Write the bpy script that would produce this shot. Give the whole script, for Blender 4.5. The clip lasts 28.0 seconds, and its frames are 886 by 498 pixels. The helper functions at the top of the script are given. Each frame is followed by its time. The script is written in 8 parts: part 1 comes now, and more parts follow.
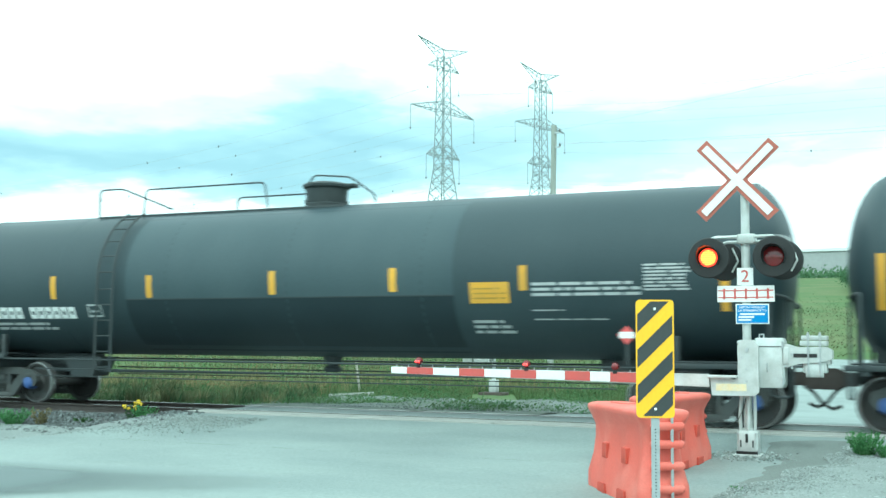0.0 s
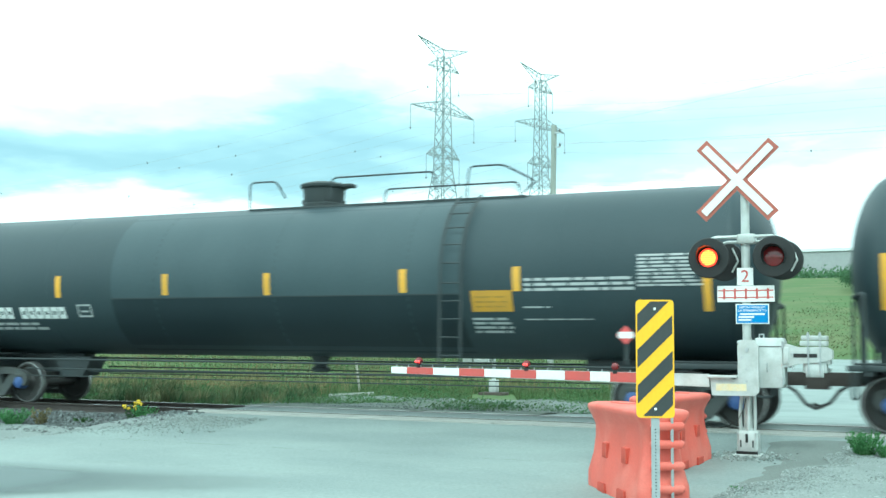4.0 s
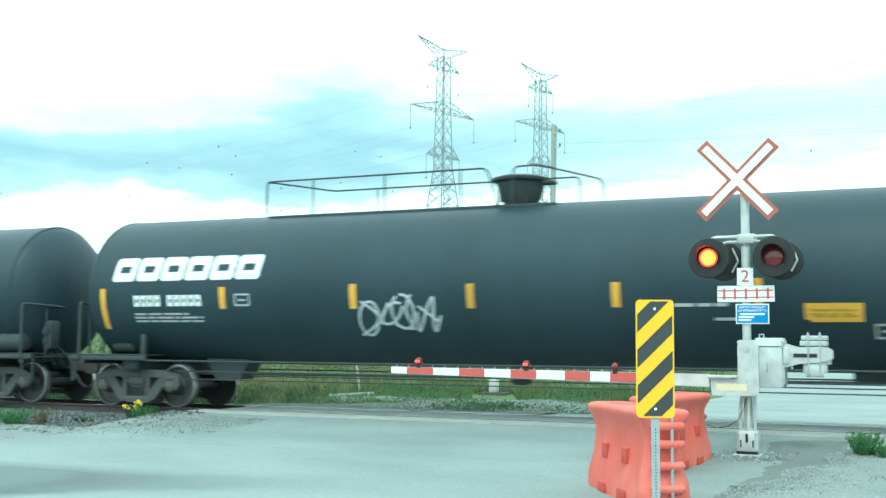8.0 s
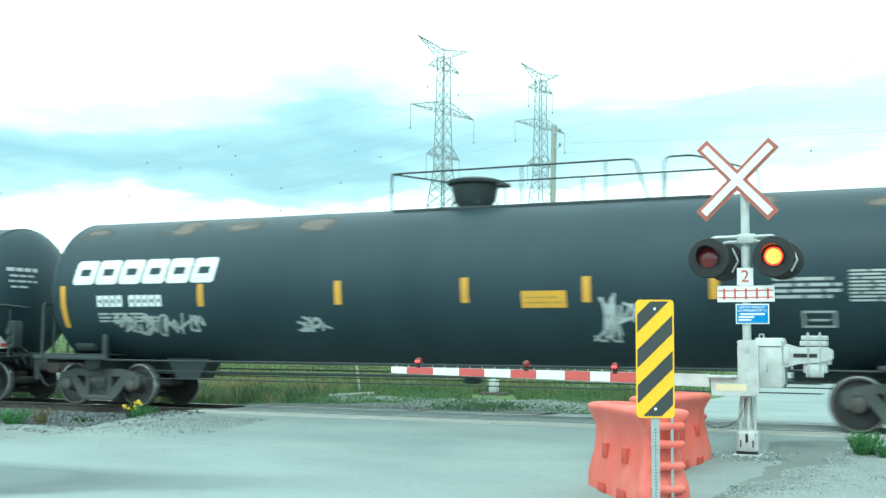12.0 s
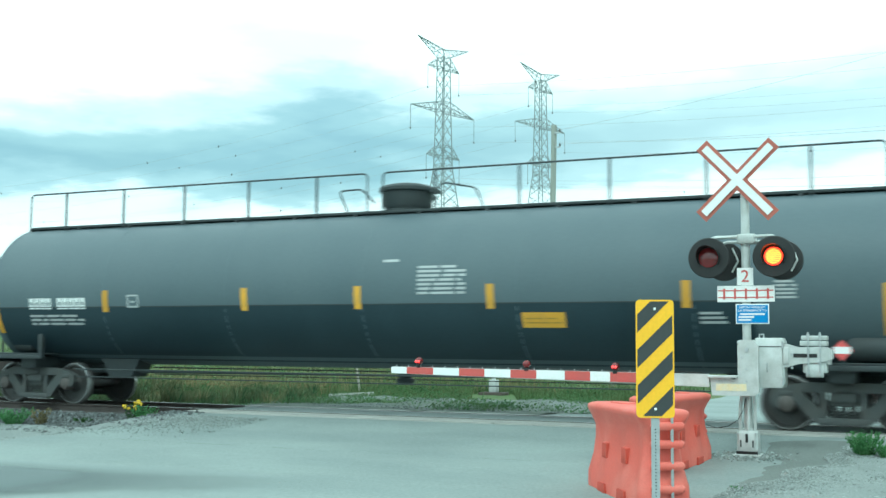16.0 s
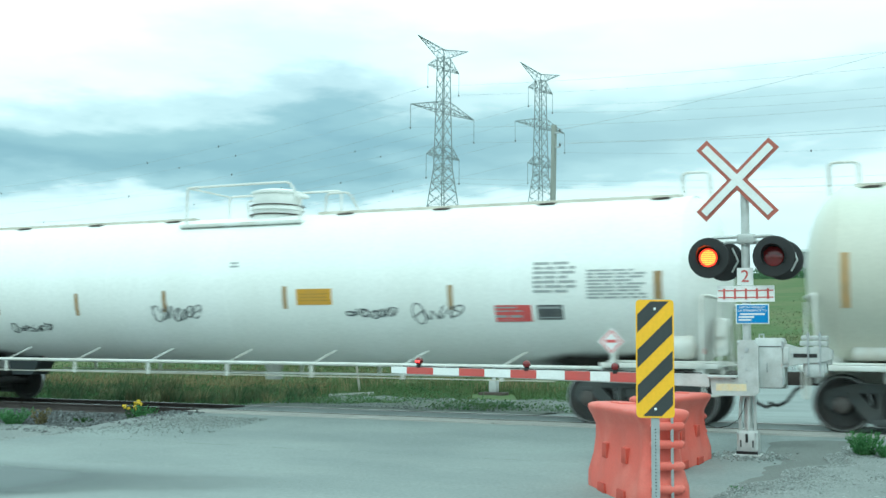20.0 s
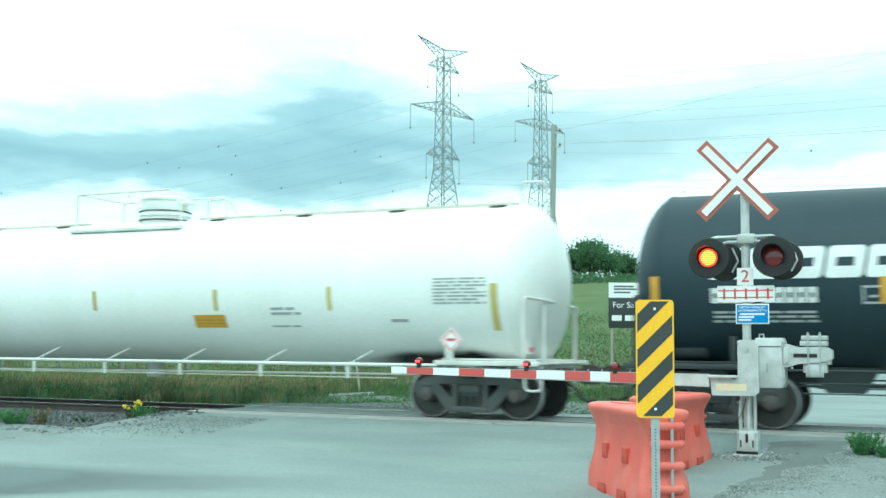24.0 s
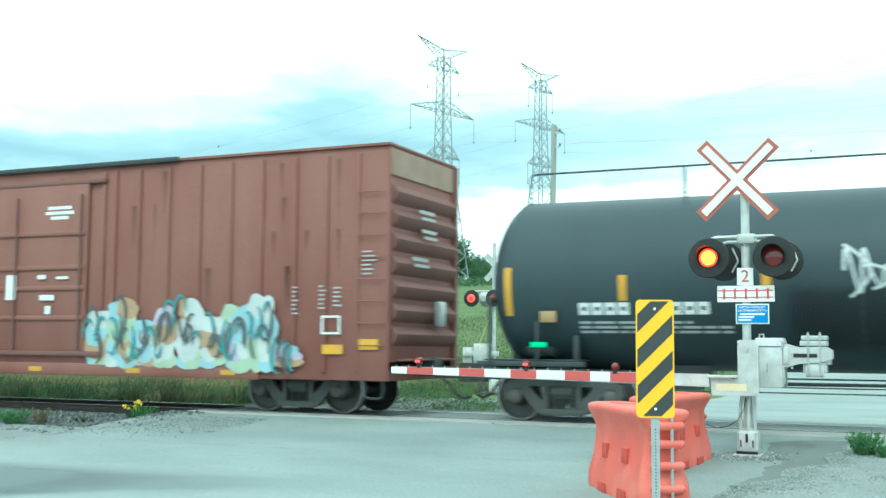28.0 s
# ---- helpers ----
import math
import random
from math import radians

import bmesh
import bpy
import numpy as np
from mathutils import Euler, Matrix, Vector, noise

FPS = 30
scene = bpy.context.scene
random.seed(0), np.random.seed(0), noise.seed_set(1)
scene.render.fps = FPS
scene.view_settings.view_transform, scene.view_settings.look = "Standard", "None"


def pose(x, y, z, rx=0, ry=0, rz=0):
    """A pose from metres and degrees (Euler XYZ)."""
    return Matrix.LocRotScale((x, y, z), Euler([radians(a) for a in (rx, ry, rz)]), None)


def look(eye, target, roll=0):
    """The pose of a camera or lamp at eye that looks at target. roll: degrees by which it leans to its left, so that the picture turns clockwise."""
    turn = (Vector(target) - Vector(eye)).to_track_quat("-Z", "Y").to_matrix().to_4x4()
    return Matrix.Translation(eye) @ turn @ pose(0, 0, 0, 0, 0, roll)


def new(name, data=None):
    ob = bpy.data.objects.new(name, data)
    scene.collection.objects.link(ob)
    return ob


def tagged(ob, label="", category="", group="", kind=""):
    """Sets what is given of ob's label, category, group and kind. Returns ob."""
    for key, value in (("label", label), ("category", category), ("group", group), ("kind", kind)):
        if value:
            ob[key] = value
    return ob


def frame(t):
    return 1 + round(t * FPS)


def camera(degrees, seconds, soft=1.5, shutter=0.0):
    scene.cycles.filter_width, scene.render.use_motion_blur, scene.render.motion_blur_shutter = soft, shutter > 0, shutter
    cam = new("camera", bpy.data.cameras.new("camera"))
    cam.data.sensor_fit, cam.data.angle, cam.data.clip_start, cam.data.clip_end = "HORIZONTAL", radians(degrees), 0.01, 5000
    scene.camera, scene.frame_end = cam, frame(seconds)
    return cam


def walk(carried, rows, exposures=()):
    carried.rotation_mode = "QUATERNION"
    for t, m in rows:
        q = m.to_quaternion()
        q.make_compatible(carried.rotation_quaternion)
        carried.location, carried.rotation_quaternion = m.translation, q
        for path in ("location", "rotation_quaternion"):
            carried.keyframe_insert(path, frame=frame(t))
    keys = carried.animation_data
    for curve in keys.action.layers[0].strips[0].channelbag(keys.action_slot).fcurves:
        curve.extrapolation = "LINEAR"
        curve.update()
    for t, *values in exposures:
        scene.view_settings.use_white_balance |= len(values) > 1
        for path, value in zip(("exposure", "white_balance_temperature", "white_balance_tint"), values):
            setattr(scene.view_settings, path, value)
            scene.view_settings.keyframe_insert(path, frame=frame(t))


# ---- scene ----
DURATION = 28.0
EYE = (0.0, -20.063, 1.341)
YAW, PITCH, ROLL = radians(24.344), radians(5.063), 0.445
AIM = (EYE[0] - math.sin(YAW) * math.cos(PITCH), EYE[1] + math.cos(YAW) * math.cos(PITCH), EYE[2] + math.sin(PITCH))
cam = camera(43.844, DURATION, soft=1.5, shutter=0.2)
STAND = look(EYE, AIM, ROLL)
walk(cam, [(0.0, STAND), (DURATION, STAND)],
     exposures=[(0.0, 0.33, 5350, -21), (6.0, 0.33, 5350, -21), (12.5, 0.31, 5350, -21), (14.5, -0.12, 5350, -20), (15.2, -0.20, 5350, -19), (16.0, -0.02, 5350, -20),
                (17.0, 0.16, 5350, -21), (18.0, 0.27, 5350, -21), (19.0, 0.0, 5350, -20), (20.0, -0.28, 5350, -18),
                (21.0, -0.47, 5350, -17), (21.5, -0.42, 5350, -18), (23.5, 0.06, 5350, -21), (24.0, 0.0, 5350, -21), (25.0, -0.27, 5350, -22), (26.0, 0.12, 5350, -21), (28.0, 0.28, 5350, -21)])

# ---- sky and sun ----
SUN_ELEVATION, SUN_ROTATION = radians(52), radians(162)


def build_sky():
    world = bpy.data.worlds.new("sky")
    scene.world = world
    world.use_nodes = True
    nt = world.node_tree
    nt.nodes.clear()
    N, L = nt.nodes.new, nt.links.new
    out, back = N("ShaderNodeOutputWorld"), N("ShaderNodeBackground")
    sky = N("ShaderNodeTexSky")
    sky.sky_type, sky.sun_disc = "NISHITA", False
    sky.sun_elevation, sky.sun_rotation = SUN_ELEVATION, SUN_ROTATION
    clear = N("ShaderNodeVectorMath")
    clear.operation = "SCALE"
    clear.inputs["Scale"].default_value = 0.12
    L(sky.outputs[0], clear.inputs[0])
    co, sep = N("ShaderNodeTexCoord"), N("ShaderNodeSeparateXYZ")
    L(co.outputs["Generated"], sep.inputs[0])
    # the cloud layer: long soft banks
    stretch = N("ShaderNodeMapping")
    stretch.inputs["Scale"].default_value = (1.0, 1.0, 3.6)
    stretch.inputs["Location"].default_value = (0.35, 0.1, 0.6)
    L(co.outputs["Generated"], stretch.inputs[0])
    big, fine = N("ShaderNodeTexNoise"), N("ShaderNodeTexNoise")
    big.inputs["Scale"].default_value, big.inputs["Detail"].default_value, big.inputs["Roughness"].default_value = 3.0, 7.0, 0.55
    fine.inputs["Scale"].default_value, fine.inputs["Detail"].default_value = 9.0, 6.0
    L(stretch.outputs[0], big.inputs["Vector"])
    L(stretch.outputs[0], fine.inputs["Vector"])
    # height of the banks, stirred by the noise
    stir = N("ShaderNodeMath")
    stir.operation, stir.inputs[1].default_value = "MULTIPLY_ADD", 0.09
    L(big.outputs["Fac"], stir.inputs[0])
    shift = N("ShaderNodeMath")
    shift.operation, shift.inputs[1].default_value = "ADD", -0.069
    # the banks hang lower towards the west
    tilt = N("ShaderNodeMath")
    tilt.operation, tilt.inputs[1].default_value = "MULTIPLY_ADD", -0.085
    L(sep.outputs["X"], tilt.inputs[0])
    L(sep.outputs["Z"], tilt.inputs[2])
    L(tilt.outputs[0], shift.inputs[0])
    L(shift.outputs[0], stir.inputs[2])
    stir2 = N("ShaderNodeMath")
    stir2.operation, stir2.inputs[1].default_value = "MULTIPLY_ADD", 0.075
    L(fine.outputs["Fac"], stir2.inputs[0])
    shift2 = N("ShaderNodeMath")
    shift2.operation, shift2.inputs[1].default_value = "ADD", -0.0375
    L(stir.outputs[0], shift2.inputs[0])
    L(shift2.outputs[0], stir2.inputs[2])
    banks = N("ShaderNodeValToRGB")
    banks.color_ramp.interpolation = "EASE"
    stops = ((0.0, (1.0, 1.1, 1.12)), (0.10, (1.2, 1.22, 1.22)), (0.122, (1.45, 1.46, 1.44)), (0.146, (1.25, 1.28, 1.28)), (0.160, (0.66, 0.81, 0.86)),
             (0.182, (0.47, 0.63, 0.70)), (0.207, (0.60, 0.76, 0.81)), (0.225, (1.0, 1.08, 1.1)), (0.25, (1.5, 1.52, 1.5)), (0.33, (1.95, 1.95, 1.92)), (1.0, (1.9, 1.88, 1.83)))
    ramp = banks.color_ramp.elements
    while len(ramp) < len(stops):
        ramp.new(0.5)
    for e, (p, c) in zip(ramp, stops):
        e.position, e.color = p, (*c, 1)
    L(stir2.outputs[0], banks.inputs[0])
    # thinner, whiter cloud towards the east
    east, pale = N("ShaderNodeMapRange"), N("ShaderNodeMix")
    east.inputs[1].default_value, east.inputs[2].default_value, east.inputs[4].default_value = -0.45, 0.05, 0.5
    L(sep.outputs["X"], east.inputs[0])
    pale.data_type = "RGBA"
    pale.inputs[7].default_value = (1.4, 1.41, 1.39, 1)
    L(east.outputs[0], pale.inputs[0])
    L(banks.outputs[0], pale.inputs[6])
    cover = N("ShaderNodeValToRGB")
    cover.color_ramp.elements[0].position, cover.color_ramp.elements[0].color = 0.25, (0.8, 0.8, 0.8, 1)
    cover.color_ramp.elements[1].position = 0.5
    L(big.outputs["Fac"], cover.inputs[0])
    mix = N("ShaderNodeMix")
    mix.data_type = "RGBA"
    L(cover.outputs[0], mix.inputs[0])
    L(clear.outputs[0], mix.inputs[6])
    L(pale.outputs[2], mix.inputs[7])
    L(mix.outputs[2], back.inputs[0])
    back.inputs[1].default_value = 1.0
    L(back.outputs[0], out.inputs[0])
    sun = bpy.data.lights.new("sun", "SUN")
    sun.energy, sun.angle, sun.color = 1.3, radians(14), (1.0, 0.97, 0.92)
    lamp = new("sun", sun)
    a = SUN_ROTATION
    way = Vector((math.sin(a) * math.cos(SUN_ELEVATION), math.cos(a) * math.cos(SUN_ELEVATION), math.sin(SUN_ELEVATION)))
    lamp.matrix_world = look(way * 60, (0, 0, 0))


build_sky()


# ---- materials ----
def mat(name, base, rough=0.6, metal=0.0, other=None, amount=0.5, scale=2.0, fine=40.0, bump=0.15, spread=(0.35, 0.65), streak=(1, 1, 1), grain=0.12, coat=0.0, random_tint=0.0):
    """A painted or raw surface: base colour, a second colour in patches, fine grain and relief."""
    m = bpy.data.materials.new(name)
    m.use_nodes = True
    nt = m.node_tree
    N, L = nt.nodes.new, nt.links.new
    bsdf = nt.nodes["Principled BSDF"]
    co, mp = N("ShaderNodeTexCoord"), N("ShaderNodeMapping")
    mp.inputs["Scale"].default_value = streak
    L(co.outputs["Object"], mp.inputs[0])
    n1, n2 = N("ShaderNodeTexNoise"), N("ShaderNodeTexNoise")
    n1.inputs["Scale"].default_value, n1.inputs["Detail"].default_value = scale, 6
    n2.inputs["Scale"].default_value, n2.inputs["Detail"].default_value = fine, 4
    L(mp.outputs[0], n1.inputs["Vector"])
    L(co.outputs["Object"], n2.inputs["Vector"])
    r1 = N("ShaderNodeMapRange")
    r1.inputs[1].default_value, r1.inputs[2].default_value, r1.inputs[4].default_value = spread[0], spread[1], amount
    L(n1.outputs["Fac"], r1.inputs[0])
    mix = N("ShaderNodeMix")
    mix.data_type = "RGBA"
    mix.inputs[6].default_value = (*base, 1)
    mix.inputs[7].default_value = (*(other or tuple(c * 0.7 for c in base)), 1)
    L(r1.outputs[0], mix.inputs[0])
    hsv = N("ShaderNodeHueSaturation")
    L(mix.outputs[2], hsv.inputs["Color"])
    r2 = N("ShaderNodeMapRange")
    r2.inputs[3].default_value, r2.inputs[4].default_value = 1 - grain, 1 + grain
    L(n2.outputs["Fac"], r2.inputs[0])
    val = r2.outputs[0]
    if random_tint:
        info, rr, mul = N("ShaderNodeObjectInfo"), N("ShaderNodeMapRange"), N("ShaderNodeMath")
        rr.inputs[3].default_value, rr.inputs[4].default_value = 1 - random_tint, 1 + random_tint
        mul.operation = "MULTIPLY"
        L(info.outputs["Random"], rr.inputs[0])
        L(rr.outputs[0], mul.inputs[0])
        L(val, mul.inputs[1])
        val = mul.outputs[0]
    L(val, hsv.inputs["Value"])
    L(hsv.outputs[0], bsdf.inputs["Base Color"])
    r3 = N("ShaderNodeMapRange")
    r3.inputs[3].default_value, r3.inputs[4].default_value = max(0.03, rough - 0.1), min(1, rough + 0.1)
    L(n1.outputs["Fac"], r3.inputs[0])
    L(r3.outputs[0], bsdf.inputs["Roughness"])
    bsdf.inputs["Metallic"].default_value = metal
    bsdf.inputs["Coat Weight"].default_value = coat
    if bump:
        b = N("ShaderNodeBump")
        b.inputs["Strength"].default_value, b.inputs["Distance"].default_value = bump, 0.02
        L(n2.outputs["Fac"], b.inputs["Height"])
        L(b.outputs[0], bsdf.inputs["Normal"])
    return m


def islands(m, low, high):
    """Let the joined pieces of a mesh differ in brightness, piece by piece."""
    nt = m.node_tree
    geo, rng = nt.nodes.new("ShaderNodeNewGeometry"), nt.nodes.new("ShaderNodeMapRange")
    rng.inputs[3].default_value, rng.inputs[4].default_value = low, high
    nt.links.new(geo.outputs["Random Per Island"], rng.inputs[0])
    hsv = next(n for n in nt.nodes if n.bl_idname == "ShaderNodeHueSaturation")
    nt.links.new(rng.outputs[0], hsv.inputs["Value"])
    return m


def soften(m, scale=3.0, strength=1.0):
    """Let a stain thin out towards its rim, broken up by noise."""
    nt = m.node_tree
    N, L = nt.nodes.new, nt.links.new
    fade, co, n, mix = N("ShaderNodeAttribute"), N("ShaderNodeTexCoord"), N("ShaderNodeTexNoise"), N("ShaderNodeMath")
    fade.attribute_name = "fade"
    n.inputs["Scale"].default_value, n.inputs["Detail"].default_value = scale, 5
    L(co.outputs["Object"], n.inputs["Vector"])
    add, span = N("ShaderNodeMath"), N("ShaderNodeMapRange")
    add.operation = "ADD"
    L(fade.outputs["Fac"], add.inputs[0])
    L(n.outputs["Fac"], add.inputs[1])
    span.inputs[1].default_value, span.inputs[2].default_value, span.inputs[4].default_value = 0.55, 1.5, strength
    L(add.outputs[0], span.inputs[0])
    mix.operation = "MULTIPLY"
    L(span.outputs[0], mix.inputs[0])
    L(fade.outputs["Fac"], mix.inputs[1])
    L(mix.outputs[0], nt.nodes["Principled BSDF"].inputs["Alpha"])
    return m


def glow(name, colour, strength):
    m = bpy.data.materials.new(name)
    m.use_nodes = True
    b = m.node_tree.nodes["Principled BSDF"]
    b.inputs["Base Color"].default_value = (*colour, 1)
    b.inputs["Emission Color"].default_value = (*colour, 1)
    b.inputs["Emission Strength"].default_value = strength
    return m


ASPHALT = mat("asphalt", (0.232, 0.268, 0.258), 0.9, other=(0.165, 0.193, 0.190), amount=0.75, scale=0.7, fine=22, bump=0.5, grain=0.26, streak=(0.5, 0.9, 1), spread=(0.36, 0.7))
DARK_ASPHALT = soften(mat("smooth_dark_asphalt", (0.14, 0.17, 0.172), 0.85, other=(0.15, 0.178, 0.178), amount=0.7, scale=0.8, fine=30, bump=0.3), 0.5, 0.85)
PACKED_DIRT = mat("packed_dirt", (0.14, 0.158, 0.148), 0.95, other=(0.165, 0.183, 0.173), amount=0.8, scale=1.4, fine=26, bump=0.8, grain=0.3)
DIRT = mat("gravelly_dirt", (0.222, 0.247, 0.238), 0.95, other=(0.175, 0.195, 0.188), amount=0.7, scale=0.9, fine=28, bump=0.8, grain=0.3)
PATCH_DIRT = mat("stony_soil", (0.135, 0.155, 0.142), 0.95, other=(0.10, 0.125, 0.09), amount=0.8, scale=0.9, fine=28, bump=0.8, grain=0.25)
BALLAST = mat("ballast", (0.13, 0.13, 0.13), 0.95, other=(0.06, 0.058, 0.055), amount=0.8, scale=0.8, fine=16, bump=1.0, grain=0.4)
STONE = islands(mat("crushed_stone", (0.265, 0.292, 0.28), 0.9, other=(0.18, 0.20, 0.193), scale=3, fine=50), 0.68, 1.3)
PATCH_STONE = islands(mat("grey_broken_stone", (0.155, 0.175, 0.165), 0.95, other=(0.12, 0.135, 0.128), scale=2, fine=40), 0.85, 1.12)
DARK_STONE = islands(mat("ballast_stone", (0.105, 0.115, 0.115), 0.9, other=(0.07, 0.075, 0.075), scale=3, fine=50), 0.5, 1.6)
GRASS_SOIL = mat("grass_ground", (0.075, 0.125, 0.045), 0.95, other=(0.125, 0.145, 0.068), amount=0.9, scale=0.16, fine=3, bump=0.6, grain=0.35)
GRASS = islands(mat("grass_blades", (0.044, 0.084, 0.040), 0.7, other=(0.10, 0.122, 0.064), amount=0.9, scale=0.9, fine=10, bump=0, spread=(0.44, 0.58)), 0.88, 1.12)
DRY = islands(mat("dry_grass", (0.22, 0.19, 0.10), 0.8, other=(0.15, 0.14, 0.07), scale=1), 0.6, 1.4)
WEED = islands(mat("weed_leaves", (0.042, 0.09, 0.036), 0.6, other=(0.10, 0.17, 0.065), amount=0.9, scale=1.0, bump=0, spread=(0.42, 0.6)), 0.9, 1.12)
FLOWER = mat("yellow_petals", (0.75, 0.55, 0.02), 0.6)
FRESH = islands(mat("fresh_green_leaves", (0.09, 0.215, 0.08), 0.6, other=(0.15, 0.28, 0.11), scale=6, bump=0), 0.7, 1.35)
PATCH_GREEN = islands(mat("low_green_leaves", (0.07, 0.158, 0.060), 0.7, other=(0.13, 0.18, 0.085), amount=0.9, scale=1.0, bump=0), 0.8, 1.2)
OLIVE = islands(mat("olive_leaves", (0.080, 0.104, 0.052), 0.7, other=(0.150, 0.150, 0.080), amount=0.9, scale=0.7, bump=0, spread=(0.44, 0.58)), 0.88, 1.12)
LEAF = islands(mat("tree_leaves", (0.088, 0.165, 0.085), 0.6, other=(0.12, 0.195, 0.09), scale=0.3, bump=0), 0.75, 1.25)
BARK = mat("bark", (0.13, 0.10, 0.075), 0.95, scale=2, fine=12, bump=0.8, streak=(1, 1, 0.2))
POLE_GREY = mat("silvered_pole_wood", (0.33, 0.35, 0.32), 0.9, other=(0.24, 0.255, 0.235), scale=2, fine=30, streak=(6, 6, 0.3), bump=0.4)
POLE_WOOD = mat("weathered_wood", (0.36, 0.34, 0.29), 0.9, other=(0.25, 0.23, 0.20), scale=3, fine=30, streak=(6, 6, 0.3), bump=0.4)
TIE = mat("creosote_timber", (0.06, 0.048, 0.04), 0.9, other=(0.12, 0.10, 0.085), scale=4, streak=(6, 1, 6), bump=0.5, random_tint=0.25)
RAIL_TOP = mat("rail_steel", (0.5, 0.5, 0.5), 0.3, 1.0, bump=0.03)
RAIL_RUST = mat("rail_rust", (0.06, 0.050, 0.045), 0.85, other=(0.035, 0.03, 0.028), scale=5)
GALV = mat("galvanised_steel", (0.50, 0.52, 0.53), 0.45, 0.75, other=(0.38, 0.40, 0.41), scale=6, bump=0.05)
PYLON = mat("pylon_steel", (0.32, 0.36, 0.37), 0.6, 0.4, scale=1, bump=0)
SILVER = mat("aluminium_paint", (0.55, 0.57, 0.56), 0.5, 0.15, other=(0.36, 0.37, 0.35), amount=0.6, scale=5, fine=60, bump=0.06)
WHITE = mat("white_sheeting", (0.82, 0.83, 0.82), 0.45, other=(0.70, 0.70, 0.68), amount=0.4, scale=6, bump=0.02)
RED_SHEET = mat("red_sheeting", (0.52, 0.085, 0.075), 0.5, other=(0.42, 0.10, 0.09), scale=6, bump=0.02)
BORDER = mat("faded_red_sheeting", (0.40, 0.105, 0.075), 0.55, other=(0.34, 0.12, 0.09), scale=8, bump=0.02)
YELLOW = mat("yellow_sheeting", (0.90, 0.49, 0.012), 0.5, other=(0.80, 0.43, 0.02), amount=0.3, scale=4, bump=0.02)
BAR_YELLOW = mat("reflective_yellow", (0.64, 0.34, 0.03), 0.5, other=(0.50, 0.29, 0.06), scale=6, bump=0.02, random_tint=0.15)
BAR_OLIVE = mat("faded_reflective_yellow", (0.50, 0.42, 0.13), 0.6, other=(0.42, 0.36, 0.14), scale=6, bump=0.02, random_tint=0.15)
BAR_BROWN = mat("grimy_reflective_yellow", (0.40, 0.26, 0.12), 0.6, other=(0.28, 0.22, 0.12), scale=6, bump=0.02, random_tint=0.2)
BLACK = mat("black_sheeting", (0.035, 0.04, 0.042), 0.5, other=(0.05, 0.055, 0.055), scale=6, bump=0.02)
BLUE = mat("blue_sign", (0.02, 0.22, 0.55), 0.45, scale=5, bump=0.01)
HOOD = mat("matt_black_hood", (0.010, 0.011, 0.012), 0.5, other=(0.02, 0.02, 0.02), scale=7, bump=0.04)
ORANGE = mat("orange_polyethylene", (0.62, 0.12, 0.09), 0.5, other=(0.70, 0.24, 0.19), amount=0.55, spread=(0.48, 0.74), scale=2.2, fine=35, bump=0.06)
# Darker orange: the shade inside holes and foot notches, put into the colour.
ORANGE_SHADED = mat("orange_recess_shade", (0.5, 0.07, 0.045), 0.6, scale=3)
RED_LENS = mat("red_lens", (0.16, 0.012, 0.015), 0.2, scale=10, bump=0.0, coat=0.5)
LENS_LIT = glow("lit_red_lens", (1.0, 0.16, 0.02), 6.0)
FAR_LENS = glow("far_red_lens", (1.0, 0.012, 0.02), 1.6)
LENS_FAR = glow("lit_far_lens", (1.0, 0.07, 0.035), 2.0)
LENS_HALO = glow("lit_red_rim", (1.0, 0.045, 0.02), 1.9)
LAMP_LIT = glow("lit_red_lamp", (1.0, 0.05, 0.05), 2.2)
GREEN_TAG = mat("green_tag", (0.05, 0.65, 0.25), 0.5)
CONCRETE = mat("concrete", (0.42, 0.42, 0.40), 0.9, other=(0.30, 0.30, 0.28), scale=2, fine=40, bump=0.3)
RUBBER = mat("black_cable", (0.02, 0.02, 0.02), 0.6)
GLASS_INS = mat("insulator", (0.10, 0.11, 0.11), 0.3)
BUILDING = mat("pale_cladding", (0.36, 0.37, 0.37), 0.7, other=(0.28, 0.29, 0.30), scale=0.05, fine=1.2, bump=0.0)
BUILDING_ROOF = mat("white_roof", (0.75, 0.77, 0.78), 0.6, scale=0.1)

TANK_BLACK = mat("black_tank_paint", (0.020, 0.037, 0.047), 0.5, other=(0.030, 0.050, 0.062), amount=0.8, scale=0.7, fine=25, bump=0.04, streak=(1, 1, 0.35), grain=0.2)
TANK_CLEAN = mat("clean_black_paint", (0.015, 0.028, 0.036), 0.5, other=(0.022, 0.036, 0.044), amount=0.8, scale=0.7, fine=25, bump=0.03, streak=(1, 1, 0.35))
TANK_LOWER = mat("black_lower_paint", (0.017, 0.028, 0.034), 0.5, other=(0.024, 0.037, 0.044), scale=0.8, fine=30, bump=0.03)
TANK_GREY = mat("grey_black_paint", (0.045, 0.067, 0.077), 0.5, other=(0.064, 0.088, 0.098), amount=0.7, scale=0.6, fine=25, bump=0.04, streak=(1, 1, 0.4))
TANK_MID = mat("grimy_black_paint", (0.033, 0.050, 0.058), 0.5, other=(0.045, 0.063, 0.071), amount=0.7, scale=0.6, fine=25, bump=0.04, streak=(1, 1, 0.4))
TANK_DUSK = mat("warm_black_paint", (0.041, 0.054, 0.057), 0.5, other=(0.054, 0.067, 0.069), amount=0.7, scale=0.6, fine=25, bump=0.04, streak=(1, 1, 0.4))
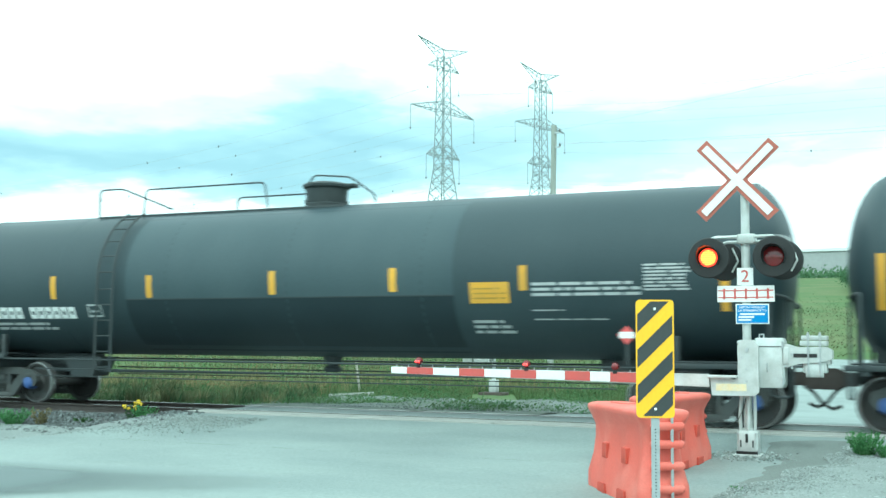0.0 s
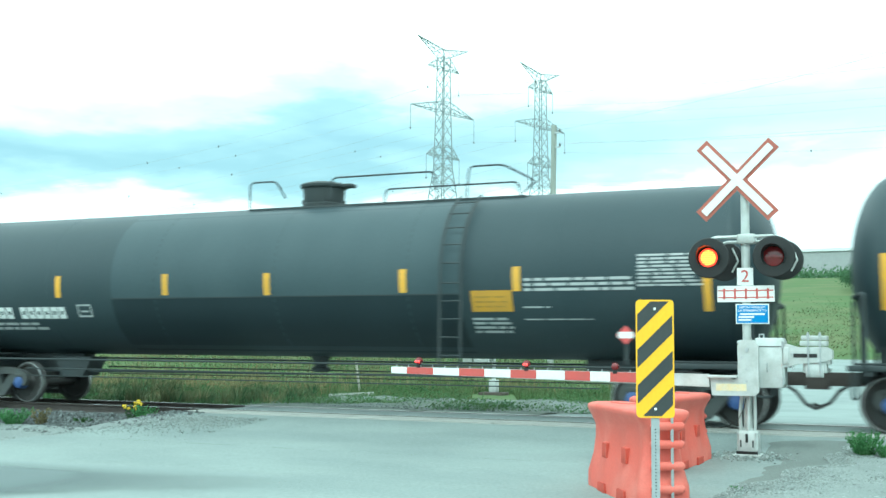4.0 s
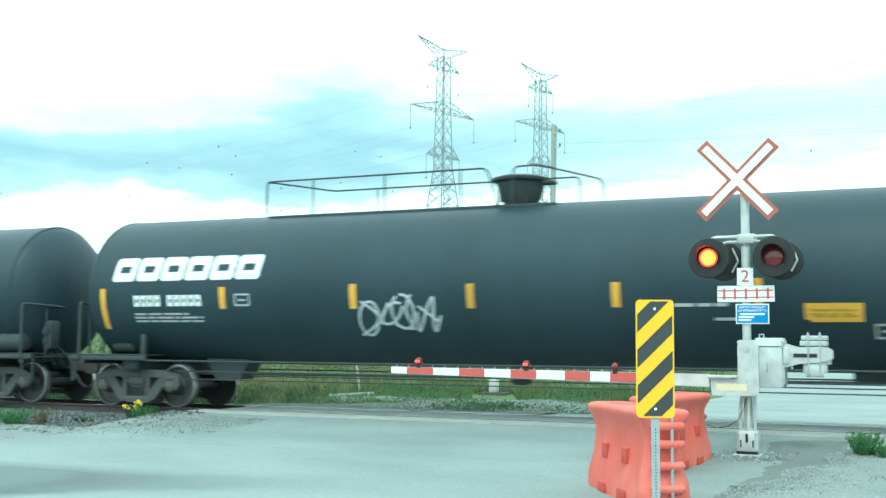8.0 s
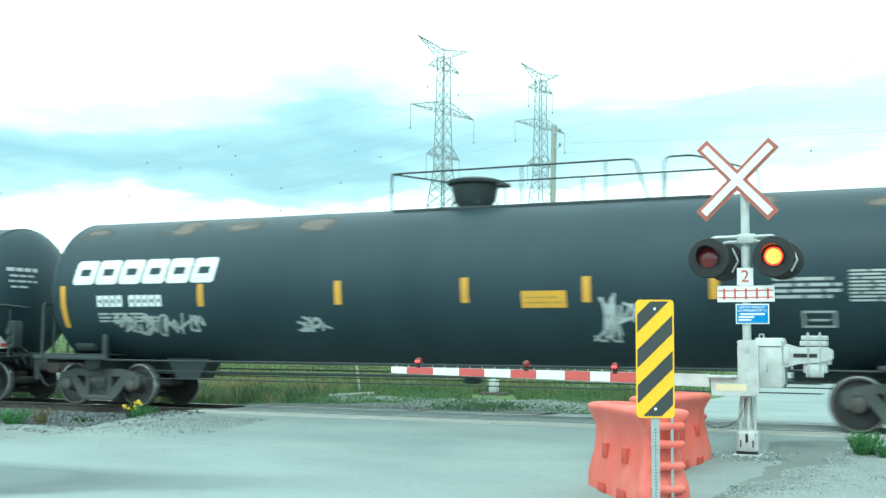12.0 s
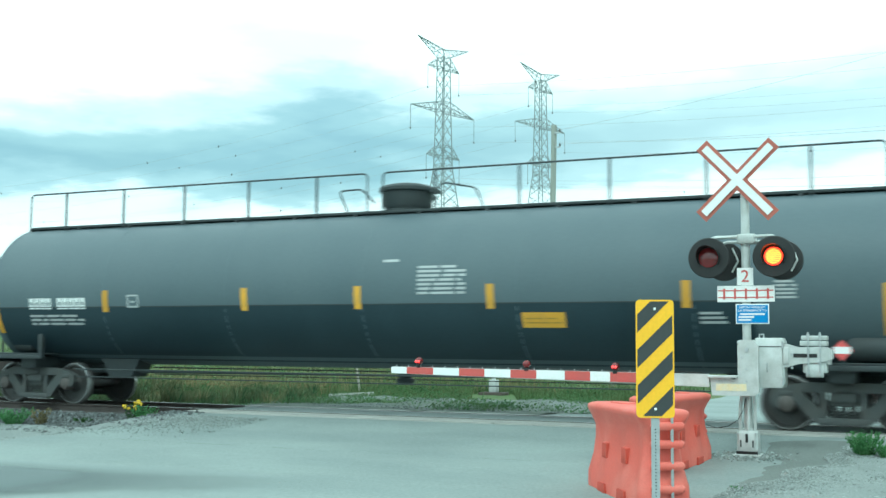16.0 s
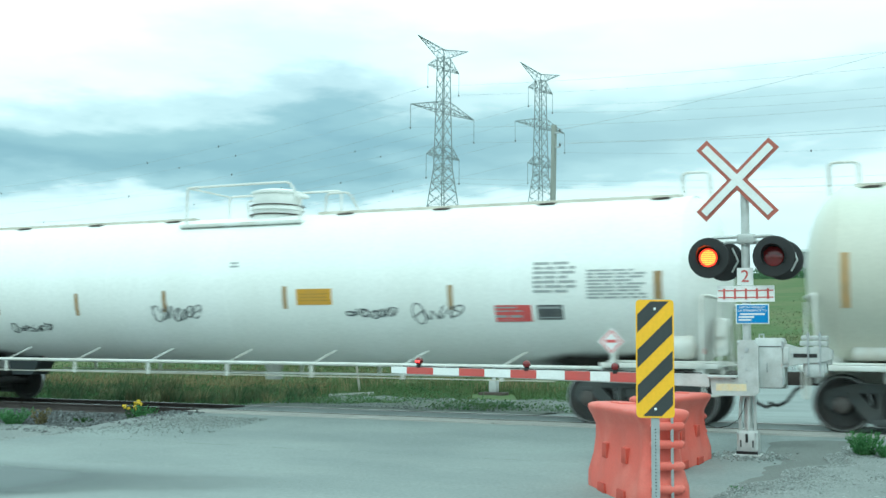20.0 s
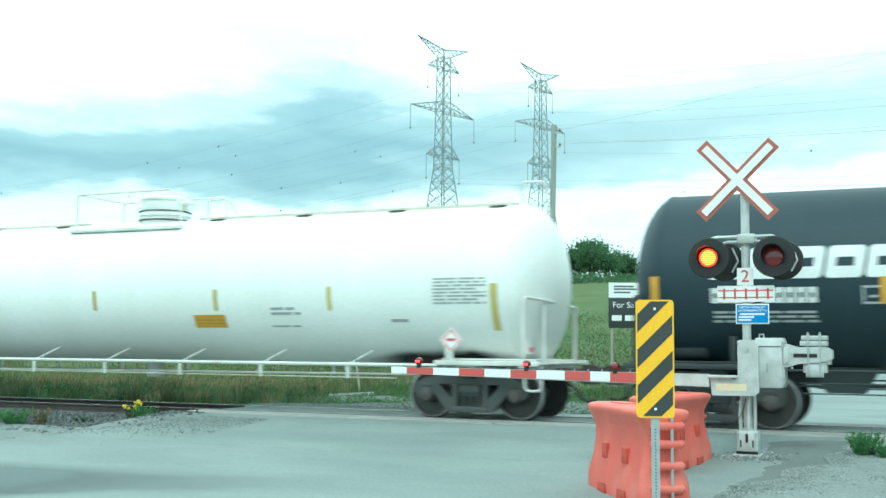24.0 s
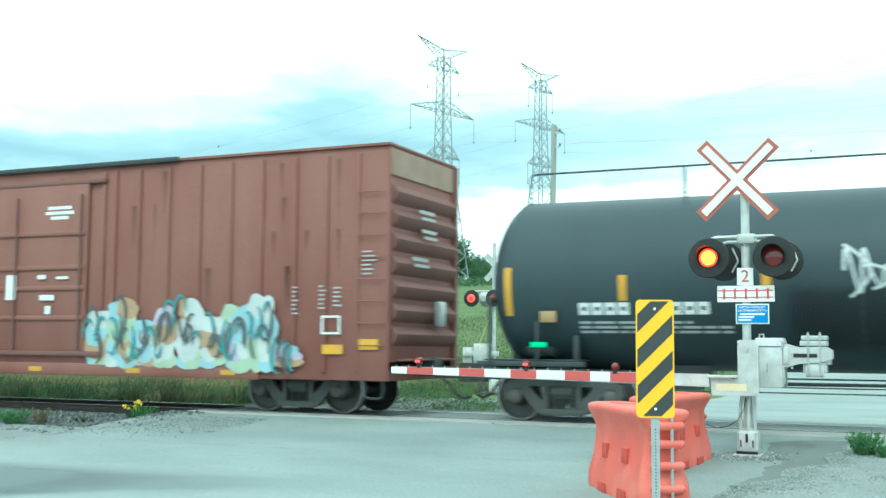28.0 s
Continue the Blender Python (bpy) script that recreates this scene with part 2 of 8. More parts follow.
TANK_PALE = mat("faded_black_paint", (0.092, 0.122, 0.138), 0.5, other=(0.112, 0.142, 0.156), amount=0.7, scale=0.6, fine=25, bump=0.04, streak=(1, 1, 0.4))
TANK_WHITE = mat("white_tank_paint", (0.84, 0.85, 0.83), 0.38, other=(0.74, 0.75, 0.71), amount=0.55, scale=0.6, fine=20, bump=0.03, streak=(1, 1, 0.3))
TANK_CREAM = mat("aged_white_tank_paint", (0.63, 0.66, 0.585), 0.5, other=(0.53, 0.51, 0.43), amount=0.7, scale=0.5, fine=20, bump=0.04, streak=(1, 1, 0.3))
BROWN_DUST = mat("brown_dust", (0.11, 0.085, 0.07), 0.8, other=(0.05, 0.045, 0.04), amount=0.9, scale=1.5)
DUST = soften(mat("pale_brown_dust", (0.19, 0.16, 0.135), 0.85, other=(0.11, 0.10, 0.09), amount=0.9, scale=2.0, fine=30, bump=0.1), 2.0, 0.85)
PATCH_LIGHT = soften(mat("weathered_patch", (0.085, 0.105, 0.115), 0.6, other=(0.065, 0.08, 0.088), scale=2), 0.8, 0.75)
PATCH_DARK = soften(mat("dark_patch", (0.014, 0.019, 0.022), 0.55, other=(0.022, 0.027, 0.03), scale=2), 0.8, 0.55)
RUST_STAIN = soften(mat("rust_bloom", (0.45, 0.20, 0.08), 0.85, other=(0.62, 0.40, 0.24), amount=0.9, scale=4, fine=30, bump=0.1), 2.2, 0.36)
GRATING = mat("weathered_grating", (0.56, 0.54, 0.47), 0.7, other=(0.40, 0.36, 0.29), amount=0.7, scale=2.5, fine=30)
GRIME = soften(mat("oily_grime", (0.045, 0.036, 0.03), 0.75, other=(0.02, 0.018, 0.017), amount=0.9, scale=1.2, fine=25), 2.0)
FRAME_BLACK = mat("underframe_black", (0.034, 0.044, 0.048), 0.65, other=(0.045, 0.048, 0.047), scale=2, fine=30)
BOGIE = mat("bogie_iron", (0.066, 0.075, 0.076), 0.8, other=(0.080, 0.074, 0.066), scale=3, fine=25, bump=0.3, random_tint=0.2)
WHEEL = mat("wheel_steel", (0.048, 0.050, 0.050), 0.6, 0.2, other=(0.062, 0.054, 0.048), scale=3)
TREAD = mat("wheel_tread", (0.42, 0.42, 0.42), 0.35, 0.9, bump=0.03)
BLUE_CAP = mat("blue_bearing_cap", (0.06, 0.11, 0.30), 0.5, scale=8)
IRON_CAP = mat("iron_bearing_cap", (0.09, 0.08, 0.075), 0.6, scale=8)
FRAME_WHITE = mat("white_frame_paint", (0.72, 0.73, 0.70), 0.5, other=(0.50, 0.47, 0.41), amount=0.6, scale=2.5, bump=0.05)
LETTER = mat("white_lettering", (0.78, 0.80, 0.79), 0.6, other=(0.6, 0.6, 0.6), scale=4, bump=0)
LETTER_DIM = mat("dusty_white_lettering", (0.45, 0.47, 0.47), 0.6, other=(0.33, 0.34, 0.34), scale=4, bump=0)
LETTER_DARK = mat("black_lettering", (0.07, 0.075, 0.08), 0.6, other=(0.16, 0.16, 0.16), scale=4, bump=0)
PRINT_GREY = mat("grey_small_print", (0.36, 0.38, 0.38), 0.6, bump=0)
PLANK = mat("weathered_crossing_timber", (0.38, 0.38, 0.355), 0.9, other=(0.22, 0.215, 0.20), scale=3, streak=(0.3, 6, 6), bump=0.4)
FIELD = islands(mat("meadow_grass", (0.085, 0.140, 0.055), 0.7, other=(0.125, 0.145, 0.07), amount=0.9, scale=0.3, bump=0), 0.7, 1.3)
LETTER_YELLOW = mat("yellow_lettering", (0.62, 0.42, 0.06), 0.6, bump=0)
LABEL_INK = mat("label_ink", (0.42, 0.25, 0.04), 0.6, bump=0)
PLACARD = mat("placard_white", (0.85, 0.82, 0.82), 0.5, bump=0)
PLACARD_RED = mat("placard_red", (0.62, 0.10, 0.10), 0.5, bump=0)
G_WHITE = mat("pale_spray_paint", (0.55, 0.58, 0.58), 0.6, bump=0)
G_TEAL = mat("teal_spray_paint", (0.06, 0.25, 0.26), 0.6, bump=0)
G_PINK = mat("pink_spray_paint", (0.28, 0.12, 0.12), 0.6, bump=0)
G_BLACK = mat("black_spray_paint", (0.09, 0.10, 0.105), 0.6, bump=0)
G_LIME = mat("pale_green_spray_paint", (0.42, 0.52, 0.38), 0.6, bump=0)
G_SKY = mat("light_blue_spray_paint", (0.34, 0.52, 0.58), 0.6, bump=0)
G_LILAC = mat("lilac_spray_paint", (0.48, 0.42, 0.55), 0.6, bump=0)
G_TAN = mat("tan_spray_paint", (0.44, 0.30, 0.18), 0.6, bump=0)
BOX_RED = mat("oxide_red_paint", (0.195, 0.070, 0.054), 0.65, other=(0.245, 0.108, 0.088), amount=0.8, scale=0.8, fine=20, bump=0.06, streak=(1, 1, 0.3))
BOX_END = mat("dusty_oxide_paint", (0.15, 0.068, 0.058), 0.75, other=(0.20, 0.10, 0.088), scale=1.0, bump=0.06)
BOX_STREAK = soften(mat("rusty_streak", (0.075, 0.035, 0.028), 0.85, other=(0.11, 0.05, 0.04), scale=3), 3.0, 0.45)

for m in (GRASS, DRY, WEED, OLIVE, FIELD, LEAF, FRESH, PATCH_GREEN, GRASS_SOIL):
    m.node_tree.nodes["Principled BSDF"].inputs["Specular IOR Level"].default_value = 0.12


def thin_leaf(m, share):
    """Lets part of the light through the leaf, in the leaf's own colour."""
    nodes, links = m.node_tree.nodes, m.node_tree.links
    skin = nodes["Principled BSDF"]
    through_light, mix = nodes.new("ShaderNodeBsdfTranslucent"), nodes.new("ShaderNodeMixShader")
    colour = skin.inputs["Base Color"]
    if colour.is_linked:
        links.new(colour.links[0].from_socket, through_light.inputs[0])
    else:
        through_light.inputs[0].default_value = colour.default_value
    mix.inputs[0].default_value = share
    out = next(n for n in nodes if n.type == "OUTPUT_MATERIAL")
    links.new(skin.outputs[0], mix.inputs[1])
    links.new(through_light.outputs[0], mix.inputs[2])
    links.new(mix.outputs[0], out.inputs["Surface"])


for m, share in ((LEAF, 0.45), (GRASS, 0.35), (OLIVE, 0.35), (WEED, 0.35), (FIELD, 0.3), (PATCH_GREEN, 0.35), (FRESH, 0.35), (DRY, 0.3)):
    thin_leaf(m, share)


for m in (TANK_BLACK, TANK_LOWER, TANK_GREY, TANK_MID, TANK_DUSK, TANK_PALE, TANK_CLEAN):
    m.node_tree.nodes["Principled BSDF"].inputs["Specular IOR Level"].default_value = 0.3


# ---- mesh helpers ----
class Shape:
    """Gathers faces and becomes one mesh."""

    def __init__(self):
        self.v, self.f, self.s, self.k = [], [], [], []
        self.sheet = False  # thin paint that faces the road

    def face(self, pts, smooth=False, slot=0):
        i = len(self.v)
        self.v += [tuple(p) for p in pts]
        self.f.append(tuple(range(i, i + len(pts))))
        self.s.append(smooth)
        self.k.append(slot)

    def grid(self, rows, smooth=True, slot=0, closed=False):
        i, n = len(self.v), len(rows[0])
        for r in rows:
            self.v += [tuple(p) for p in r]
        for a in range(len(rows) - 1):
            for b in range(n if closed else n - 1):
                c = (b + 1) % n
                self.f.append((i + a * n + b, i + a * n + c, i + (a + 1) * n + c, i + (a + 1) * n + b))
                self.s.append(smooth)
                self.k.append(slot)
        return self

    def box(self, x0, y0, z0, x1, y1, z1, bevel=0.0, slot=0):
        b = min(bevel, (x1 - x0) * 0.45, (y1 - y0) * 0.45, (z1 - z0) * 0.45)
        if b <= 0:
            p = [(x, y, z) for z in (z0, z1) for y in (y0, y1) for x in (x0, x1)]
            i = len(self.v)
            self.v += p
            for q in ((0, 2, 3, 1), (4, 5, 7, 6), (0, 1, 5, 4), (2, 6, 7, 3), (0, 4, 6, 2), (1, 3, 7, 5)):
                self.f.append(tuple(i + a for a in q))
                self.s.append(False)
                self.k.append(slot)
            return self
        def ring(z, e):
            return [(x0 + e + b, y0 + e, z), (x1 - e - b, y0 + e, z), (x1 - e, y0 + e + b, z), (x1 - e, y1 - e - b, z),
                    (x1 - e - b, y1 - e, z), (x0 + e + b, y1 - e, z), (x0 + e, y1 - e - b, z), (x0 + e, y0 + e + b, z)]
        rings = [ring(z0, b * 0.6), ring(z0 + b, 0), ring(z1 - b, 0), ring(z1, b * 0.6)]
        self.grid(rings, False, slot, True)
        self.face(rings[0][::-1], False, slot)
        self.face(rings[3], False, slot)
        return self

    def tube(self, a, b, r, n=8, r2=None, caps=True, slot=0):
        a, b = Vector(a), Vector(b)
        d = (b - a).normalized()
        u = d.orthogonal().normalized()
        w = d.cross(u)
        r2 = r if r2 is None else r2
        ra = [a + (u * math.cos(t) + w * math.sin(t)) * r for t in (2 * math.pi * i / n for i in range(n))]
        rb = [b + (u * math.cos(t) + w * math.sin(t)) * r2 for t in (2 * math.pi * i / n for i in range(n))]
        self.grid([ra, rb], n > 5, slot, True)
        if caps:
            self.face(ra[::-1], False, slot)
            self.face(rb, False, slot)
        return self

    def pipe(self, pts, r, n=8, slot=0):
        """A bent pipe through the points."""
        pts = [Vector(p) for p in pts]
        rings, u = [], None
        for i, p in enumerate(pts):
            d = (pts[min(i + 1, len(pts) - 1)] - pts[max(i - 1, 0)]).normalized()
            u = d.orthogonal().normalized() if u is None else (u - d * u.dot(d)).normalized()
            w = d.cross(u)
            rings.append([p + (u * math.cos(t) + w * math.sin(t)) * r for t in (2 * math.pi * k / n for k in range(n))])
        self.grid(rings, True, slot, True)
        self.face(rings[0][::-1], False, slot)
        self.face(rings[-1], False, slot)
        return self

    def turn(self, profile, origin=(0, 0, 0), axis="z", n=24, slot=0, cap=True):
        """A turned body: profile of (radius, height) along the axis."""
        rows = []
        for r, h in profile:
            row = []
            for i in range(n):
                t = 2 * math.pi * i / n
                c, s = r * math.cos(t), r * math.sin(t)
                p = {"z": (c, s, h), "y": (s, h, c), "x": (h, c, s)}[axis]
                row.append((p[0] + origin[0], p[1] + origin[1], p[2] + origin[2]))
            rows.append(row)
        self.grid(rows, True, slot, True)
        if cap:
            self.face(rows[0][::-1], False, slot)
            self.face(rows[-1], False, slot)
        return self

    def prism(self, outline, y0, y1, slot=0):
        """An outline in x and z, pulled from y0 to y1."""
        a = [(x, y0, z) for x, z in outline]
        b = [(x, y1, z) for x, z in outline]
        self.grid([a, b], False, slot, True)
        self.face(a, False, slot)
        self.face(b[::-1], False, slot)
        return self

    def mesh(self, name, mats, sharp=35):
        me = bpy.data.meshes.new(name)
        me.from_pydata(self.v, [], self.f)
        me.polygons.foreach_set("use_smooth", self.s)
        for m in mats if isinstance(mats, (list, tuple)) else [mats]:
            me.materials.append(m)
        me.polygons.foreach_set("material_index", self.k)
        bm = bmesh.new()
        bm.from_mesh(me)
        bmesh.ops.remove_doubles(bm, verts=bm.verts, dist=1e-5)
        if self.sheet:
            bm.normal_update()
            bmesh.ops.reverse_faces(bm, faces=[f for f in bm.faces if f.normal.y > 0])
        else:
            bmesh.ops.recalc_face_normals(bm, faces=bm.faces)
        bm.to_mesh(me)
        bm.free()
        me.set_sharp_from_angle(angle=radians(sharp))
        return me


def thing(name, label, category, at=None, group="", kind=""):
    ob = new(name)
    ob.empty_display_size = 0.2
    if at is not None:
        ob.matrix_basis = at
    return tagged(ob, label, category, group, kind)


# joined parts too small to pick apart
FINE_PARTS = ('data_panel', 'small_print', 'label_print', 'end_print', 'door_print', 'bracing', 'crossarm', 'foliage', 'blossom', 'stalk')


def part(name, shape, material, parent, label="", at=None):
    me = shape if isinstance(shape, bpy.types.Mesh) else shape.mesh(name, material)
    ob = new(name, me)
    ob.parent = parent
    if at is not None:
        ob.matrix_basis = at
    if label:
        ob["label"] = label
    if name in FINE_PARTS:
        tagged(ob, kind="stuff")
    return ob


def solo(name, shape, material, label, category, at=None, group="", kind=""):
    me = shape if isinstance(shape, bpy.types.Mesh) else shape.mesh(name, material)
    ob = new(name, me)
    if at is not None:
        ob.matrix_basis = at
    return tagged(ob, label, category, group, kind)


def lettering(body, size, material, name="lettering", depth=0.002):
    """Built-in letters as a mesh, standing in x and z, facing -y, centred."""
    cu = bpy.data.curves.new(name, "FONT")
    cu.body, cu.size, cu.extrude, cu.align_x, cu.align_y = body, size, depth, "CENTER", "CENTER"
    ob = bpy.data.objects.new(name, cu)
    scene.collection.objects.link(ob)
    bpy.context.view_layer.update()
    me = bpy.data.meshes.new_from_object(ob.evaluated_get(bpy.context.evaluated_depsgraph_get()))
    bpy.data.objects.remove(ob)
    bpy.data.curves.remove(cu)
    me.transform(Matrix.Rotation(radians(90), 4, "X"))
    me.materials.clear()
    me.materials.append(material)
    return me


def soft_sheet(rows, fades):
    """A thin stain on the paint: rows of points, and how far each has faded out."""
    n = len(rows[0])
    v = [p for r in rows for p in r]
    f = [(i * n + k, i * n + k + 1, (i + 1) * n + k + 1, (i + 1) * n + k) for i in range(len(rows) - 1) for k in range(n - 1)]
    p, q, r = (Vector(v[i]) for i in f[0][:3])
    if (q - p).cross(r - p).y > 0:
        f = [g[::-1] for g in f]
    me = bpy.data.meshes.new("stain")
    me.from_pydata(v, [], f)
    me.polygons.foreach_set("use_smooth", [True] * len(f))
    me.attributes.new("fade", "FLOAT", "POINT").data.foreach_set("value", [q for r in fades for q in r])
    return me


# ---- the ground ----
ROAD_LEFT, ROAD_RIGHT = -14.4, 0.2


def lerp_rows(rows, v):
    for (a, za), (b, zb) in zip(rows, rows[1:]):
        if v <= b:
            return za + (zb - za) * max(0.0, (v - a) / (b - a))
    return rows[-1][1]


def level(x, y):
    """Height of the land: the road rises to the rails, the fields climb behind them."""
    if y < 0:
        z = lerp_rows([(-400, -0.5), (-14, -0.5), (-8, -0.36), (-4.2, -0.22), (-1.7, -0.03), (0, -0.03)], y)
    else:
        z = lerp_rows([(0, -0.03), (1.7, -0.03), (5, -0.2), (10, -0.38), (22, -0.48), (30, -0.35), (45, 0.7), (60, 2.0),
                       (120, 7.4), (210, 15.6), (300, 20.5), (420, 22.0), (3000, 22.0)], y)
    off = max(0.0, ROAD_LEFT - x, x - ROAD_RIGHT)
    if abs(y) < 12 and off > 0:
        z -= 0.22 * min(1, off / 0.8) * min(1, (12 - abs(y)) / 6)
    return z


def sheet(xs, ys, lift, rough=0.0, seed=0.0):
    rows = []
    for y in ys:
        rows.append([(x, y, level(x, y) + (lift(x, y) if callable(lift) else lift) + (rough * (noise.noise((x * 0.9 + seed, y * 0.9, seed)) + 0.5 * noise.noise((x * 3.1, y * 3.1, seed))) if rough else 0)) for x in xs])
    return Shape().grid(rows)


def steps(*spans):
    out = []
    for a, b, n in spans:
        out += [a + (b - a) * i / n for i in range(n)]
    return out + [spans[-1][1]]


far_x = steps((-2500, -400, 8), (-400, -60, 14), (-60, -16, 22), (-16, -13, 10), (-13, 0, 8), (0, 2, 8), (2, 60, 12), (60, 400, 8), (400, 2500, 8))
far_y = steps((-300, -30, 6), (-30, -8, 8), (-8, 8, 48), (8, 32, 24), (32, 120, 30), (120, 460, 30), (460, 3000, 6))
solo("ground", sheet(far_x, far_y, -0.06, 0.02), GRASS_SOIL, "grassy ground rising to fields behind the railway", "ground", kind="structure")
road = thing("road", "worn pale asphalt road crossing the railway", "road", kind="structure")
part("near_surface", sheet(steps((-34, ROAD_LEFT, 20), (ROAD_LEFT, -1.6, 26), (-1.6, 6, 10)), steps((-40, -14, 10), (-14, -5.2, 24)), 0.0, 0.012), ASPHALT, road)
part("near_approach", sheet(steps((ROAD_LEFT + 0.2, ROAD_RIGHT, 26)), steps((-5.2, -1.65, 16)), 0.0, 0.008), ASPHALT, road)
part("between_rails", Shape().box(ROAD_LEFT + 0.4, -0.62, -0.2, ROAD_RIGHT, 0.62, -0.012, 0.01), ASPHALT, road)
part("far_surface", sheet(steps((-7.6, 5.0, 16)), steps((0.86, 12, 20), (12, 46, 24)), 0.0), ASPHALT, road)
for x0, x1, name in ((ROAD_LEFT + 0.2, -7.4, "crossing_plank"), (-7.38, ROAD_RIGHT, "crossing_plank")):
    for y in (-1.02, 0.66, -0.84 + 0.18, 0.84):
        part(name, Shape().box(x0, y if abs(y) > 0.7 else y - (0.0 if y > 0 else 0.0), -0.2, x1, y + 0.17 if y < -0.7 or y > 0 else y + 0.04, -0.006, 0.012), PLANK, road)

part("crossing_panel", Shape().box(ROAD_LEFT + 0.2, -1.5, -0.2, -7.4, -1.035, -0.010, 0.012), PLANK, road)
part("crossing_panel", Shape().box(-7.38, -1.5, -0.2, ROAD_RIGHT, -1.035, -0.010, 0.012), PLANK, road)
# gravel verges, feathered out under the road
def edge(v, a, b):
    return max(0.0, min(1.0, (v - a) / (b - a)))


def verge_lift(x, y):
    wave = 0.5 * noise.noise((x * 0.45, y * 0.5, 2.0)) + 0.2 * noise.noise((x * 1.7, y * 1.7, 5.0))
    return -0.09 + 0.115 * edge(-12.9 - x + wave, 0, 1.3) * edge(y + 5.6 + wave, 0, 1.5)


def shoulder_lift(x, y):
    wave = 0.35 * noise.noise((x * 0.8, y * 0.8, 4.0)) + 0.12 * noise.noise((x * 2.5, y * 2.5, 1.0))
    return -0.06 + 0.075 * edge(x + 3.05 + 0.55 * edge(y, -4, -2) - 0.25 * (y + 6) * 0.3 + wave, 0, 0.9) * edge(-1.7 - y + wave, 0, 0.5)


MARGIN = [(-9.5, -2.75), (-7.0, -2.3), (-5.7, -1.95), (-4.8, -1.68), (-3.5, -1.4), (-2.4, -1.2)]


def margin_lift(x, y):
    wave = 0.3 * noise.noise((y * 1.3, 0, 4)) + 0.08 * noise.noise((x * 3, y * 3, 1))
    return -0.07 + 0.095 * edge(x - lerp_rows(MARGIN, y) - wave, -0.02, 0.22)


solo("gravel_margin", sheet(steps((-3.2, 3.0, 70)), steps((-9.4, -2.2, 60)), margin_lift, 0.012, 2.2), DIRT, "pale grey gravel along the road margin", "gravel", kind="structure")
solo("gravel_verge", sheet(steps((-34, -20, 30), (-20, -11.6, 60)), steps((-6.4, -2.85, 36)), verge_lift, 0.025, 3.1), DIRT, "pale gravelly dirt verge beside the track", "gravel", kind="structure")
solo("gravel_shoulder", sheet(steps((-3.6, 6, 60)), steps((-9.5, -1.6, 50)), shoulder_lift, 0.012, 7.7), PACKED_DIRT, "dark packed dirt shoulder round the signal mast", "gravel", kind="structure")
def tongue(name, label, x0, x1, near, far):
    """A smoother, darker strip in the asphalt, fading out along its rim."""
    rows, fades = [], []
    for i in range(31):
        u = i / 30
        x = x0 + (x1 - x0) * u
        lo, hi = lerp_rows(near, x), lerp_rows(far, x)
        rows.append([(x, lo + (hi - lo) * k / 12, level(x, lo + (hi - lo) * k / 12) + 0.022) for k in range(13)])
        fades.append([min(1.0, 5 * u, 3 * (1 - u)) * min(1.0, 4 * k / 12, 4 * (1 - k / 12)) for k in range(13)])
    me = soft_sheet(rows, fades)
    me.materials.append(DARK_ASPHALT)
    return part(name, me, None, road, label)


tongue("worn_strip", "smooth dark worn strip of asphalt", -19.0, -6.6, [(-19, -12.4), (-10, -11.0), (-8.4, -9.6), (-6.6, -8.6)], [(-19, -8.6), (-12.5, -7.9), (-8.3, -7.7), (-6.6, -8.0)])


def mound(x, y):
    """A low heap of stone beside the far road."""
    r = edge(x, -20, -16.5) * edge(-7.5 - x, 0, 1.2) * edge(y, 2.2, 5.0) * edge(11.5 - y, 0, 4.0)
    return 0.02 + r * (0.18 + 0.26 * noise.noise((x * 0.5, y * 0.4, 9.0)) + 0.07 * noise.noise((x * 1.6, y * 1.6, 3.0)))


solo("gravel_patch", sheet(steps((-24, -7.4, 60)), steps((0.95, 12, 50)), mound, 0.04, 5.2), PATCH_DIRT, "rough gravel patch behind the track", "gravel", kind="structure")

# ---- the track ----
track = thing("railway_track", "steel rails on dark timber ties in ballast", "track", kind="structure")
bed = Shape()
rows = []
for x in steps((-700, -60, 40), (-60, ROAD_LEFT, 60), (ROAD_LEFT, 4, 20), (4, 40, 30), (40, 700, 40)):
    on_road = ROAD_LEFT + 0.1 < x < ROAD_RIGHT
    rows.append([(x, y, (min(z, -0.25) if on_road else z) + 0.025 * noise.noise((x * 2, y * 2, 0))) for y, z in
                 ((-3.1, -0.62), (-2.5, -0.42), (-1.75, -0.19), (-1.3, -0.15), (-0.4, -0.17), (0.4, -0.17), (1.3, -0.15), (1.75, -0.19), (2.5, -0.42), (3.1, -0.62))])
part("ballast_bed", bed.grid(rows), BALLAST, track)
for y in (-0.7525, 0.7525):
    r = Shape()
    prof = [(-0.075, -0.172), (-0.075, -0.160), (-0.02, -0.148), (-0.009, -0.13), (-0.009, -0.045), (-0.034, -0.034), (-0.036, -0.008), (-0.028, 0.0),
            (0.028, 0.0), (0.036, -0.008), (0.034, -0.034), (0.009, -0.045), (0.009, -0.13), (0.02, -0.148), (0.075, -0.160), (0.075, -0.172)]
    for k in range(len(prof)):
        (a, za), (b, zb) = prof[k], prof[(k + 1) % len(prof)]
        r.face([(-700, y + a, za), (700, y + a, za), (700, y + b, zb), (-700, y + b, zb)], False, 1 if k == 7 else 0)
    part("rail", r.mesh("rail", [RAIL_RUST, RAIL_TOP]), None, track, "steel rail with a bright worn head")
tie_mesh = Shape().box(-0.115, -1.3, -0.35, 0.115, 1.3, -0.155, 0.012).mesh("tie", TIE)
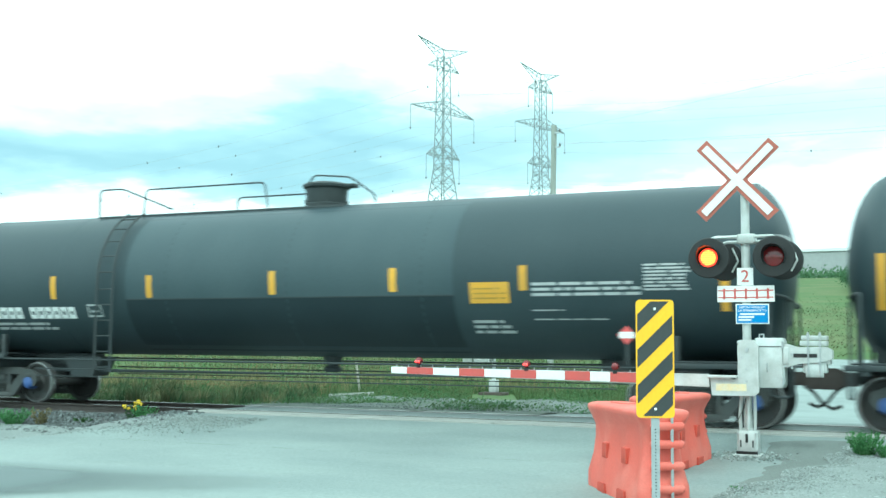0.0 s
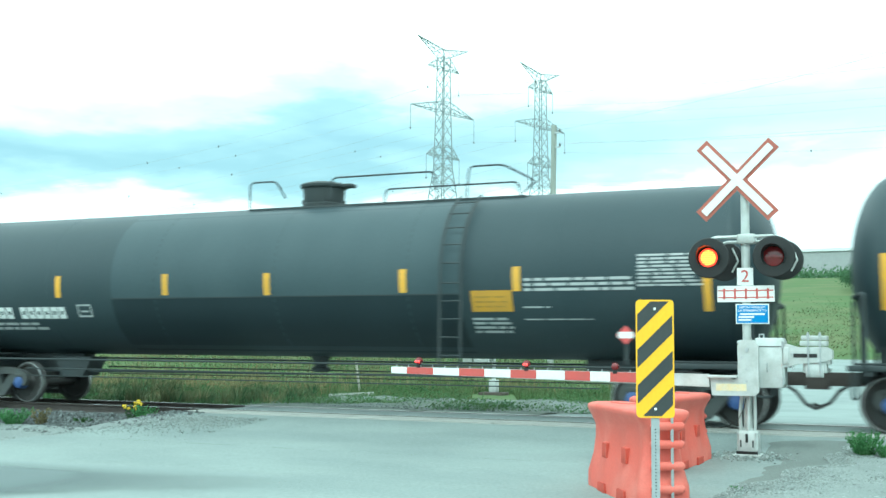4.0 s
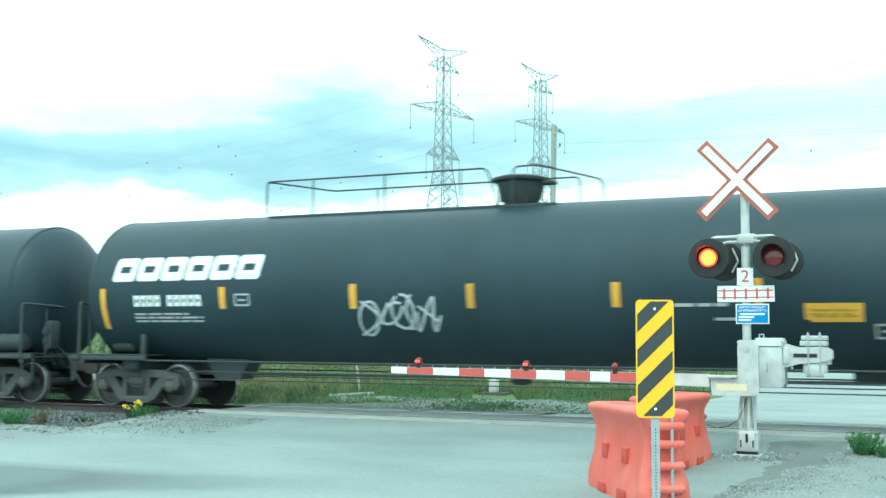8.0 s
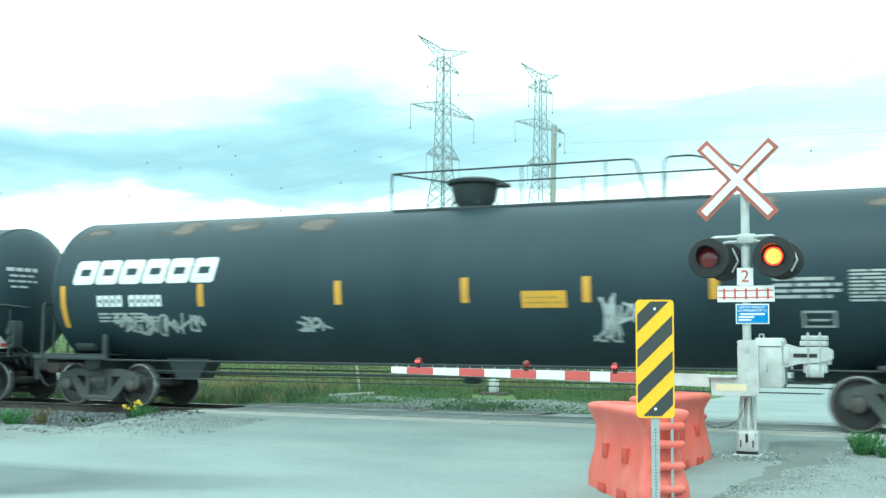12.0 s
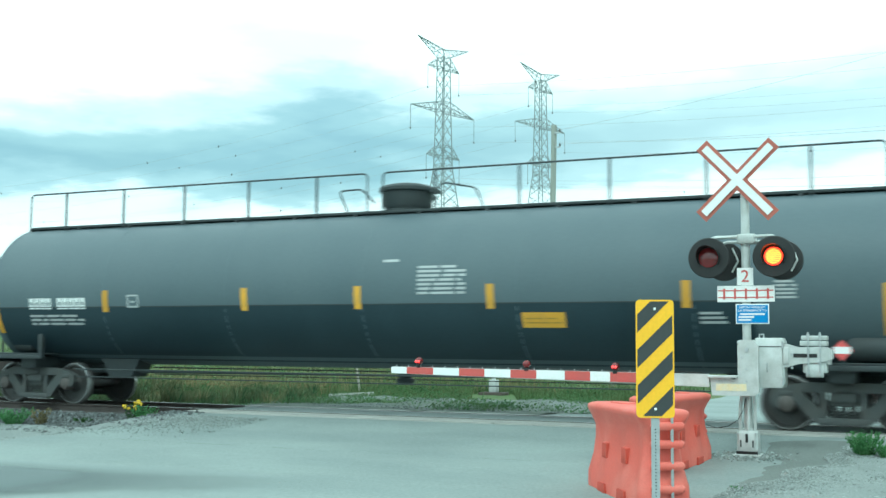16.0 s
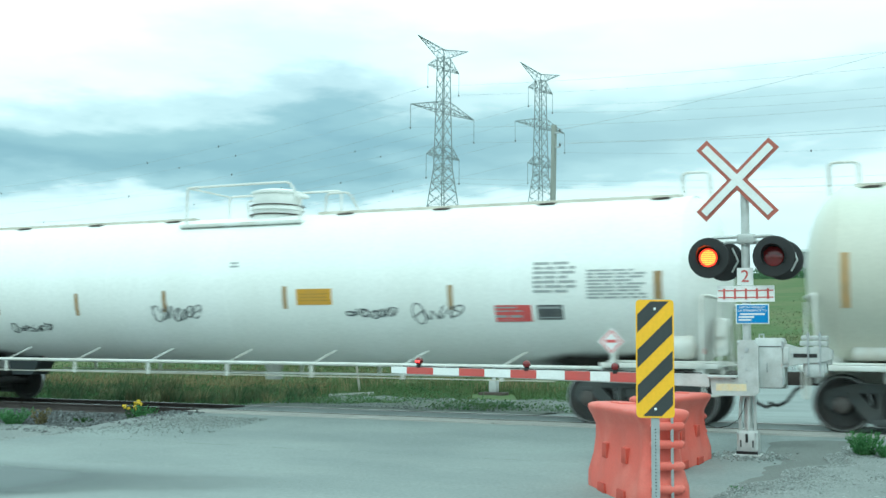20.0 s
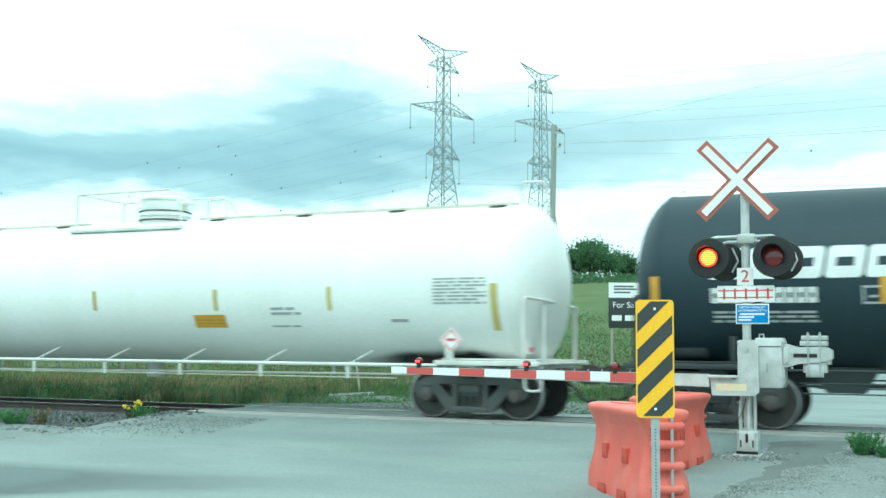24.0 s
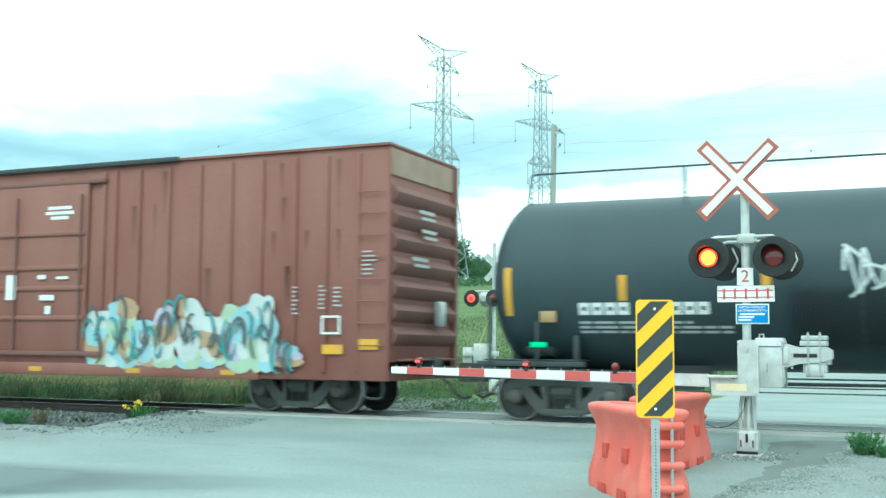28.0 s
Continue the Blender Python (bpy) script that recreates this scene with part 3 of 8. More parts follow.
for i in range(110):
    x = -62 + i * 0.56
    if not (ROAD_LEFT - 0.1 < x < ROAD_RIGHT):
        part("tie", tie_mesh, None, track, at=pose(x, random.uniform(-0.03, 0.03), random.uniform(-0.008, 0.004), 0, 0, random.uniform(-1, 1)))


# ---- stones, grass, weeds ----
def stones(name, label, count, spots, lo, hi, lift=0.0, material=None, flat=0.5):
    """Loose angular stones, joined."""
    rng = random.Random(len(name) + count)
    s = Shape()
    for _ in range(count):
        x, y = spots(rng)
        r = rng.uniform(lo, hi) * (1.6 if rng.random() < 0.08 else 1)
        z = level(x, y) + lift + r * 0.25
        q = Euler((rng.uniform(0, 6), rng.uniform(0, 6), rng.uniform(0, 6))).to_matrix()
        pts = [Vector((x, y, z)) + q @ Vector((a * r * rng.uniform(0.6, 1.2), b * r * rng.uniform(0.6, 1.1), c * r * rng.uniform(0.45, 0.9)))
               for a, b, c in ((1, 0, 0), (-1, 0, 0), (0, 1, 0), (0, -1, 0), (0, 0, 1), (0, 0, -1))]
        i = len(s.v)
        s.v += [(p.x, p.y, z + (p.z - z) * flat) for p in pts]
        for f in ((0, 2, 4), (2, 1, 4), (1, 3, 4), (3, 0, 4), (2, 0, 5), (1, 2, 5), (3, 1, 5), (0, 3, 5)):
            s.f.append(tuple(i + a for a in f))
            s.s.append(False)
            s.k.append(0)
    me = bpy.data.meshes.new(name)
    me.from_pydata(s.v, [], s.f)
    me.materials.append(material or STONE)
    return solo(name, me, None, label, "gravel", kind="stuff")


def shoulder(y):
    """Height of the ballast at a distance from the middle of the track."""
    return lerp_rows([(0, -0.16), (1.3, -0.15), (1.75, -0.19), (2.5, -0.42), (3.1, -0.62)], abs(y))


def ballast_spot(r):
    x, y = r.uniform(-27, -13.5 - r.random() * 0.8), -1.45 - r.random() ** 1.15 * 2.2
    return x, y


def verge_spot(r):
    x = r.uniform(-26, -11.6 - r.random() ** 2 * 2.5)
    return x, -2.1 - 0.75 * edge(-13.6 - x, 0, 1.4) - abs(r.gauss(0, 0.95))


def margin_spot(r):
    y = -9.0 + 6.5 * r.random()
    return lerp_rows(MARGIN, y) + 0.3 * noise.noise((y * 1.3, 0, 4)) - 0.05 + r.random() ** 1.3 * 3.2, y


stones("track_ballast", "dark crushed ballast stones on the track shoulder", 12500, ballast_spot, 0.022, 0.055, 0.0, DARK_STONE, 0.9)
for v in bpy.data.meshes["track_ballast"].vertices:
    v.co.z += max(shoulder(v.co.y), level(v.co.x, v.co.y) - 0.02) - level(v.co.x, v.co.y)
stones("verge_gravel", "loose crushed stone beside the track", 30000, verge_spot, 0.009, 0.026, 0.010)
stones("shoulder_gravel", "loose grey crushed stone on the shoulder", 36000, margin_spot, 0.007, 0.019, 0.020)
stones("patch_gravel", "broken grey stone heap behind the track", 5500, lambda r: (r.uniform(-19, -7.6), 1.5 + r.random() ** 1.1 * 8.0), 0.012, 0.034, 0.05, PATCH_STONE, 0.45)
for v in bpy.data.meshes["patch_gravel"].vertices:
    v.co.z += mound(v.co.x, v.co.y) - 0.05
stones("road_grit", "scattered grit on the road edge", 700, lambda r: (r.uniform(-20, -1), -1.5 - r.random() ** 2 * 6), 0.005, 0.013, 0.0)


stones("mast_rubble", "broken stone rubble round the mast foot", 420, lambda r: (-2.58 + r.gauss(0, 0.34), -3.75 + r.gauss(0, 0.2)), 0.012, 0.035, 0.0, None, 0.7)


def blades(name, label, count, spots, lo, hi, width, material, category="grass", bend=0.35):
    rng = random.Random(count)
    v, f = [], []
    for _ in range(count):
        x, y = spots(rng)
        z = level(x, y) - 0.06
        h = rng.uniform(lo, hi) * (0.75 + 0.9 * noise.noise((x * 0.45, y * 0.45, 3.3)))
        a, lean = rng.uniform(0, 6.283), h * rng.uniform(0.05, bend)
        w = width * rng.uniform(0.6, 1.3)
        dx, dy, cx, cy = math.cos(a), math.sin(a), -math.sin(a) * w, math.cos(a) * w
        i = len(v)
        v += [(x - cx, y - cy, z), (x + cx, y + cy, z), (x + dx * lean * 0.35 + cx * 0.8, y + dy * lean * 0.35 + cy * 0.8, z + h * 0.55),
              (x + dx * lean * 0.35 - cx * 0.8, y + dy * lean * 0.35 - cy * 0.8, z + h * 0.55), (x + dx * lean, y + dy * lean, z + h)]
        f += [(i, i + 1, i + 2, i + 3), (i + 3, i + 2, i + 4)]
    me = bpy.data.meshes.new(name)
    me.from_pydata(v, [], f)
    me.materials.append(material)
    return solo(name, me, None, label, category, kind="stuff")


def clumped(x0, x1, y0, y1, n, spread, seed, kept=False):
    rng = random.Random(seed)
    centres = [(rng.uniform(x0, x1), rng.uniform(y0, y1)) for _ in range(n)]
    def spot(r):
        c = r.choice(centres)
        x, y = r.gauss(c[0], spread), r.gauss(c[1], spread)
        if 6 < y < 20.8 and abs(x + 15.95 + (20.1 - y) * -0.398) < 0.85:  # growth moved off the line of sight to the far gate
            x -= 2.2
        if kept and x > -0.6 * (y + 20.06) + 0.5 * noise.noise((y, 0, 0)):  # the stony ground by the road stays bare
            x = -0.6 * (y + 20.06) - r.random() ** 2 * 16
        return x, y
    return spot


def foliage(name, label, count, spot, size, height, material, seed):
    """Broad-leaved weeds: many small leaves heaped in clumps."""
    rng = random.Random(seed)
    v, f = [], []
    for _ in range(count):
        x, y = spot(rng)
        p = Vector((x, y, level(x, y) + abs(rng.gauss(0, height * (0.8 + 1.1 * noise.noise((x * 0.4, y * 0.4, 8.1)))))))
        n = Vector((rng.gauss(0, 1), rng.gauss(0, 1), rng.gauss(0.7, 0.8))).normalized()
        u = n.orthogonal().normalized() * size * rng.uniform(0.5, 1.3)
        w = n.cross(u) * 0.5
        i = len(v)
        v += [tuple(p - u), tuple(p + w), tuple(p + u), tuple(p - w)]
        f.append((i, i + 3, i + 2, i + 1))
    me = bpy.data.meshes.new(name)
    me.from_pydata(v, [], f)
    me.materials.append(material)
    solo(name, me, None, label, "weeds", kind="stuff")


def tussocks(name, label, count, spots, blades_each, lo, hi, width, material, seed, category="grass"):
    """Arching tufts of grass, each fanning out from one root."""
    rng = random.Random(seed)
    v, f = [], []
    for _ in range(count):
        x, y = spots(rng)
        z = level(x, y) - 0.06
        tall = rng.uniform(lo, hi) * (0.8 + 0.7 * noise.noise((x * 0.3, y * 0.3, 5.1)))
        wind = rng.gauss(0.10, 0.12)
        for _ in range(blades_each):
            a, h = rng.uniform(0, 6.283), tall * rng.uniform(0.45, 1.0)
            out = h * rng.uniform(0.10, 0.55)
            dx, dy = math.cos(a) * out + wind * h, math.sin(a) * out
            rx, ry = x + math.cos(a) * 0.08, y + math.sin(a) * 0.08
            w = width * rng.uniform(0.6, 1.4)
            cx, cy = -math.sin(a) * w, math.cos(a) * w
            if abs(cx) < abs(cy) * 0.5:
                cx, cy = cy, cx
            i = len(v)
            v += [(rx - cx, ry - cy, z), (rx + cx, ry + cy, z), (rx + dx * 0.3 + cx, ry + dy * 0.3 + cy, z + h * 0.6),
                  (rx + dx * 0.3 - cx, ry + dy * 0.3 - cy, z + h * 0.6), (rx + dx, ry + dy, z + h * rng.uniform(0.85, 1.0))]
            f += [(i, i + 1, i + 2, i + 3), (i + 3, i + 2, i + 4)]
    me = bpy.data.meshes.new(name)
    me.from_pydata(v, [], f)
    me.materials.append(material)
    return solo(name, me, None, label, category, kind="stuff")


tussocks("tall_grass", "tall dark green grass tufts behind the track", 900, clumped(-60, -15.5, 3.3, 11, 260, 0.5, 1, True), 34, 0.45, 1.0, 0.010, GRASS, 41)
tussocks("olive_grass", "olive grass tufts going to seed behind the track", 620, clumped(-60, -15, 3.3, 11, 110, 0.45, 16, True), 34, 0.5, 1.05, 0.009, OLIVE, 43)
tussocks("fresh_grass", "bright green grass patches behind the track", 480, clumped(-60, -15, 3.3, 9, 50, 0.5, 26, True), 34, 0.35, 0.7, 0.011, PATCH_GREEN, 47)
tussocks("straw_field", "pale dry grass in the field behind the track", 420, clumped(-36, -19.8, 13, 18.5, 60, 0.6, 52), 26, 0.4, 0.8, 0.009, DRY, 53)
tussocks("dry_stalks", "dry straw-coloured grass stalks leaning over", 150, clumped(-58, -14.5, 3.2, 9, 46, 0.35, 2, True), 22, 0.6, 1.05, 0.006, DRY, 44)
blades("short_grass", "short green grass round the far gate", 26000, clumped(-26, -9.4, 11.0, 27, 400, 0.5, 3), 0.10, 0.42, 0.014, FIELD)
foliage("patch_weeds", "low weeds among the stones", 13000, clumped(-19, -7.8, 2.0, 11, 34, 0.42, 4), 0.03, 0.10, PATCH_GREEN, 4)
for v in bpy.data.meshes["patch_weeds"].vertices:
    v.co.z += mound(v.co.x, v.co.y)
blades("field_grass", "long field grass on the slope", 36000, lambda r: (r.uniform(-75, -9.0), 20 + r.random() ** 1.6 * 45), 0.12, 0.4, 0.016, FIELD)
blades("field_straw", "dry seed heads in the field", 6000, clumped(-60, -11, 21, 45, 114, 1.0, 9), 0.4, 0.9, 0.012, DRY)


foliage("track_weeds", "bushy broad-leaved weeds behind the track", 9000, clumped(-60, -16, 3.4, 10, 46, 0.34, 6, True), 0.05, 0.34, WEED, 6)
foliage("gate_weeds", "green weeds round the far gate", 9000, clumped(-26, -9.6, 8, 22, 84, 0.5, 7), 0.05, 0.18, WEED, 7)
foliage("field_scrub", "scrubby bushes along the field edge", 9000, clumped(-70, -11, 24, 50, 86, 0.6, 8), 0.06, 0.62, PATCH_GREEN, 8)
foliage("field_bushes", "olive bushes and dry growth in the field", 13000, clumped(-70, -10.5, 22, 48, 122, 0.8, 18), 0.055, 0.55, OLIVE, 18)


def bush(name, label, at, radius, height, count, material, leaf=0.05, flowers=0, category="weed"):
    """A low weed: stems from one root, each with small leaves."""
    rng = random.Random(int(at[0] * 100) + count)
    count *= 2
    b = thing(name, label, category, Matrix.Translation((at[0], at[1], max(level(at[0], at[1]), shoulder(at[1]) if at[0] < ROAD_LEFT else -9))))
    stems, leaves, petals = Shape(), Shape(), Shape()
    for k in range(max(5, count // 14)):
        a, r, h = rng.uniform(0, 6.28), radius * math.sqrt(rng.random()), height * rng.uniform(0.55, 1.0)
        tip = Vector((r * math.cos(a), r * math.sin(a), h))
        root = tip * 0.25
        root.z = -0.05
        stems.tube(root, tip, 0.004, 4, 0.002, False)
        for _ in range(22):
            p = root.lerp(tip, rng.uniform(0.15, 1))
            n = Vector((rng.gauss(0, 1), rng.gauss(0, 1), rng.gauss(0.4, 0.6))).normalized()
            u = n.orthogonal().normalized() * leaf * rng.uniform(0.5, 1.2)
            w = n.cross(u).normalized() * leaf * 0.35
            leaves.face([p, p + u * 0.5 + w, p + u, p + u * 0.5 - w])
        if k < flowers:
            p = tip + Vector((0, 0, 0.03))
            for _ in range(9):
                d = Vector((rng.gauss(0, 1), rng.gauss(0, 1), rng.gauss(0.3, 0.7))).normalized() * 0.045
                e = d.orthogonal().normalized() * 0.02
                petals.face([p, p + d + e, p + d * 1.3, p + d - e])
    part("stalk", stems, material, b)
    me = bpy.data.meshes.new("foliage")
    me.from_pydata(leaves.v, [], leaves.f)
    me.materials.append(material)
    part("foliage", me, None, b)
    if flowers:
        me = bpy.data.meshes.new("blossom")
        me.from_pydata(petals.v, [], petals.f)
        me.materials.append(FLOWER)
        part("blossom", me, None, b, "small bright yellow flowers")
    return b


bush("ragwort", "yellow-flowering weed at the edge of the ballast", (-15.14, -1.95, -0.4), 0.22, 0.40, 90, WEED, 0.045, 8)
bush("weed_clump", "low green weeds at the edge of the ballast", (-14.85, -1.95, -0.38), 0.30, 0.28, 320, FRESH, 0.04)
bush("weed_clump", "low green weeds at the edge of the ballast", (-17.55, -2.75, -0.42), 0.40, 0.34, 460, FRESH, 0.04)
bush("weed_clump", "brownish weed beside green weeds", (-17.0, -2.55, -0.42), 0.25, 0.34, 110, DRY, 0.05)
bush("weed_clump", "bright green bushy weed on the gravel shoulder", (-1.03, -3.3, -0.25), 0.27, 0.36, 700, FRESH, 0.034)
bush("weed_clump", "small green weed on the gravel shoulder", (-0.72, -3.45, -0.25), 0.22, 0.24, 420, FRESH, 0.030)
bush("weed_clump", "sparse weed sprouting from gravel", (-2.25, -6.65, -0.31), 0.09, 0.05, 40, FRESH, 0.02)
bush("weed_clump", "sparse weed sprouting from gravel", (-16.3, -2.1, -0.42), 0.26, 0.10, 110, WEED, 0.04)


# ---- the level crossing's signal and gate ----
MAST = Vector((-2.58, -3.62, -0.23))


def signal_head(parent, x, z):
    """One red lamp with its round black background and hood; returns the glowing disc that slides out."""
    back = Shape()
    back.turn([(0.02, 0.055), (0.22, 0.05), (0.29, 0.03), (0.298, 0.0), (0.285, -0.012), (0.15, -0.016)], (x, -0.24, z), "y", 36)
    part("background_plate", back, HOOD, parent)
    body = Shape().turn([(0.06, 0.30), (0.14, 0.26), (0.165, 0.16), (0.165, 0.05)], (x, -0.24, z), "y", 24)
    part("lamp_case", body, HOOD, parent)
    hood = Shape()
    rows = []
    for d, k in ((0.0, 1.0), (-0.26, 0.86)):
        row = []
        for i in range(25):
            t = math.pi * (-0.22 + 1.44 * i / 24)
            reach = d * (0.35 + 0.65 * max(0, math.sin(t)))
            row.append((x + 0.168 * math.cos(t), -0.25 + reach, z + 0.168 * math.sin(t)))
        rows.append(row)
    inner = [[(x + (p[0] - x) * 0.965, p[1], z + (p[2] - z) * 0.965) for p in r] for r in rows]
    hood.grid(rows).grid(inner[::-1]).grid([rows[1], inner[1]])
    part("visor", hood, HOOD, parent)
    lens = Shape().turn([(0.001, -0.035), (0.08, -0.03), (0.14, -0.012), (0.145, 0.0)], (x, -0.262, z), "y", 28)
    part("lens", lens, RED_LENS, parent, "dark red glass lens")
    # Added glowing disc, hidden behind the opaque lens until it slides forward.
    lit = thing_part("sliding_glow", parent, (x, -0.262, z))
    part("bright_disc", Shape().turn([(0.001, -0.042), (0.07, -0.037), (0.104, -0.024), (0.108, -0.010)], (0, 0, 0), "y", 28), LENS_LIT, lit, "glowing orange-red lamp")
    for k in range(-3, 4):
        z, w = k * 0.028, math.sqrt(0.105 ** 2 - (k * 0.028) ** 2)
        part("lens_rib", Shape().box(-w, -0.048, z - 0.0035, w, -0.043, z + 0.0035), LENS_HALO, lit)
    part("red_rim", Shape().turn([(0.108, -0.012), (0.124, -0.020), (0.134, -0.004)], (0, 0, 0), "y", 28, cap=False), LENS_HALO, lit)
    return lit


def thing_part(name, parent, at):
    ob = new(name)
    ob.empty_display_size = 0.05
    ob.parent = parent
    ob.matrix_basis = Matrix.Translation(at)
    return ob


def build_signal():
    s = thing("crossing_signal", "silver crossing signal mast with crossbuck and red lamps", "signal", Matrix.Translation(MAST))
    part("foundation", Shape().box(-0.32, -0.3, -0.35, 0.32, 0.3, 0.03, 0.03), CONCRETE, s)
    base = Shape().box(-0.19, -0.19, 0.02, 0.19, 0.19, 0.07, 0.01)
    base.box(-0.15, -0.13, 0.07, 0.15, 0.13, 0.40, 0.03)
    base.box(-0.11, -0.15, 0.13, 0.09, -0.12, 0.34, 0.01)
    part("junction_base", base, SILVER, s)
    part("base_cover", Shape().box(-0.115, -0.162, 0.10, 0.115, -0.151, 0.375, 0.008), SILVER, s)
    part("base_hasp", Shape().box(-0.018, -0.185, 0.24, 0.018, -0.163, 0.36, 0.006), HOOD, s, "dark padlock hasp")
    # Black boxes on the surface stand for shade in the gap and slots.
    part("base_notch", Shape().box(-0.15, -0.172, 0.075, 0.15, -0.166, 0.115), HOOD, s)
    for x in (-0.085, 0.085):
        part("base_slot", Shape().box(x - 0.010, -0.1665, 0.17, x + 0.010, -0.1635, 0.27), HOOD, s)
    part("base_collar", Shape().turn([(0.095, 0.39), (0.10, 0.40), (0.10, 0.425), (0.07, 0.43), (0.066, 0.435)], n=20), SILVER, s)
    for x in (-0.12, 0.0, 0.12):
        part("base_bolt", Shape().tube((x, -0.165, 0.365), (x, -0.13, 0.365), 0.014, 6), GALV, s)
        part("base_bolt", Shape().tube((x, -0.165, 0.105), (x, -0.13, 0.105), 0.014, 6), GALV, s)
    for x in (-0.14, 0.14):
        for y in (-0.14, 0.14):
            part("anchor_bolt", Shape().tube((x, y, 0.06), (x, y, 0.13), 0.016, 6), GALV, s)
    part("mast", Shape().tube((0, 0, 0.3), (0, 0, 3.98), 0.062, 20), SILVER, s)
    part("mast_cap", Shape().turn([(0.066, 3.97), (0.066, 4.0), (0.03, 4.03), (0.001, 4.035)], n=20), SILVER, s)
    part("conduit", Shape().pipe([(-0.10, -0.05, 0.38), (-0.105, -0.05, 0.62), (-0.09, -0.06, 0.80), (-0.05, -0.09, 1.0)], 0.026, 10), SILVER, s)
    part("conduit", Shape().pipe([(0.10, -0.05, 0.38), (0.105, -0.05, 0.7), (0.10, -0.06, 1.0)], 0.024, 10), SILVER, s)
    part("conduit", Shape().pipe([(0.01, -0.10, 0.38), (0.02, -0.105, 0.65), (0.05, -0.10, 1.0)], 0.02, 10), SILVER, s)
    # crossbuck
    cz = 4.04
    for name, ang in (("crossbuck_blade", 44.8), ("crossbuck_blade", -46.9)):
        y = -0.085 if ang > 0 else -0.097
        blade = part(name, Shape().box(-0.745, -0.004, -0.105, 0.745, 0.004, 0.105), BORDER, s, at=pose(-0.09, y, cz, 0, -ang, 0), label="white crossbuck blade with faded red border")
        front = -0.0245 if ang > 0 else -0.0145
        part("white_face", Shape().box(-0.685, front, -0.056, 0.685, -0.0045 if ang < 0 else -0.0205, 0.056), WHITE, blade)
    part("crossbuck_bracket", Shape().box(-0.12, -0.082, cz - 0.16, 0.06, -0.05, cz + 0.16, 0.01), GALV, s)
    # lamps on their arm
    arm = Shape().pipe([(-0.53, -0.12, 2.99), (-0.51, -0.1, 3.17), (-0.42, -0.07, 3.2), (0.38, -0.07, 3.2), (0.46, -0.1, 3.17), (0.48, -0.12, 2.99)], 0.026, 8)
    arm.pipe([(-0.40, 0.14, 2.99), (-0.38, 0.12, 3.11), (-0.28, 0.09, 3.14), (0.3, 0.09, 3.14), (0.46, 0.12, 3.11), (0.48, 0.14, 2.99)], 0.024, 8)
    part("lamp_arm", arm, SILVER, s)
    part("arm_clamp", Shape().box(-0.11, -0.11, 3.1, 0.15, 0.12, 3.24, 0.02), SILVER, s)
    lit = [signal_head(s, -0.49, 2.89), signal_head(s, 0.43, 2.89)]
    for x in (-0.35, 0.49):
        rear = Shape().turn([(0.13, 0.016), (0.28, 0.012), (0.295, 0.0), (0.29, -0.03), (0.02, -0.06)], (x, 0.24, 2.87), "y", 36)
        part("rear_background_plate", rear, HOOD, s)
        part("rear_clip", Shape().pipe([(x + 0.13, 0.16, 3.06), (x + 0.19, 0.13, 2.94), (x + 0.22, 0.13, 2.86), (x + 0.13, 0.15, 2.70)], 0.016, 6), SILVER, s)
    # track count plate
    plate = part("track_count_plate", Shape().box(-0.115, -0.082, 2.49, 0.115, -0.076, 2.745), WHITE, s)
    part("numeral", lettering("2", 0.25, RED_SHEET), None, plate, at=pose(0.0, -0.085, 2.615))
    rail_plate = part("track_symbol_plate", Shape().box(-0.40, -0.088, 2.25, 0.41, -0.082, 2.485), WHITE, s)
    lines = Shape()
    for z in (2.315, 2.415):
        lines.box(-0.385, -0.094, z - 0.008, 0.395, -0.089, z + 0.008)
    part("rail_stripes", lines, RED_SHEET, rail_plate)
    for i in range(5):
        x = -0.30 + i * 0.155
        part("tie_stripe", Shape().box(x - 0.014, -0.098, 2.29, x + 0.014, -0.094, 2.445), RED_SHEET, rail_plate)
    blue = part("emergency_plate", Shape().box(-0.14, -0.088, 1.93, 0.33, -0.08, 2.22, 0.004), WHITE, s, "blue emergency notice plate")
    part("blue_field", Shape().box(-0.125, -0.092, 1.945, 0.315, -0.088, 2.205), BLUE, blue)
    part("notice_words", lettering("REPORT PROBLEM\nOR EMERGENCY TO", 0.045, WHITE, depth=0.001), None, blue, at=pose(0.095, -0.095, 2.145))
    for k, (a, b) in enumerate(((-0.08, 0.27), (-0.10, 0.12), (-0.10, 0.08))):
        part("notice_bar", Shape().box(a, -0.095, 2.06 - k * 0.042, b, -0.093, 2.085 - k * 0.042), LETTER, blue)
    return s, lit


SIGNAL, SIGNAL_LIT = build_signal()


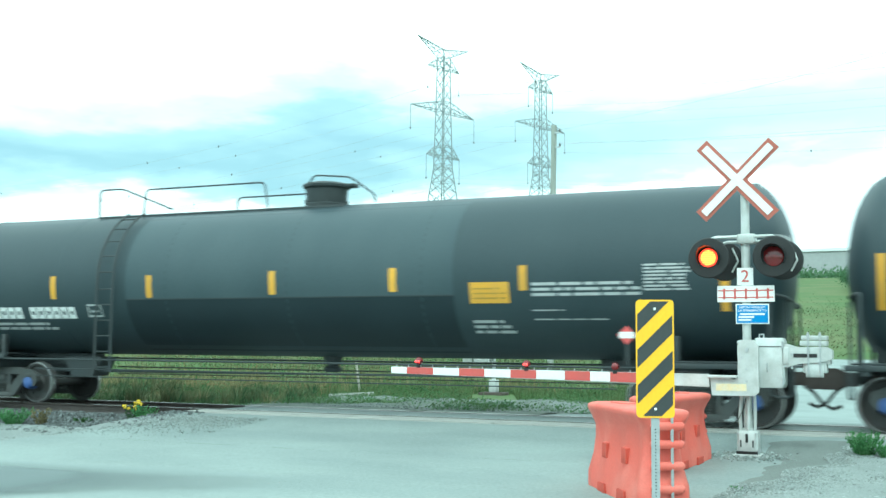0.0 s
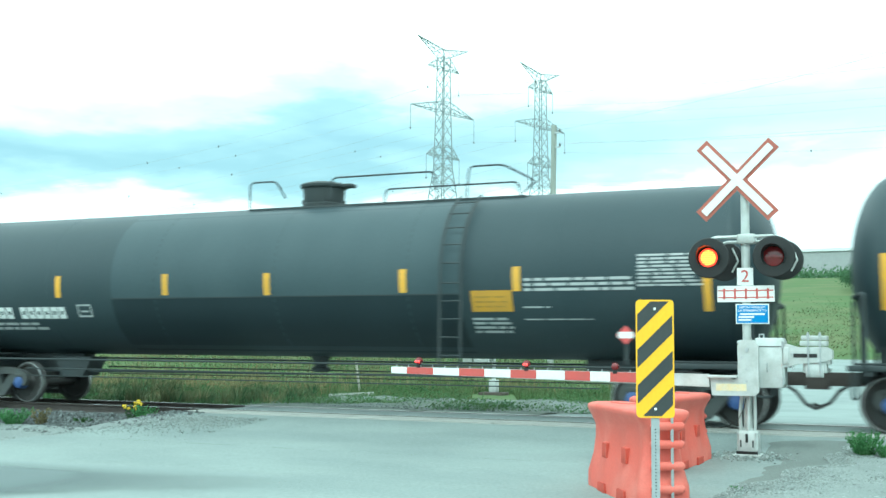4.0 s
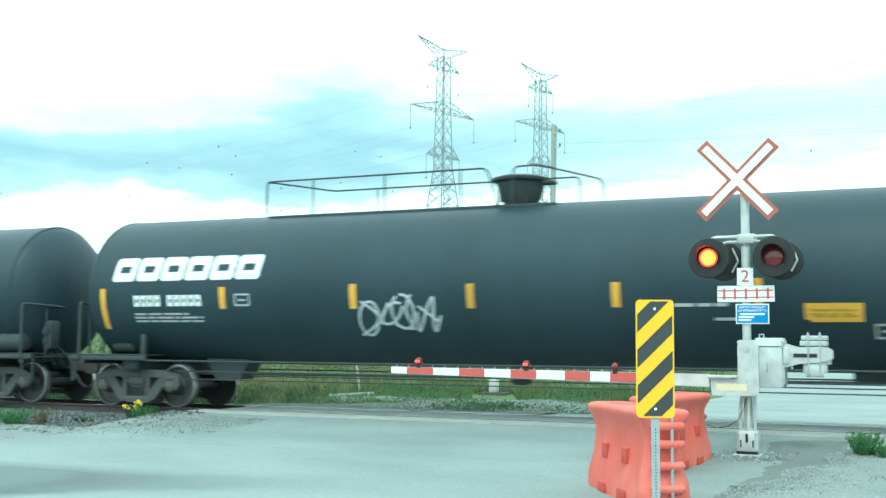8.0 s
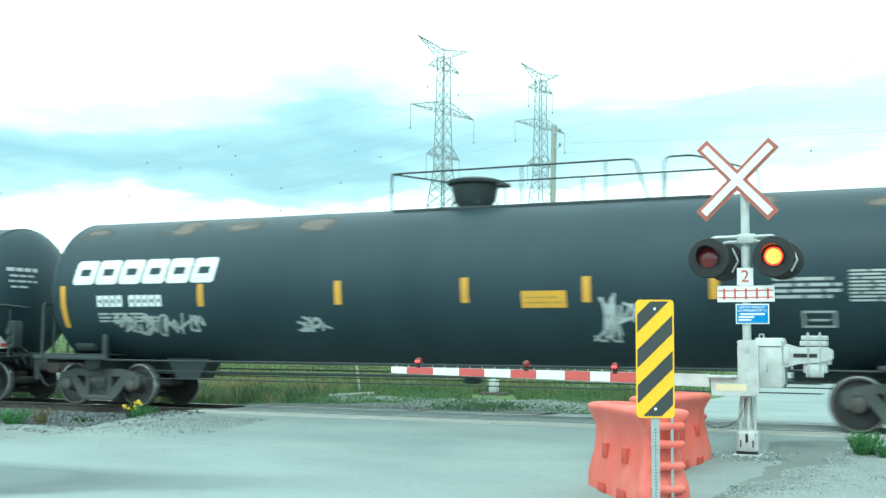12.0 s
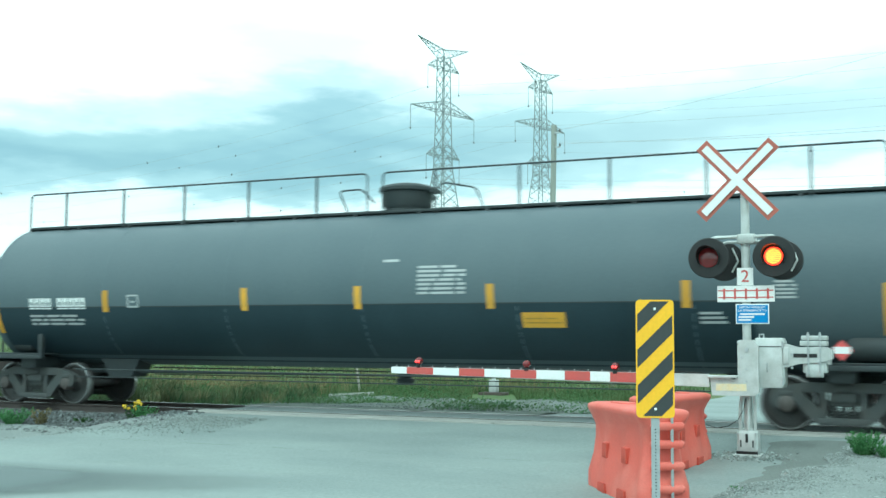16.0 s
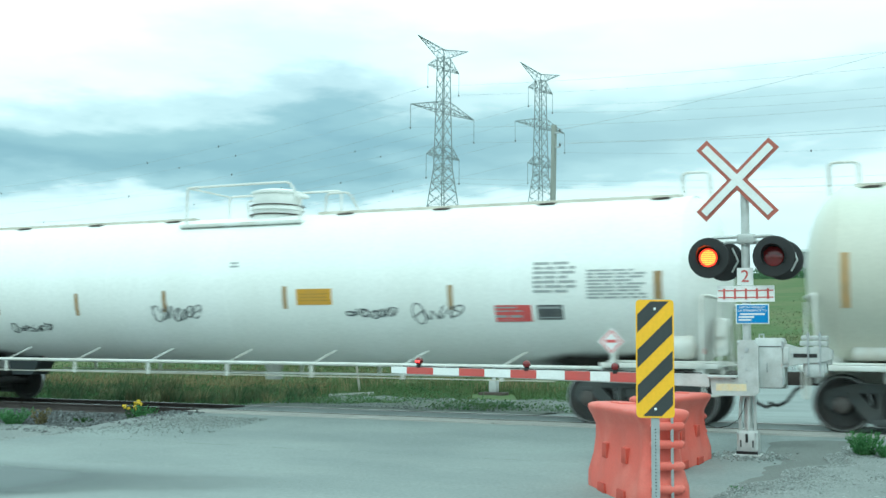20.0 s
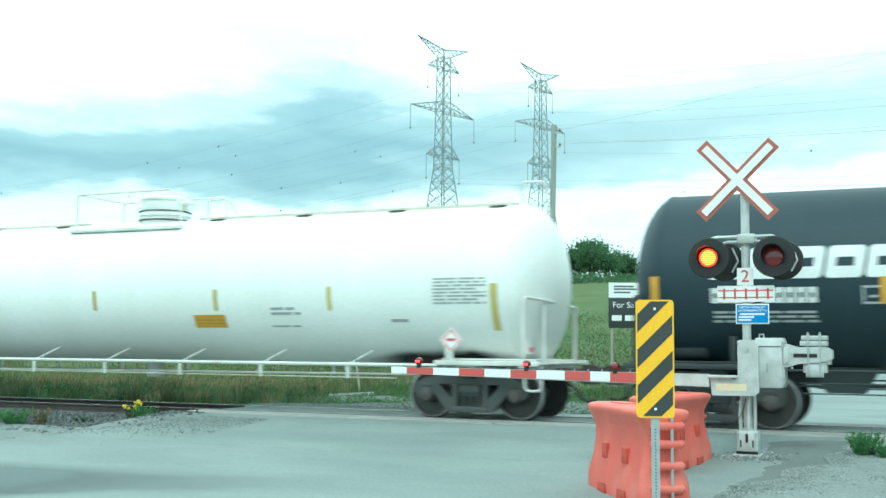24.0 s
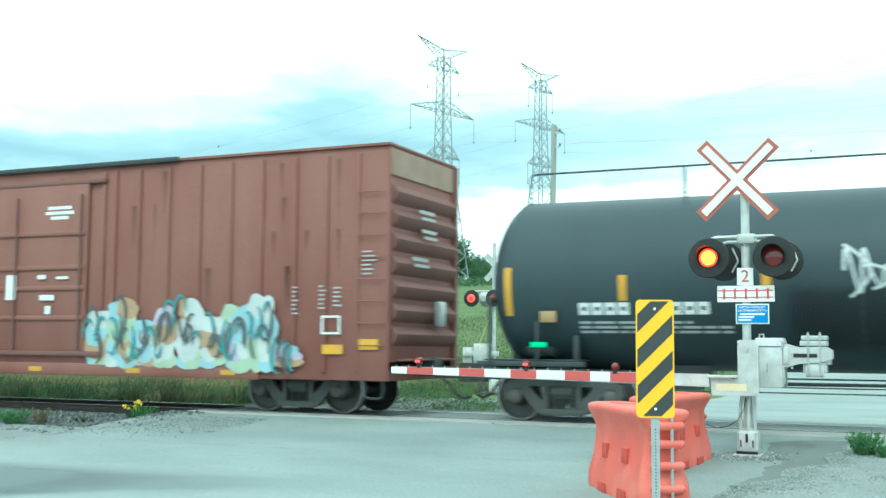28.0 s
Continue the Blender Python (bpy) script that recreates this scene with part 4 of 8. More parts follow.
def build_gate():
    """The gate: gear case, counterweight arms and the striped boom over the road."""
    g = thing("crossing_gate", "lowered crossing gate with red and white boom and silver gear case", "gate", Matrix.Translation(MAST))
    case = Shape().box(0.13, -0.16, 1.02, 0.52, 0.22, 1.73, 0.02)
    part("gear_case", case, SILVER, g)
    part("case_door", Shape().box(0.505, -0.12, 1.06, 0.535, 0.18, 1.69, 0.008), SILVER, g)
    part("case_latch", Shape().box(0.54, -0.03, 1.34, 0.56, 0.0, 1.42, 0.004), GALV, g)
    part("case_lug", Shape().pipe([(0.19, -0.1, 1.73), (0.19, -0.1, 1.78), (0.25, -0.1, 1.78), (0.25, -0.1, 1.73)], 0.012, 6), GALV, g)
    for z in (1.28, 1.5, 1.66):
        part("mast_clamp", Shape().tube((-0.11, -0.05, z), (-0.05, -0.1, z), 0.035, 8), GALV, g)
    # L-shaped support of the boom
    hub = Shape().prism([(-0.47, 0.90), (0.13, 0.90), (0.19, 0.96), (0.19, 1.62), (0.13, 1.70), (-0.06, 1.70), (-0.10, 1.62), (-0.10, 1.16), (-0.15, 1.13), (-0.50, 1.19)], -0.24, -0.17)
    part("boom_support", hub, SILVER, g)
    part("support_flange", Shape().box(-0.52, -0.30, 1.15, -0.10, -0.12, 1.19, 0.01), SILVER, g)
    part("faded_label", Shape().box(-0.41, -0.2455, 0.97, 0.02, -0.2425, 1.07), mat("faded_yellow_label", (0.72, 0.60, 0.36), 0.6, other=(0.66, 0.63, 0.52), scale=12, spread=(0.45, 0.55)), g, "peeling yellow label")
    part("hub_bolt", Shape().tube((0.03, -0.26, 1.56), (0.03, -0.16, 1.56), 0.03, 10), GALV, g)
    # counterweight arms behind the gear case
    for y in (-0.14, 0.16):
        part("counterweight_arm", Shape().prism([(0.50, 1.30), (0.70, 1.36), (1.08, 1.40), (1.17, 1.44), (1.17, 1.56), (1.08, 1.61), (0.70, 1.60), (0.50, 1.66)], y, y + 0.04), SILVER, g)
    # Black strip on the arm stands for the shade inside its slot.
    part("arm_slot", Shape().box(0.66, -0.146, 1.455, 0.98, -0.1405, 1.51), HOOD, g)
    part("counterweight", Shape().box(0.74, -0.09, 1.62, 1.11, 0.15, 1.69, 0.01), SILVER, g)
    part("counterweight", Shape().box(0.76, -0.09, 1.70, 1.11, 0.15, 1.765, 0.01), SILVER, g)
    part("counterweight", Shape().box(0.78, -0.10, 1.24, 1.10, 0.15, 1.40, 0.012), SILVER, g)
    part("weight_plate", Shape().box(0.82, -0.13, 1.18, 1.06, -0.105, 1.36, 0.008), SILVER, g)
    for x in (0.86, 1.02):
        part("clamp_rod", Shape().tube((x, -0.155, 1.20), (x, -0.155, 1.81), 0.013, 8), GALV, g)
        for z in (1.22, 1.77):
            part("rod_nut", Shape().tube((x, -0.155, z - 0.014), (x, -0.155, z + 0.014), 0.024, 6), GALV, g)
    part("arm_end_bracket", Shape().box(1.09, -0.12, 1.36, 1.15, 0.18, 1.46, 0.01), SILVER, g)
    part("arm_stiffener", Shape().box(0.52, -0.165, 1.36, 0.60, -0.14, 1.60, 0.01), SILVER, g)
    for x, z in ((0.56, 1.33), (0.56, 1.53), (0.64, 1.31), (0.64, 1.50), (1.0, 1.38)):
        part("arm_bolt", Shape().tube((x, -0.155, z), (x, -0.14, z), 0.018, 6), GALV, g)
    for z in (1.12, 1.63):
        part("case_hinge", Shape().tube((0.515, -0.165, z - 0.05), (0.515, -0.165, z + 0.05), 0.014, 8), GALV, g)
    part("case_seam", Shape().box(0.14, -0.166, 1.60, 0.51, -0.161, 1.612), HOOD, g)
    part("case_handle", Shape().pipe([(0.30, -0.16, 1.25), (0.30, -0.19, 1.26), (0.30, -0.19, 1.36), (0.30, -0.16, 1.37)], 0.008, 6), GALV, g)
    for x, z in ((-0.40, 1.11), (-0.30, 1.11), (0.02, 1.11), (0.02, 1.28), (-0.04, 1.45)):
        part("support_bolt", Shape().tube((x, -0.255, z), (x, -0.24, z), 0.016, 6), GALV, g)
    # the boom: joined to the support, reaching over the road
    a, b = Vector((-0.50, -0.28, 1.12)), Vector((-5.64, -0.28, 1.185))
    def along(s):
        return a.lerp(b, s)
    boom = part("boom", Shape().prism([(b.x + 0.01, b.z - 0.055), (a.x, a.z - 0.10), (a.x, a.z + 0.085), (b.x + 0.01, b.z + 0.055)], -0.275, -0.245), SILVER, g, "striped boom of the gate")
    marks = [0.0, 0.185, 0.285, 0.345, 0.423, 0.512, 0.595, 0.68, 0.765, 0.853, 0.945, 1.0]
    for i in range(len(marks) - 1):
        p, q = along(marks[i]), along(marks[i + 1])
        wp, wq = 0.079 - 0.028 * marks[i], 0.079 - 0.028 * marks[i + 1]
        colour = WHITE if i % 2 == 0 else RED_SHEET
        if i == 0:
            continue
        part("white_band" if i % 2 == 0 else "red_band", Shape().prism([(q.x, q.z - wq), (p.x, p.z - wp), (p.x, p.z + wp), (q.x, q.z + wq)], -0.292, -0.276), colour, boom)
    for k in range(22):
        p = along(0.1 + k * 0.042)
        rib = Shape()
        rib.box(p.x - 0.006, -0.285, p.z + 0.05, p.x + 0.006, -0.265, p.z + 0.115 - 0.03 * k / 22)
        part("cable_clip", rib, GALV, boom)
    part("boom_cable", Shape().pipe([along(0.02 + 0.0495 * k) + Vector((0, 0.015, 0.095 - 0.002 * k + (0.012 if k % 2 else 0))) for k in range(20)], 0.008, 6), RUBBER, boom)
    lit = []
    for x in (-5.15, -3.30, -1.89):
        z = a.z + (b.z - a.z) * ((x - a.x) / (b.x - a.x)) + 0.07
        part("lamp_foot", Shape().box(x - 0.035, -0.30, z - 0.02, x + 0.035, -0.23, z + 0.03, 0.006), HOOD, boom)
        part("boom_lamp", Shape().turn([(0.02, 0.066), (0.054, 0.045), (0.063, 0.0), (0.053, -0.045), (0.02, -0.064)], (x, -0.265, z + 0.085), "y", 18), RED_LENS, boom, "small red boom lamp")
        # Added glowing dots, drawn back inside the dark lamp while it is off.
        lit_part = thing_part("lamp_element", boom, (x, -0.265, z + 0.085))
        for gx in (-0.021, 0.021):
            part("element_glow", Shape().turn([(0.003, -0.080), (0.013, -0.076), (0.018, -0.066), (0.020, -0.050)], (gx, 0, -0.006), "y", 12), LAMP_LIT, lit_part, "glowing red lamp element")
        lit.append(lit_part)
    part("loose_cable", Shape().pipe([(-0.02, -0.08, 0.86), (-0.04, -0.10, 0.72), (-0.12, -0.12, 0.56), (-0.26, -0.13, 0.46), (-0.42, -0.14, 0.43), (-0.58, -0.14, 0.47)], 0.006, 6), RUBBER, g)
    return g, lit


GATE, GATE_LIT = build_gate()


def build_marker():
    """The striped hazard plate on its drilled steel post."""
    m = thing("hazard_marker", "yellow and black striped hazard plate on steel post", "sign", pose(-2.005, -11.68, 0, 0, 0, 18))
    post = Shape()
    for x, y0, y1 in ((-0.031, 0.012, 0.018), (0.025, 0.012, 0.018)):
        post.box(x, y0, -0.75, x + 0.006, y0 + 0.035, 1.66)
    post.box(-0.025, 0.012, -0.75, 0.025, 0.017, 1.66)
    part("post", post, GALV, m)
    for i in range(48):
        z = -0.45 + i * 0.025
        if z < 0.80:
            # Black discs on the post give the dark of its drilled holes.
            part("post_hole", Shape().turn([(0.0055, 0.0), (0.0055, -0.0015)], (0, 0.012, z), "y", 6), HOOD, m)
    def rounded(w, h, r, cz):
        pts = []
        for cx, cy, a0 in ((w - r, h - r, 0), (-w + r, h - r, 90), (-w + r, -h + r, 180), (w - r, -h + r, 270)):
            for k in range(5):
                t = radians(a0 + 22.5 * k)
                pts.append((cx + r * math.cos(t), cz + cy + r * math.sin(t)))
        return pts
    plate = part("plate", Shape().prism(rounded(0.144, 0.450, 0.03, 1.262), -0.003, 0.003), YELLOW, m, "yellow reflective plate")
    # black stripes, running up to the right, clipped to the plate
    w, z0, z1 = 0.133, 1.262 - 0.437, 1.262 + 0.437
    pitch, wide = 0.271, 0.140
    for k in range(-1, 5):
        c = 1.262 + 0.400 - k * pitch
        poly = [(-w, c - w - wide * 0.5), (w, c + w - wide * 0.5), (w, c + w + wide * 0.5), (-w, c - w + wide * 0.5)]
        for lim, sign in ((z1, -1), (z0, 1)):
            out = []
            for i in range(len(poly)):
                p, q = poly[i], poly[(i + 1) % len(poly)]
                pin, qin = sign * (p[1] - lim) >= 0, sign * (q[1] - lim) >= 0
                if pin:
                    out.append(p)
                if pin != qin:
                    t = (lim - p[1]) / (q[1] - p[1])
                    out.append((p[0] + (q[0] - p[0]) * t, lim))
            poly = out
            if not poly:
                break
        if len(poly) >= 3:
            part("black_stripe", Shape().prism(poly, -0.0042, -0.0032), BLACK, plate)
    for z in (1.262 + 0.38, 1.262 - 0.383):
        part("plate_bolt", Shape().turn([(0.011, -0.004), (0.011, -0.008), (0.005, -0.011)], (0, 0, z), "y", 10), WHITE, plate)
    return m


build_marker()


def build_barrier(at, label, tall):
    """A hollow orange water-filled barrier: waisted sides, holes, ribbed end."""
    b = thing("water_barrier", label, "barrier", at @ Matrix.Diagonal((1, 1, tall, 1)), group="orange barriers by the road")
    L2 = 0.92
    levels = [(0.0, 0.28), (0.10, 0.28), (0.22, 0.27), (0.45, 0.225), (0.66, 0.20), (0.80, 0.205), (0.90, 0.23), (0.97, 0.27), (1.01, 0.285), (1.045, 0.275), (1.065, 0.245), (1.07, 0.20)]
    rows = []
    for z, w in levels:
        e = L2 + (0.03 if z < 0.25 else (-0.03 if 0.4 < z < 0.88 else 0.045)) - (0.03 if z > 1.06 else 0)
        c = 0.09
        ring = []
        n = 14
        for i in range(n + 1):
            x = -e + c + (2 * e - 2 * c) * i / n
            bulge = 0.028 * math.cos(3 * math.pi * x / L2) * max(0, 1 - abs(z - 0.45) / 0.45)
            ring.append((x, -w + bulge, z))
        ring += [(e - 0.02, -w + 0.05, z), (e, -w + 0.13, z), (e, w - 0.13, z), (e - 0.02, w - 0.05, z)]
        ring += [(-p[0], -p[1], p[2]) for p in ring]
        seen = []
        for p in ring:
            seen.append(p)
        rows.append(seen)
    body = Shape().grid(rows, True, 0, True)
    body.face(rows[0][::-1])
    body.face(rows[-1], True)
    part("shell", body.mesh("shell", ORANGE, 60), None, b)
    lid = Shape()
    lid.turn([(0.10, 1.068), (0.10, 1.085), (0.085, 1.092), (0.001, 1.092)], (0.45, 0, 0), "z", 20)
    part("filler_cap", lid, ORANGE, b)
    part("top_pad", Shape().box(-0.62, -0.09, 1.065, -0.2, 0.09, 1.083, 0.01), ORANGE, b)
    for x in (-0.33, 0.33):
        for side in (-1, 1):
            y = side * 0.268
            # Boxes in darker orange stand in for shaded recesses.
            part("forklift_hole", Shape().box(x - 0.075, min(y, y - side * 0.06), 0.42, x + 0.075, max(y, y - side * 0.06), 0.60, 0.008), ORANGE_SHADED, b)
            part("foot_notch", Shape().box(x - 0.14, min(side * 0.306, side * 0.26), 0.0, x + 0.1, max(side * 0.306, side * 0.26), 0.12, 0.008), ORANGE_SHADED, b)
    for end in (1,):
        for z in (0.16, 0.41, 0.645, 0.845):
            part("hinge_rib", Shape().box(min(end * 0.90, end * 1.01), -0.19, z, max(end * 0.90, end * 1.01), 0.19, z + 0.09, 0.03), ORANGE, b)
        part("hinge_pin", Shape().tube((end * 0.985, 0.04, 0.04), (end * 0.985, 0.04, 1.0), 0.018, 8), GALV, b)
    return b


build_barrier(pose(-3.24, -7.5, -0.345, 0, 0, -55), "orange water-filled plastic barrier with ribbed end", 0.965)
build_barrier(pose(-3.40, -4.9, -0.25, 0, 0, 84), "orange water-filled plastic barrier standing behind another", 0.90)


# ---- beyond the track: far gate, pole, sale board ----
def build_far_signal():
    s = thing("far_crossing_signal", "silver crossing signal across the tracks seen from behind", "signal", pose(-15.95, 20.1, -0.48))
    part("foundation", Shape().box(-0.5, -0.4, -0.3, 0.5, 0.4, 0.07, 0.03), TIE, s, "dark weathered foundation block")
    part("junction_base", Shape().box(-0.16, -0.16, 0.07, 0.16, 0.16, 0.55, 0.03), SILVER, s)
    part("mast", Shape().tube((0, 0, 0.4), (0, 0, 5.9), 0.07, 16), SILVER, s)
    for ang in (45, -45):
        part("crossbuck_blade", Shape().box(-0.7, -0.006, -0.11, 0.7, 0.006, 0.11), SILVER, s, at=pose(0.1, 0.09 + ang * 0.0002, 4.95, 0, ang, 0), label="bare metal back of a crossbuck blade")
    part("lamp_arm", Shape().tube((-0.85, 0, 4.0), (0.75, 0, 4.0), 0.035, 8), SILVER, s)
    lit = []
    for x in (-0.88, 0.05):
        part("background_plate", Shape().turn([(0.02, 0.06), (0.3, 0.03), (0.33, 0.0), (0.13, -0.016)], (x, -0.2, 3.72), "y", 30), HOOD, s)
        part("lens", Shape().turn([(0.001, -0.035), (0.09, -0.02), (0.15, 0.0)], (x, -0.22, 3.72), "y", 24), RED_LENS, s)
        l = thing_part("sliding_glow", s, (x, -0.22, 3.72))
        part("bright_disc", Shape().turn([(0.001, -0.05), (0.07, -0.04), (0.105, -0.02)], (0, 0, 0), "y", 24), FAR_LENS, l)
        part("red_rim", Shape().turn([(0.105, -0.025), (0.155, -0.008)], (0, 0, 0), "y", 24, cap=False), LENS_FAR, l)
        lit.append(l)
    for x in (-0.45, 0.62):
        part("rear_lamp_case", Shape().turn([(0.33, 0.3), (0.33, 0.27), (0.16, 0.1), (0.12, -0.02)], (x, 0.0, 3.72), "y", 24), SILVER, s)
    part("gear_case", Shape().box(-0.75, -0.3, 1.15, -0.1, 0.3, 1.95, 0.03), SILVER, s)
    part("counterweight", Shape().box(-1.25, -0.2, 1.2, -0.85, 0.2, 1.8, 0.02), SILVER, s)
    part("counterweight_arm", Shape().box(-1.2, -0.28, 1.45, 0.3, -0.22, 1.65, 0.01), SILVER, s)
    part("guy_rod", Shape().tube((-0.6, -0.3, 1.7), (-0.1, -0.2, 3.0), 0.015, 6), BAR_OLIVE, s)
    return s, lit


FAR_SIGNAL, FAR_LIT = build_far_signal()


POLE_AT = Vector((-19.45, 37.2, level(-19.5, 37.25) - 0.2))


def build_pole():
    p = thing("utility_pole", "weathered silver-grey wooden utility pole", "pole", Matrix.Translation(POLE_AT))
    part("pole", Shape().tube((0, 0, 0), (0.2, 0.1, 13.65), 0.17, 14, 0.15), POLE_GREY, p)
    for z in (13.2, 12.4):
        part("bracket", Shape().box(0.30, -0.08, z - 0.05, 0.62, -0.02, z + 0.02), GALV, p)
        part("insulator", Shape().turn([(0.03, z + 0.02), (0.07, z + 0.08), (0.05, z + 0.16), (0.02, z + 0.2)], (0.58, -0.05, 0), n=10), GLASS_INS, p)
    for z in (10.6, 9.1):
        part("step_bolt", Shape().tube((-0.1, -0.2, z), (0.05, -0.1, z), 0.03, 6), GALV, p)


build_pole()


def wire(name, label, a, b, sag, r=0.02):
    a, b = Vector(a), Vector(b)
    pts = [a.lerp(b, i / 24) - Vector((0, 0, sag * 4 * (i / 24) * (1 - i / 24))) for i in range(25)]
    return solo(name, Shape().pipe(pts, r, 5), GALV, label, "wire")


wire("overhead_wire", "thin overhead line from the utility pole", POLE_AT + Vector((0.58, -0.05, 13.35)), (12.0, 63.0, 26.5), 0.9, 0.010)
wire("overhead_wire", "thin overhead line from the utility pole", POLE_AT + Vector((0.58, -0.05, 12.55)), (16.0, 68.0, 18.9), 0.5, 0.009)


def build_board():
    b = thing("sale_board", "black and white For Sale board on posts in the field", "sign", pose(-12.35, 27.1, 0, 0, 0, 26))
    part("board", Shape().box(-0.95, -0.02, 2.2, 0.95, 0.02, 4.18, 0.004), BLACK, b)
    part("white_panel", Shape().box(-0.95, -0.028, 3.52, 0.95, -0.021, 4.18), WHITE, b)
    for x0, x1, z in ((-0.72, 0.3, 3.86), (-0.72, 0.0, 3.72), (-0.72, 0.15, 3.98)):
        part("name_bar", Shape().box(x0, -0.032, z, x1, -0.029, z + 0.07), LETTER_DARK, b)
    part("words", lettering("For Sale", 0.37, WHITE), None, b, "white words For Sale", at=pose(-0.18, -0.024, 3.2))
    for k in range(3):
        x0 = -0.82 + k * 0.58
        part("number_bar", Shape().box(x0, -0.026, 2.52, x0 + 0.44, -0.021, 2.76), WHITE, b)
    for x in (-0.8, 0.8):
        part("post", Shape().box(x - 0.05, 0.021, level(-12.35, 27.1) - 0.3, x + 0.05, 0.11, 4.0, 0.005), POLE_WOOD, b)


build_board()
stake_at = (-18.98, 14.92)
stake = thing("marker_stake", "thin weathered wooden stake in the grass", "stake", pose(stake_at[0], stake_at[1], level(*stake_at) - 0.35, 0, -9, 0))
part("shaft", Shape().box(-0.035, -0.03, 0, 0.035, 0.03, 1.6, 0.01), POLE_WOOD, stake)
slab = Shape().box(-0.75, -0.11, -0.05, 0.75, 0.11, 0.07, 0.02)
solo("concrete_slab", slab, CONCRETE, "pale broken concrete slab lying in the grass", "slab", pose(-18.05, 12.5, level(-18.05, 12.5) + 0.10, 0, -3, 24))


# ---- distance: pylons, trees, buildings ----
def build_pylon(at, label):
    """A lattice tower: tapering legs with cross bracing, arms at three levels, horns on top, hanging insulators."""
    p = thing("pylon", label, "pylon", at, group="high-voltage pylons")
    def half(z):
        return lerp_rows([(-5, 4.7), (0, 4.2), (13.2, 2.9), (25.1, 1.5), (38, 1.21), (50.6, 1.03)], z)
    corners = ((-1, -1), (1, -1), (1, 1), (-1, 1))
    for sx, sy in corners:
        leg = Shape()
        for z0, z1 in ((-5, 13.2), (13.2, 25.1), (25.1, 38), (38, 50.6)):
            a, b = half(z0), half(z1)
            leg.tube((sx * a, sy * a, z0), (sx * b, sy * b, z1), 0.12, 4, None, False)
        part("leg", leg, PYLON, p)
    z, panel = -5.0, 0
    while z < 50.4:
        w = half(z)
        z1 = min(50.6, z + w * (1.15 if z < 25 else 2.2))
        if 50.6 - z1 < 1.2:
            z1 = 50.6
        a, b = half(z), half(z1)
        br = Shape()
        for i in range(4):
            (c0, s0), (c1, s1) = corners[i], corners[(i + 1) % 4]
            thick = 0.085 if i % 2 == 0 else 0.06
            if z < 25:
                m = (z + z1) / 2
                br.tube((c0 * a, s0 * a, z), (c1 * b, s1 * b, z1), 0.07, 4, None, False)
                br.tube((c1 * a, s1 * a, z), (c0 * b, s0 * b, z1), 0.07, 4, None, False)
                h = half(m)
                br.tube(((c0 + (c1 - c0) * 0.25) * h, (s0 + (s1 - s0) * 0.25) * h, (z + m) / 2), (c0 * h, s0 * h, m), 0.045, 4, None, False)
                br.tube(((c0 + (c1 - c0) * 0.75) * h, (s0 + (s1 - s0) * 0.75) * h, (z + m) / 2), (c1 * h, s1 * h, m), 0.045, 4, None, False)
            else:
                br.tube((c0 * a, s0 * a, z), (c1 * b, s1 * b, z1), thick, 4, None, False)
                br.tube((c1 * a, s1 * a, z), (c0 * b, s0 * b, z1), thick * 0.7, 4, None, False)
            if z < 25 and panel % 2 == 0:
                br.tube((c0 * b, s0 * b, z1), (c1 * b, s1 * b, z1), 0.06, 4, None, False)
        part("bracing", br, PYLON, p)
        z, panel = z1, panel + 1
    def arm(side, reach, low, high, tip, root=None):
        """One arm: four chords that meet at the tip, with zigzag lacing."""
        s = Shape()
        end = Vector((side * reach, 0, tip))
        lows = [Vector((side * half(low), sy * half(low), low)) for sy in (-1, 1)]
        highs = [Vector((0, sy * 0.25, high)) for sy in (-1, 1)] if root else [Vector((side * half(high), sy * half(high), high)) for sy in (-1, 1)]
        for q in lows + highs:
            s.tube(q, end, 0.085, 4, None, False)
        n = 5 if reach > 8 else 3
        for lo, hi in zip(lows, highs):
            for i in range(n):
                t0, t1 = i / n, (i + 0.5) / n
                s.tube(lo.lerp(end, t0), hi.lerp(end, t1), 0.05, 4, None, False)
                s.tube(hi.lerp(end, t1), lo.lerp(end, (i + 1) / n), 0.05, 4, None, False)
        for i in range(n):
            s.tube(lows[0].lerp(end, i / n), lows[1].lerp(end, (i + 0.5) / n), 0.05, 4, None, False)
            s.tube(lows[1].lerp(end, (i + 0.5) / n), lows[0].lerp(end, (i + 1) / n), 0.05, 4, None, False)
        part("crossarm", s, PYLON, p)
        return end
    def ring(z, r=0.07):
        s = Shape()
        for i in range(4):
            (c0, s0), (c1, s1) = corners[i], corners[(i + 1) % 4]
            s.tube((c0 * half(z), s0 * half(z), z), (c1 * half(z), s1 * half(z), z), r, 4, None, False)
        part("bracing", s, PYLON, p)
    tips = []
    for reach, low, high, ins in ((5.8, 27.7, 30.1, 5.3), (11.2, 38.0, 40.3, 5.2), (5.5, 48.0, 50.6, 5.0)):
        ring(low)
        ring(high)
        for side in (-1, 1):
            end = arm(side, reach, low, high, low)
            bottom = end - Vector((0, 0, ins))
            part("insulator_string", Shape().tube(end, bottom, 0.05, 5).tube(bottom, bottom - Vector((0, 0, 0.35)), 0.17, 6), GLASS_INS, p)
            tips.append(at @ bottom)
    ring(25.1)
    for side in (-1, 1):
        arm(side, 9.0, 50.6, 52.5, 54.0, True)
    part("peak_post", Shape().tube((0, 0, 50.6), (0, 0, 52.6), 0.09, 4), PYLON, p)
    return tips


P1 = pose(-102.0, 205.0, 16.5, 0, 0, 74.3)
P2 = pose(-96.3, 255.6, 22.0, 0, 0, 73.3)
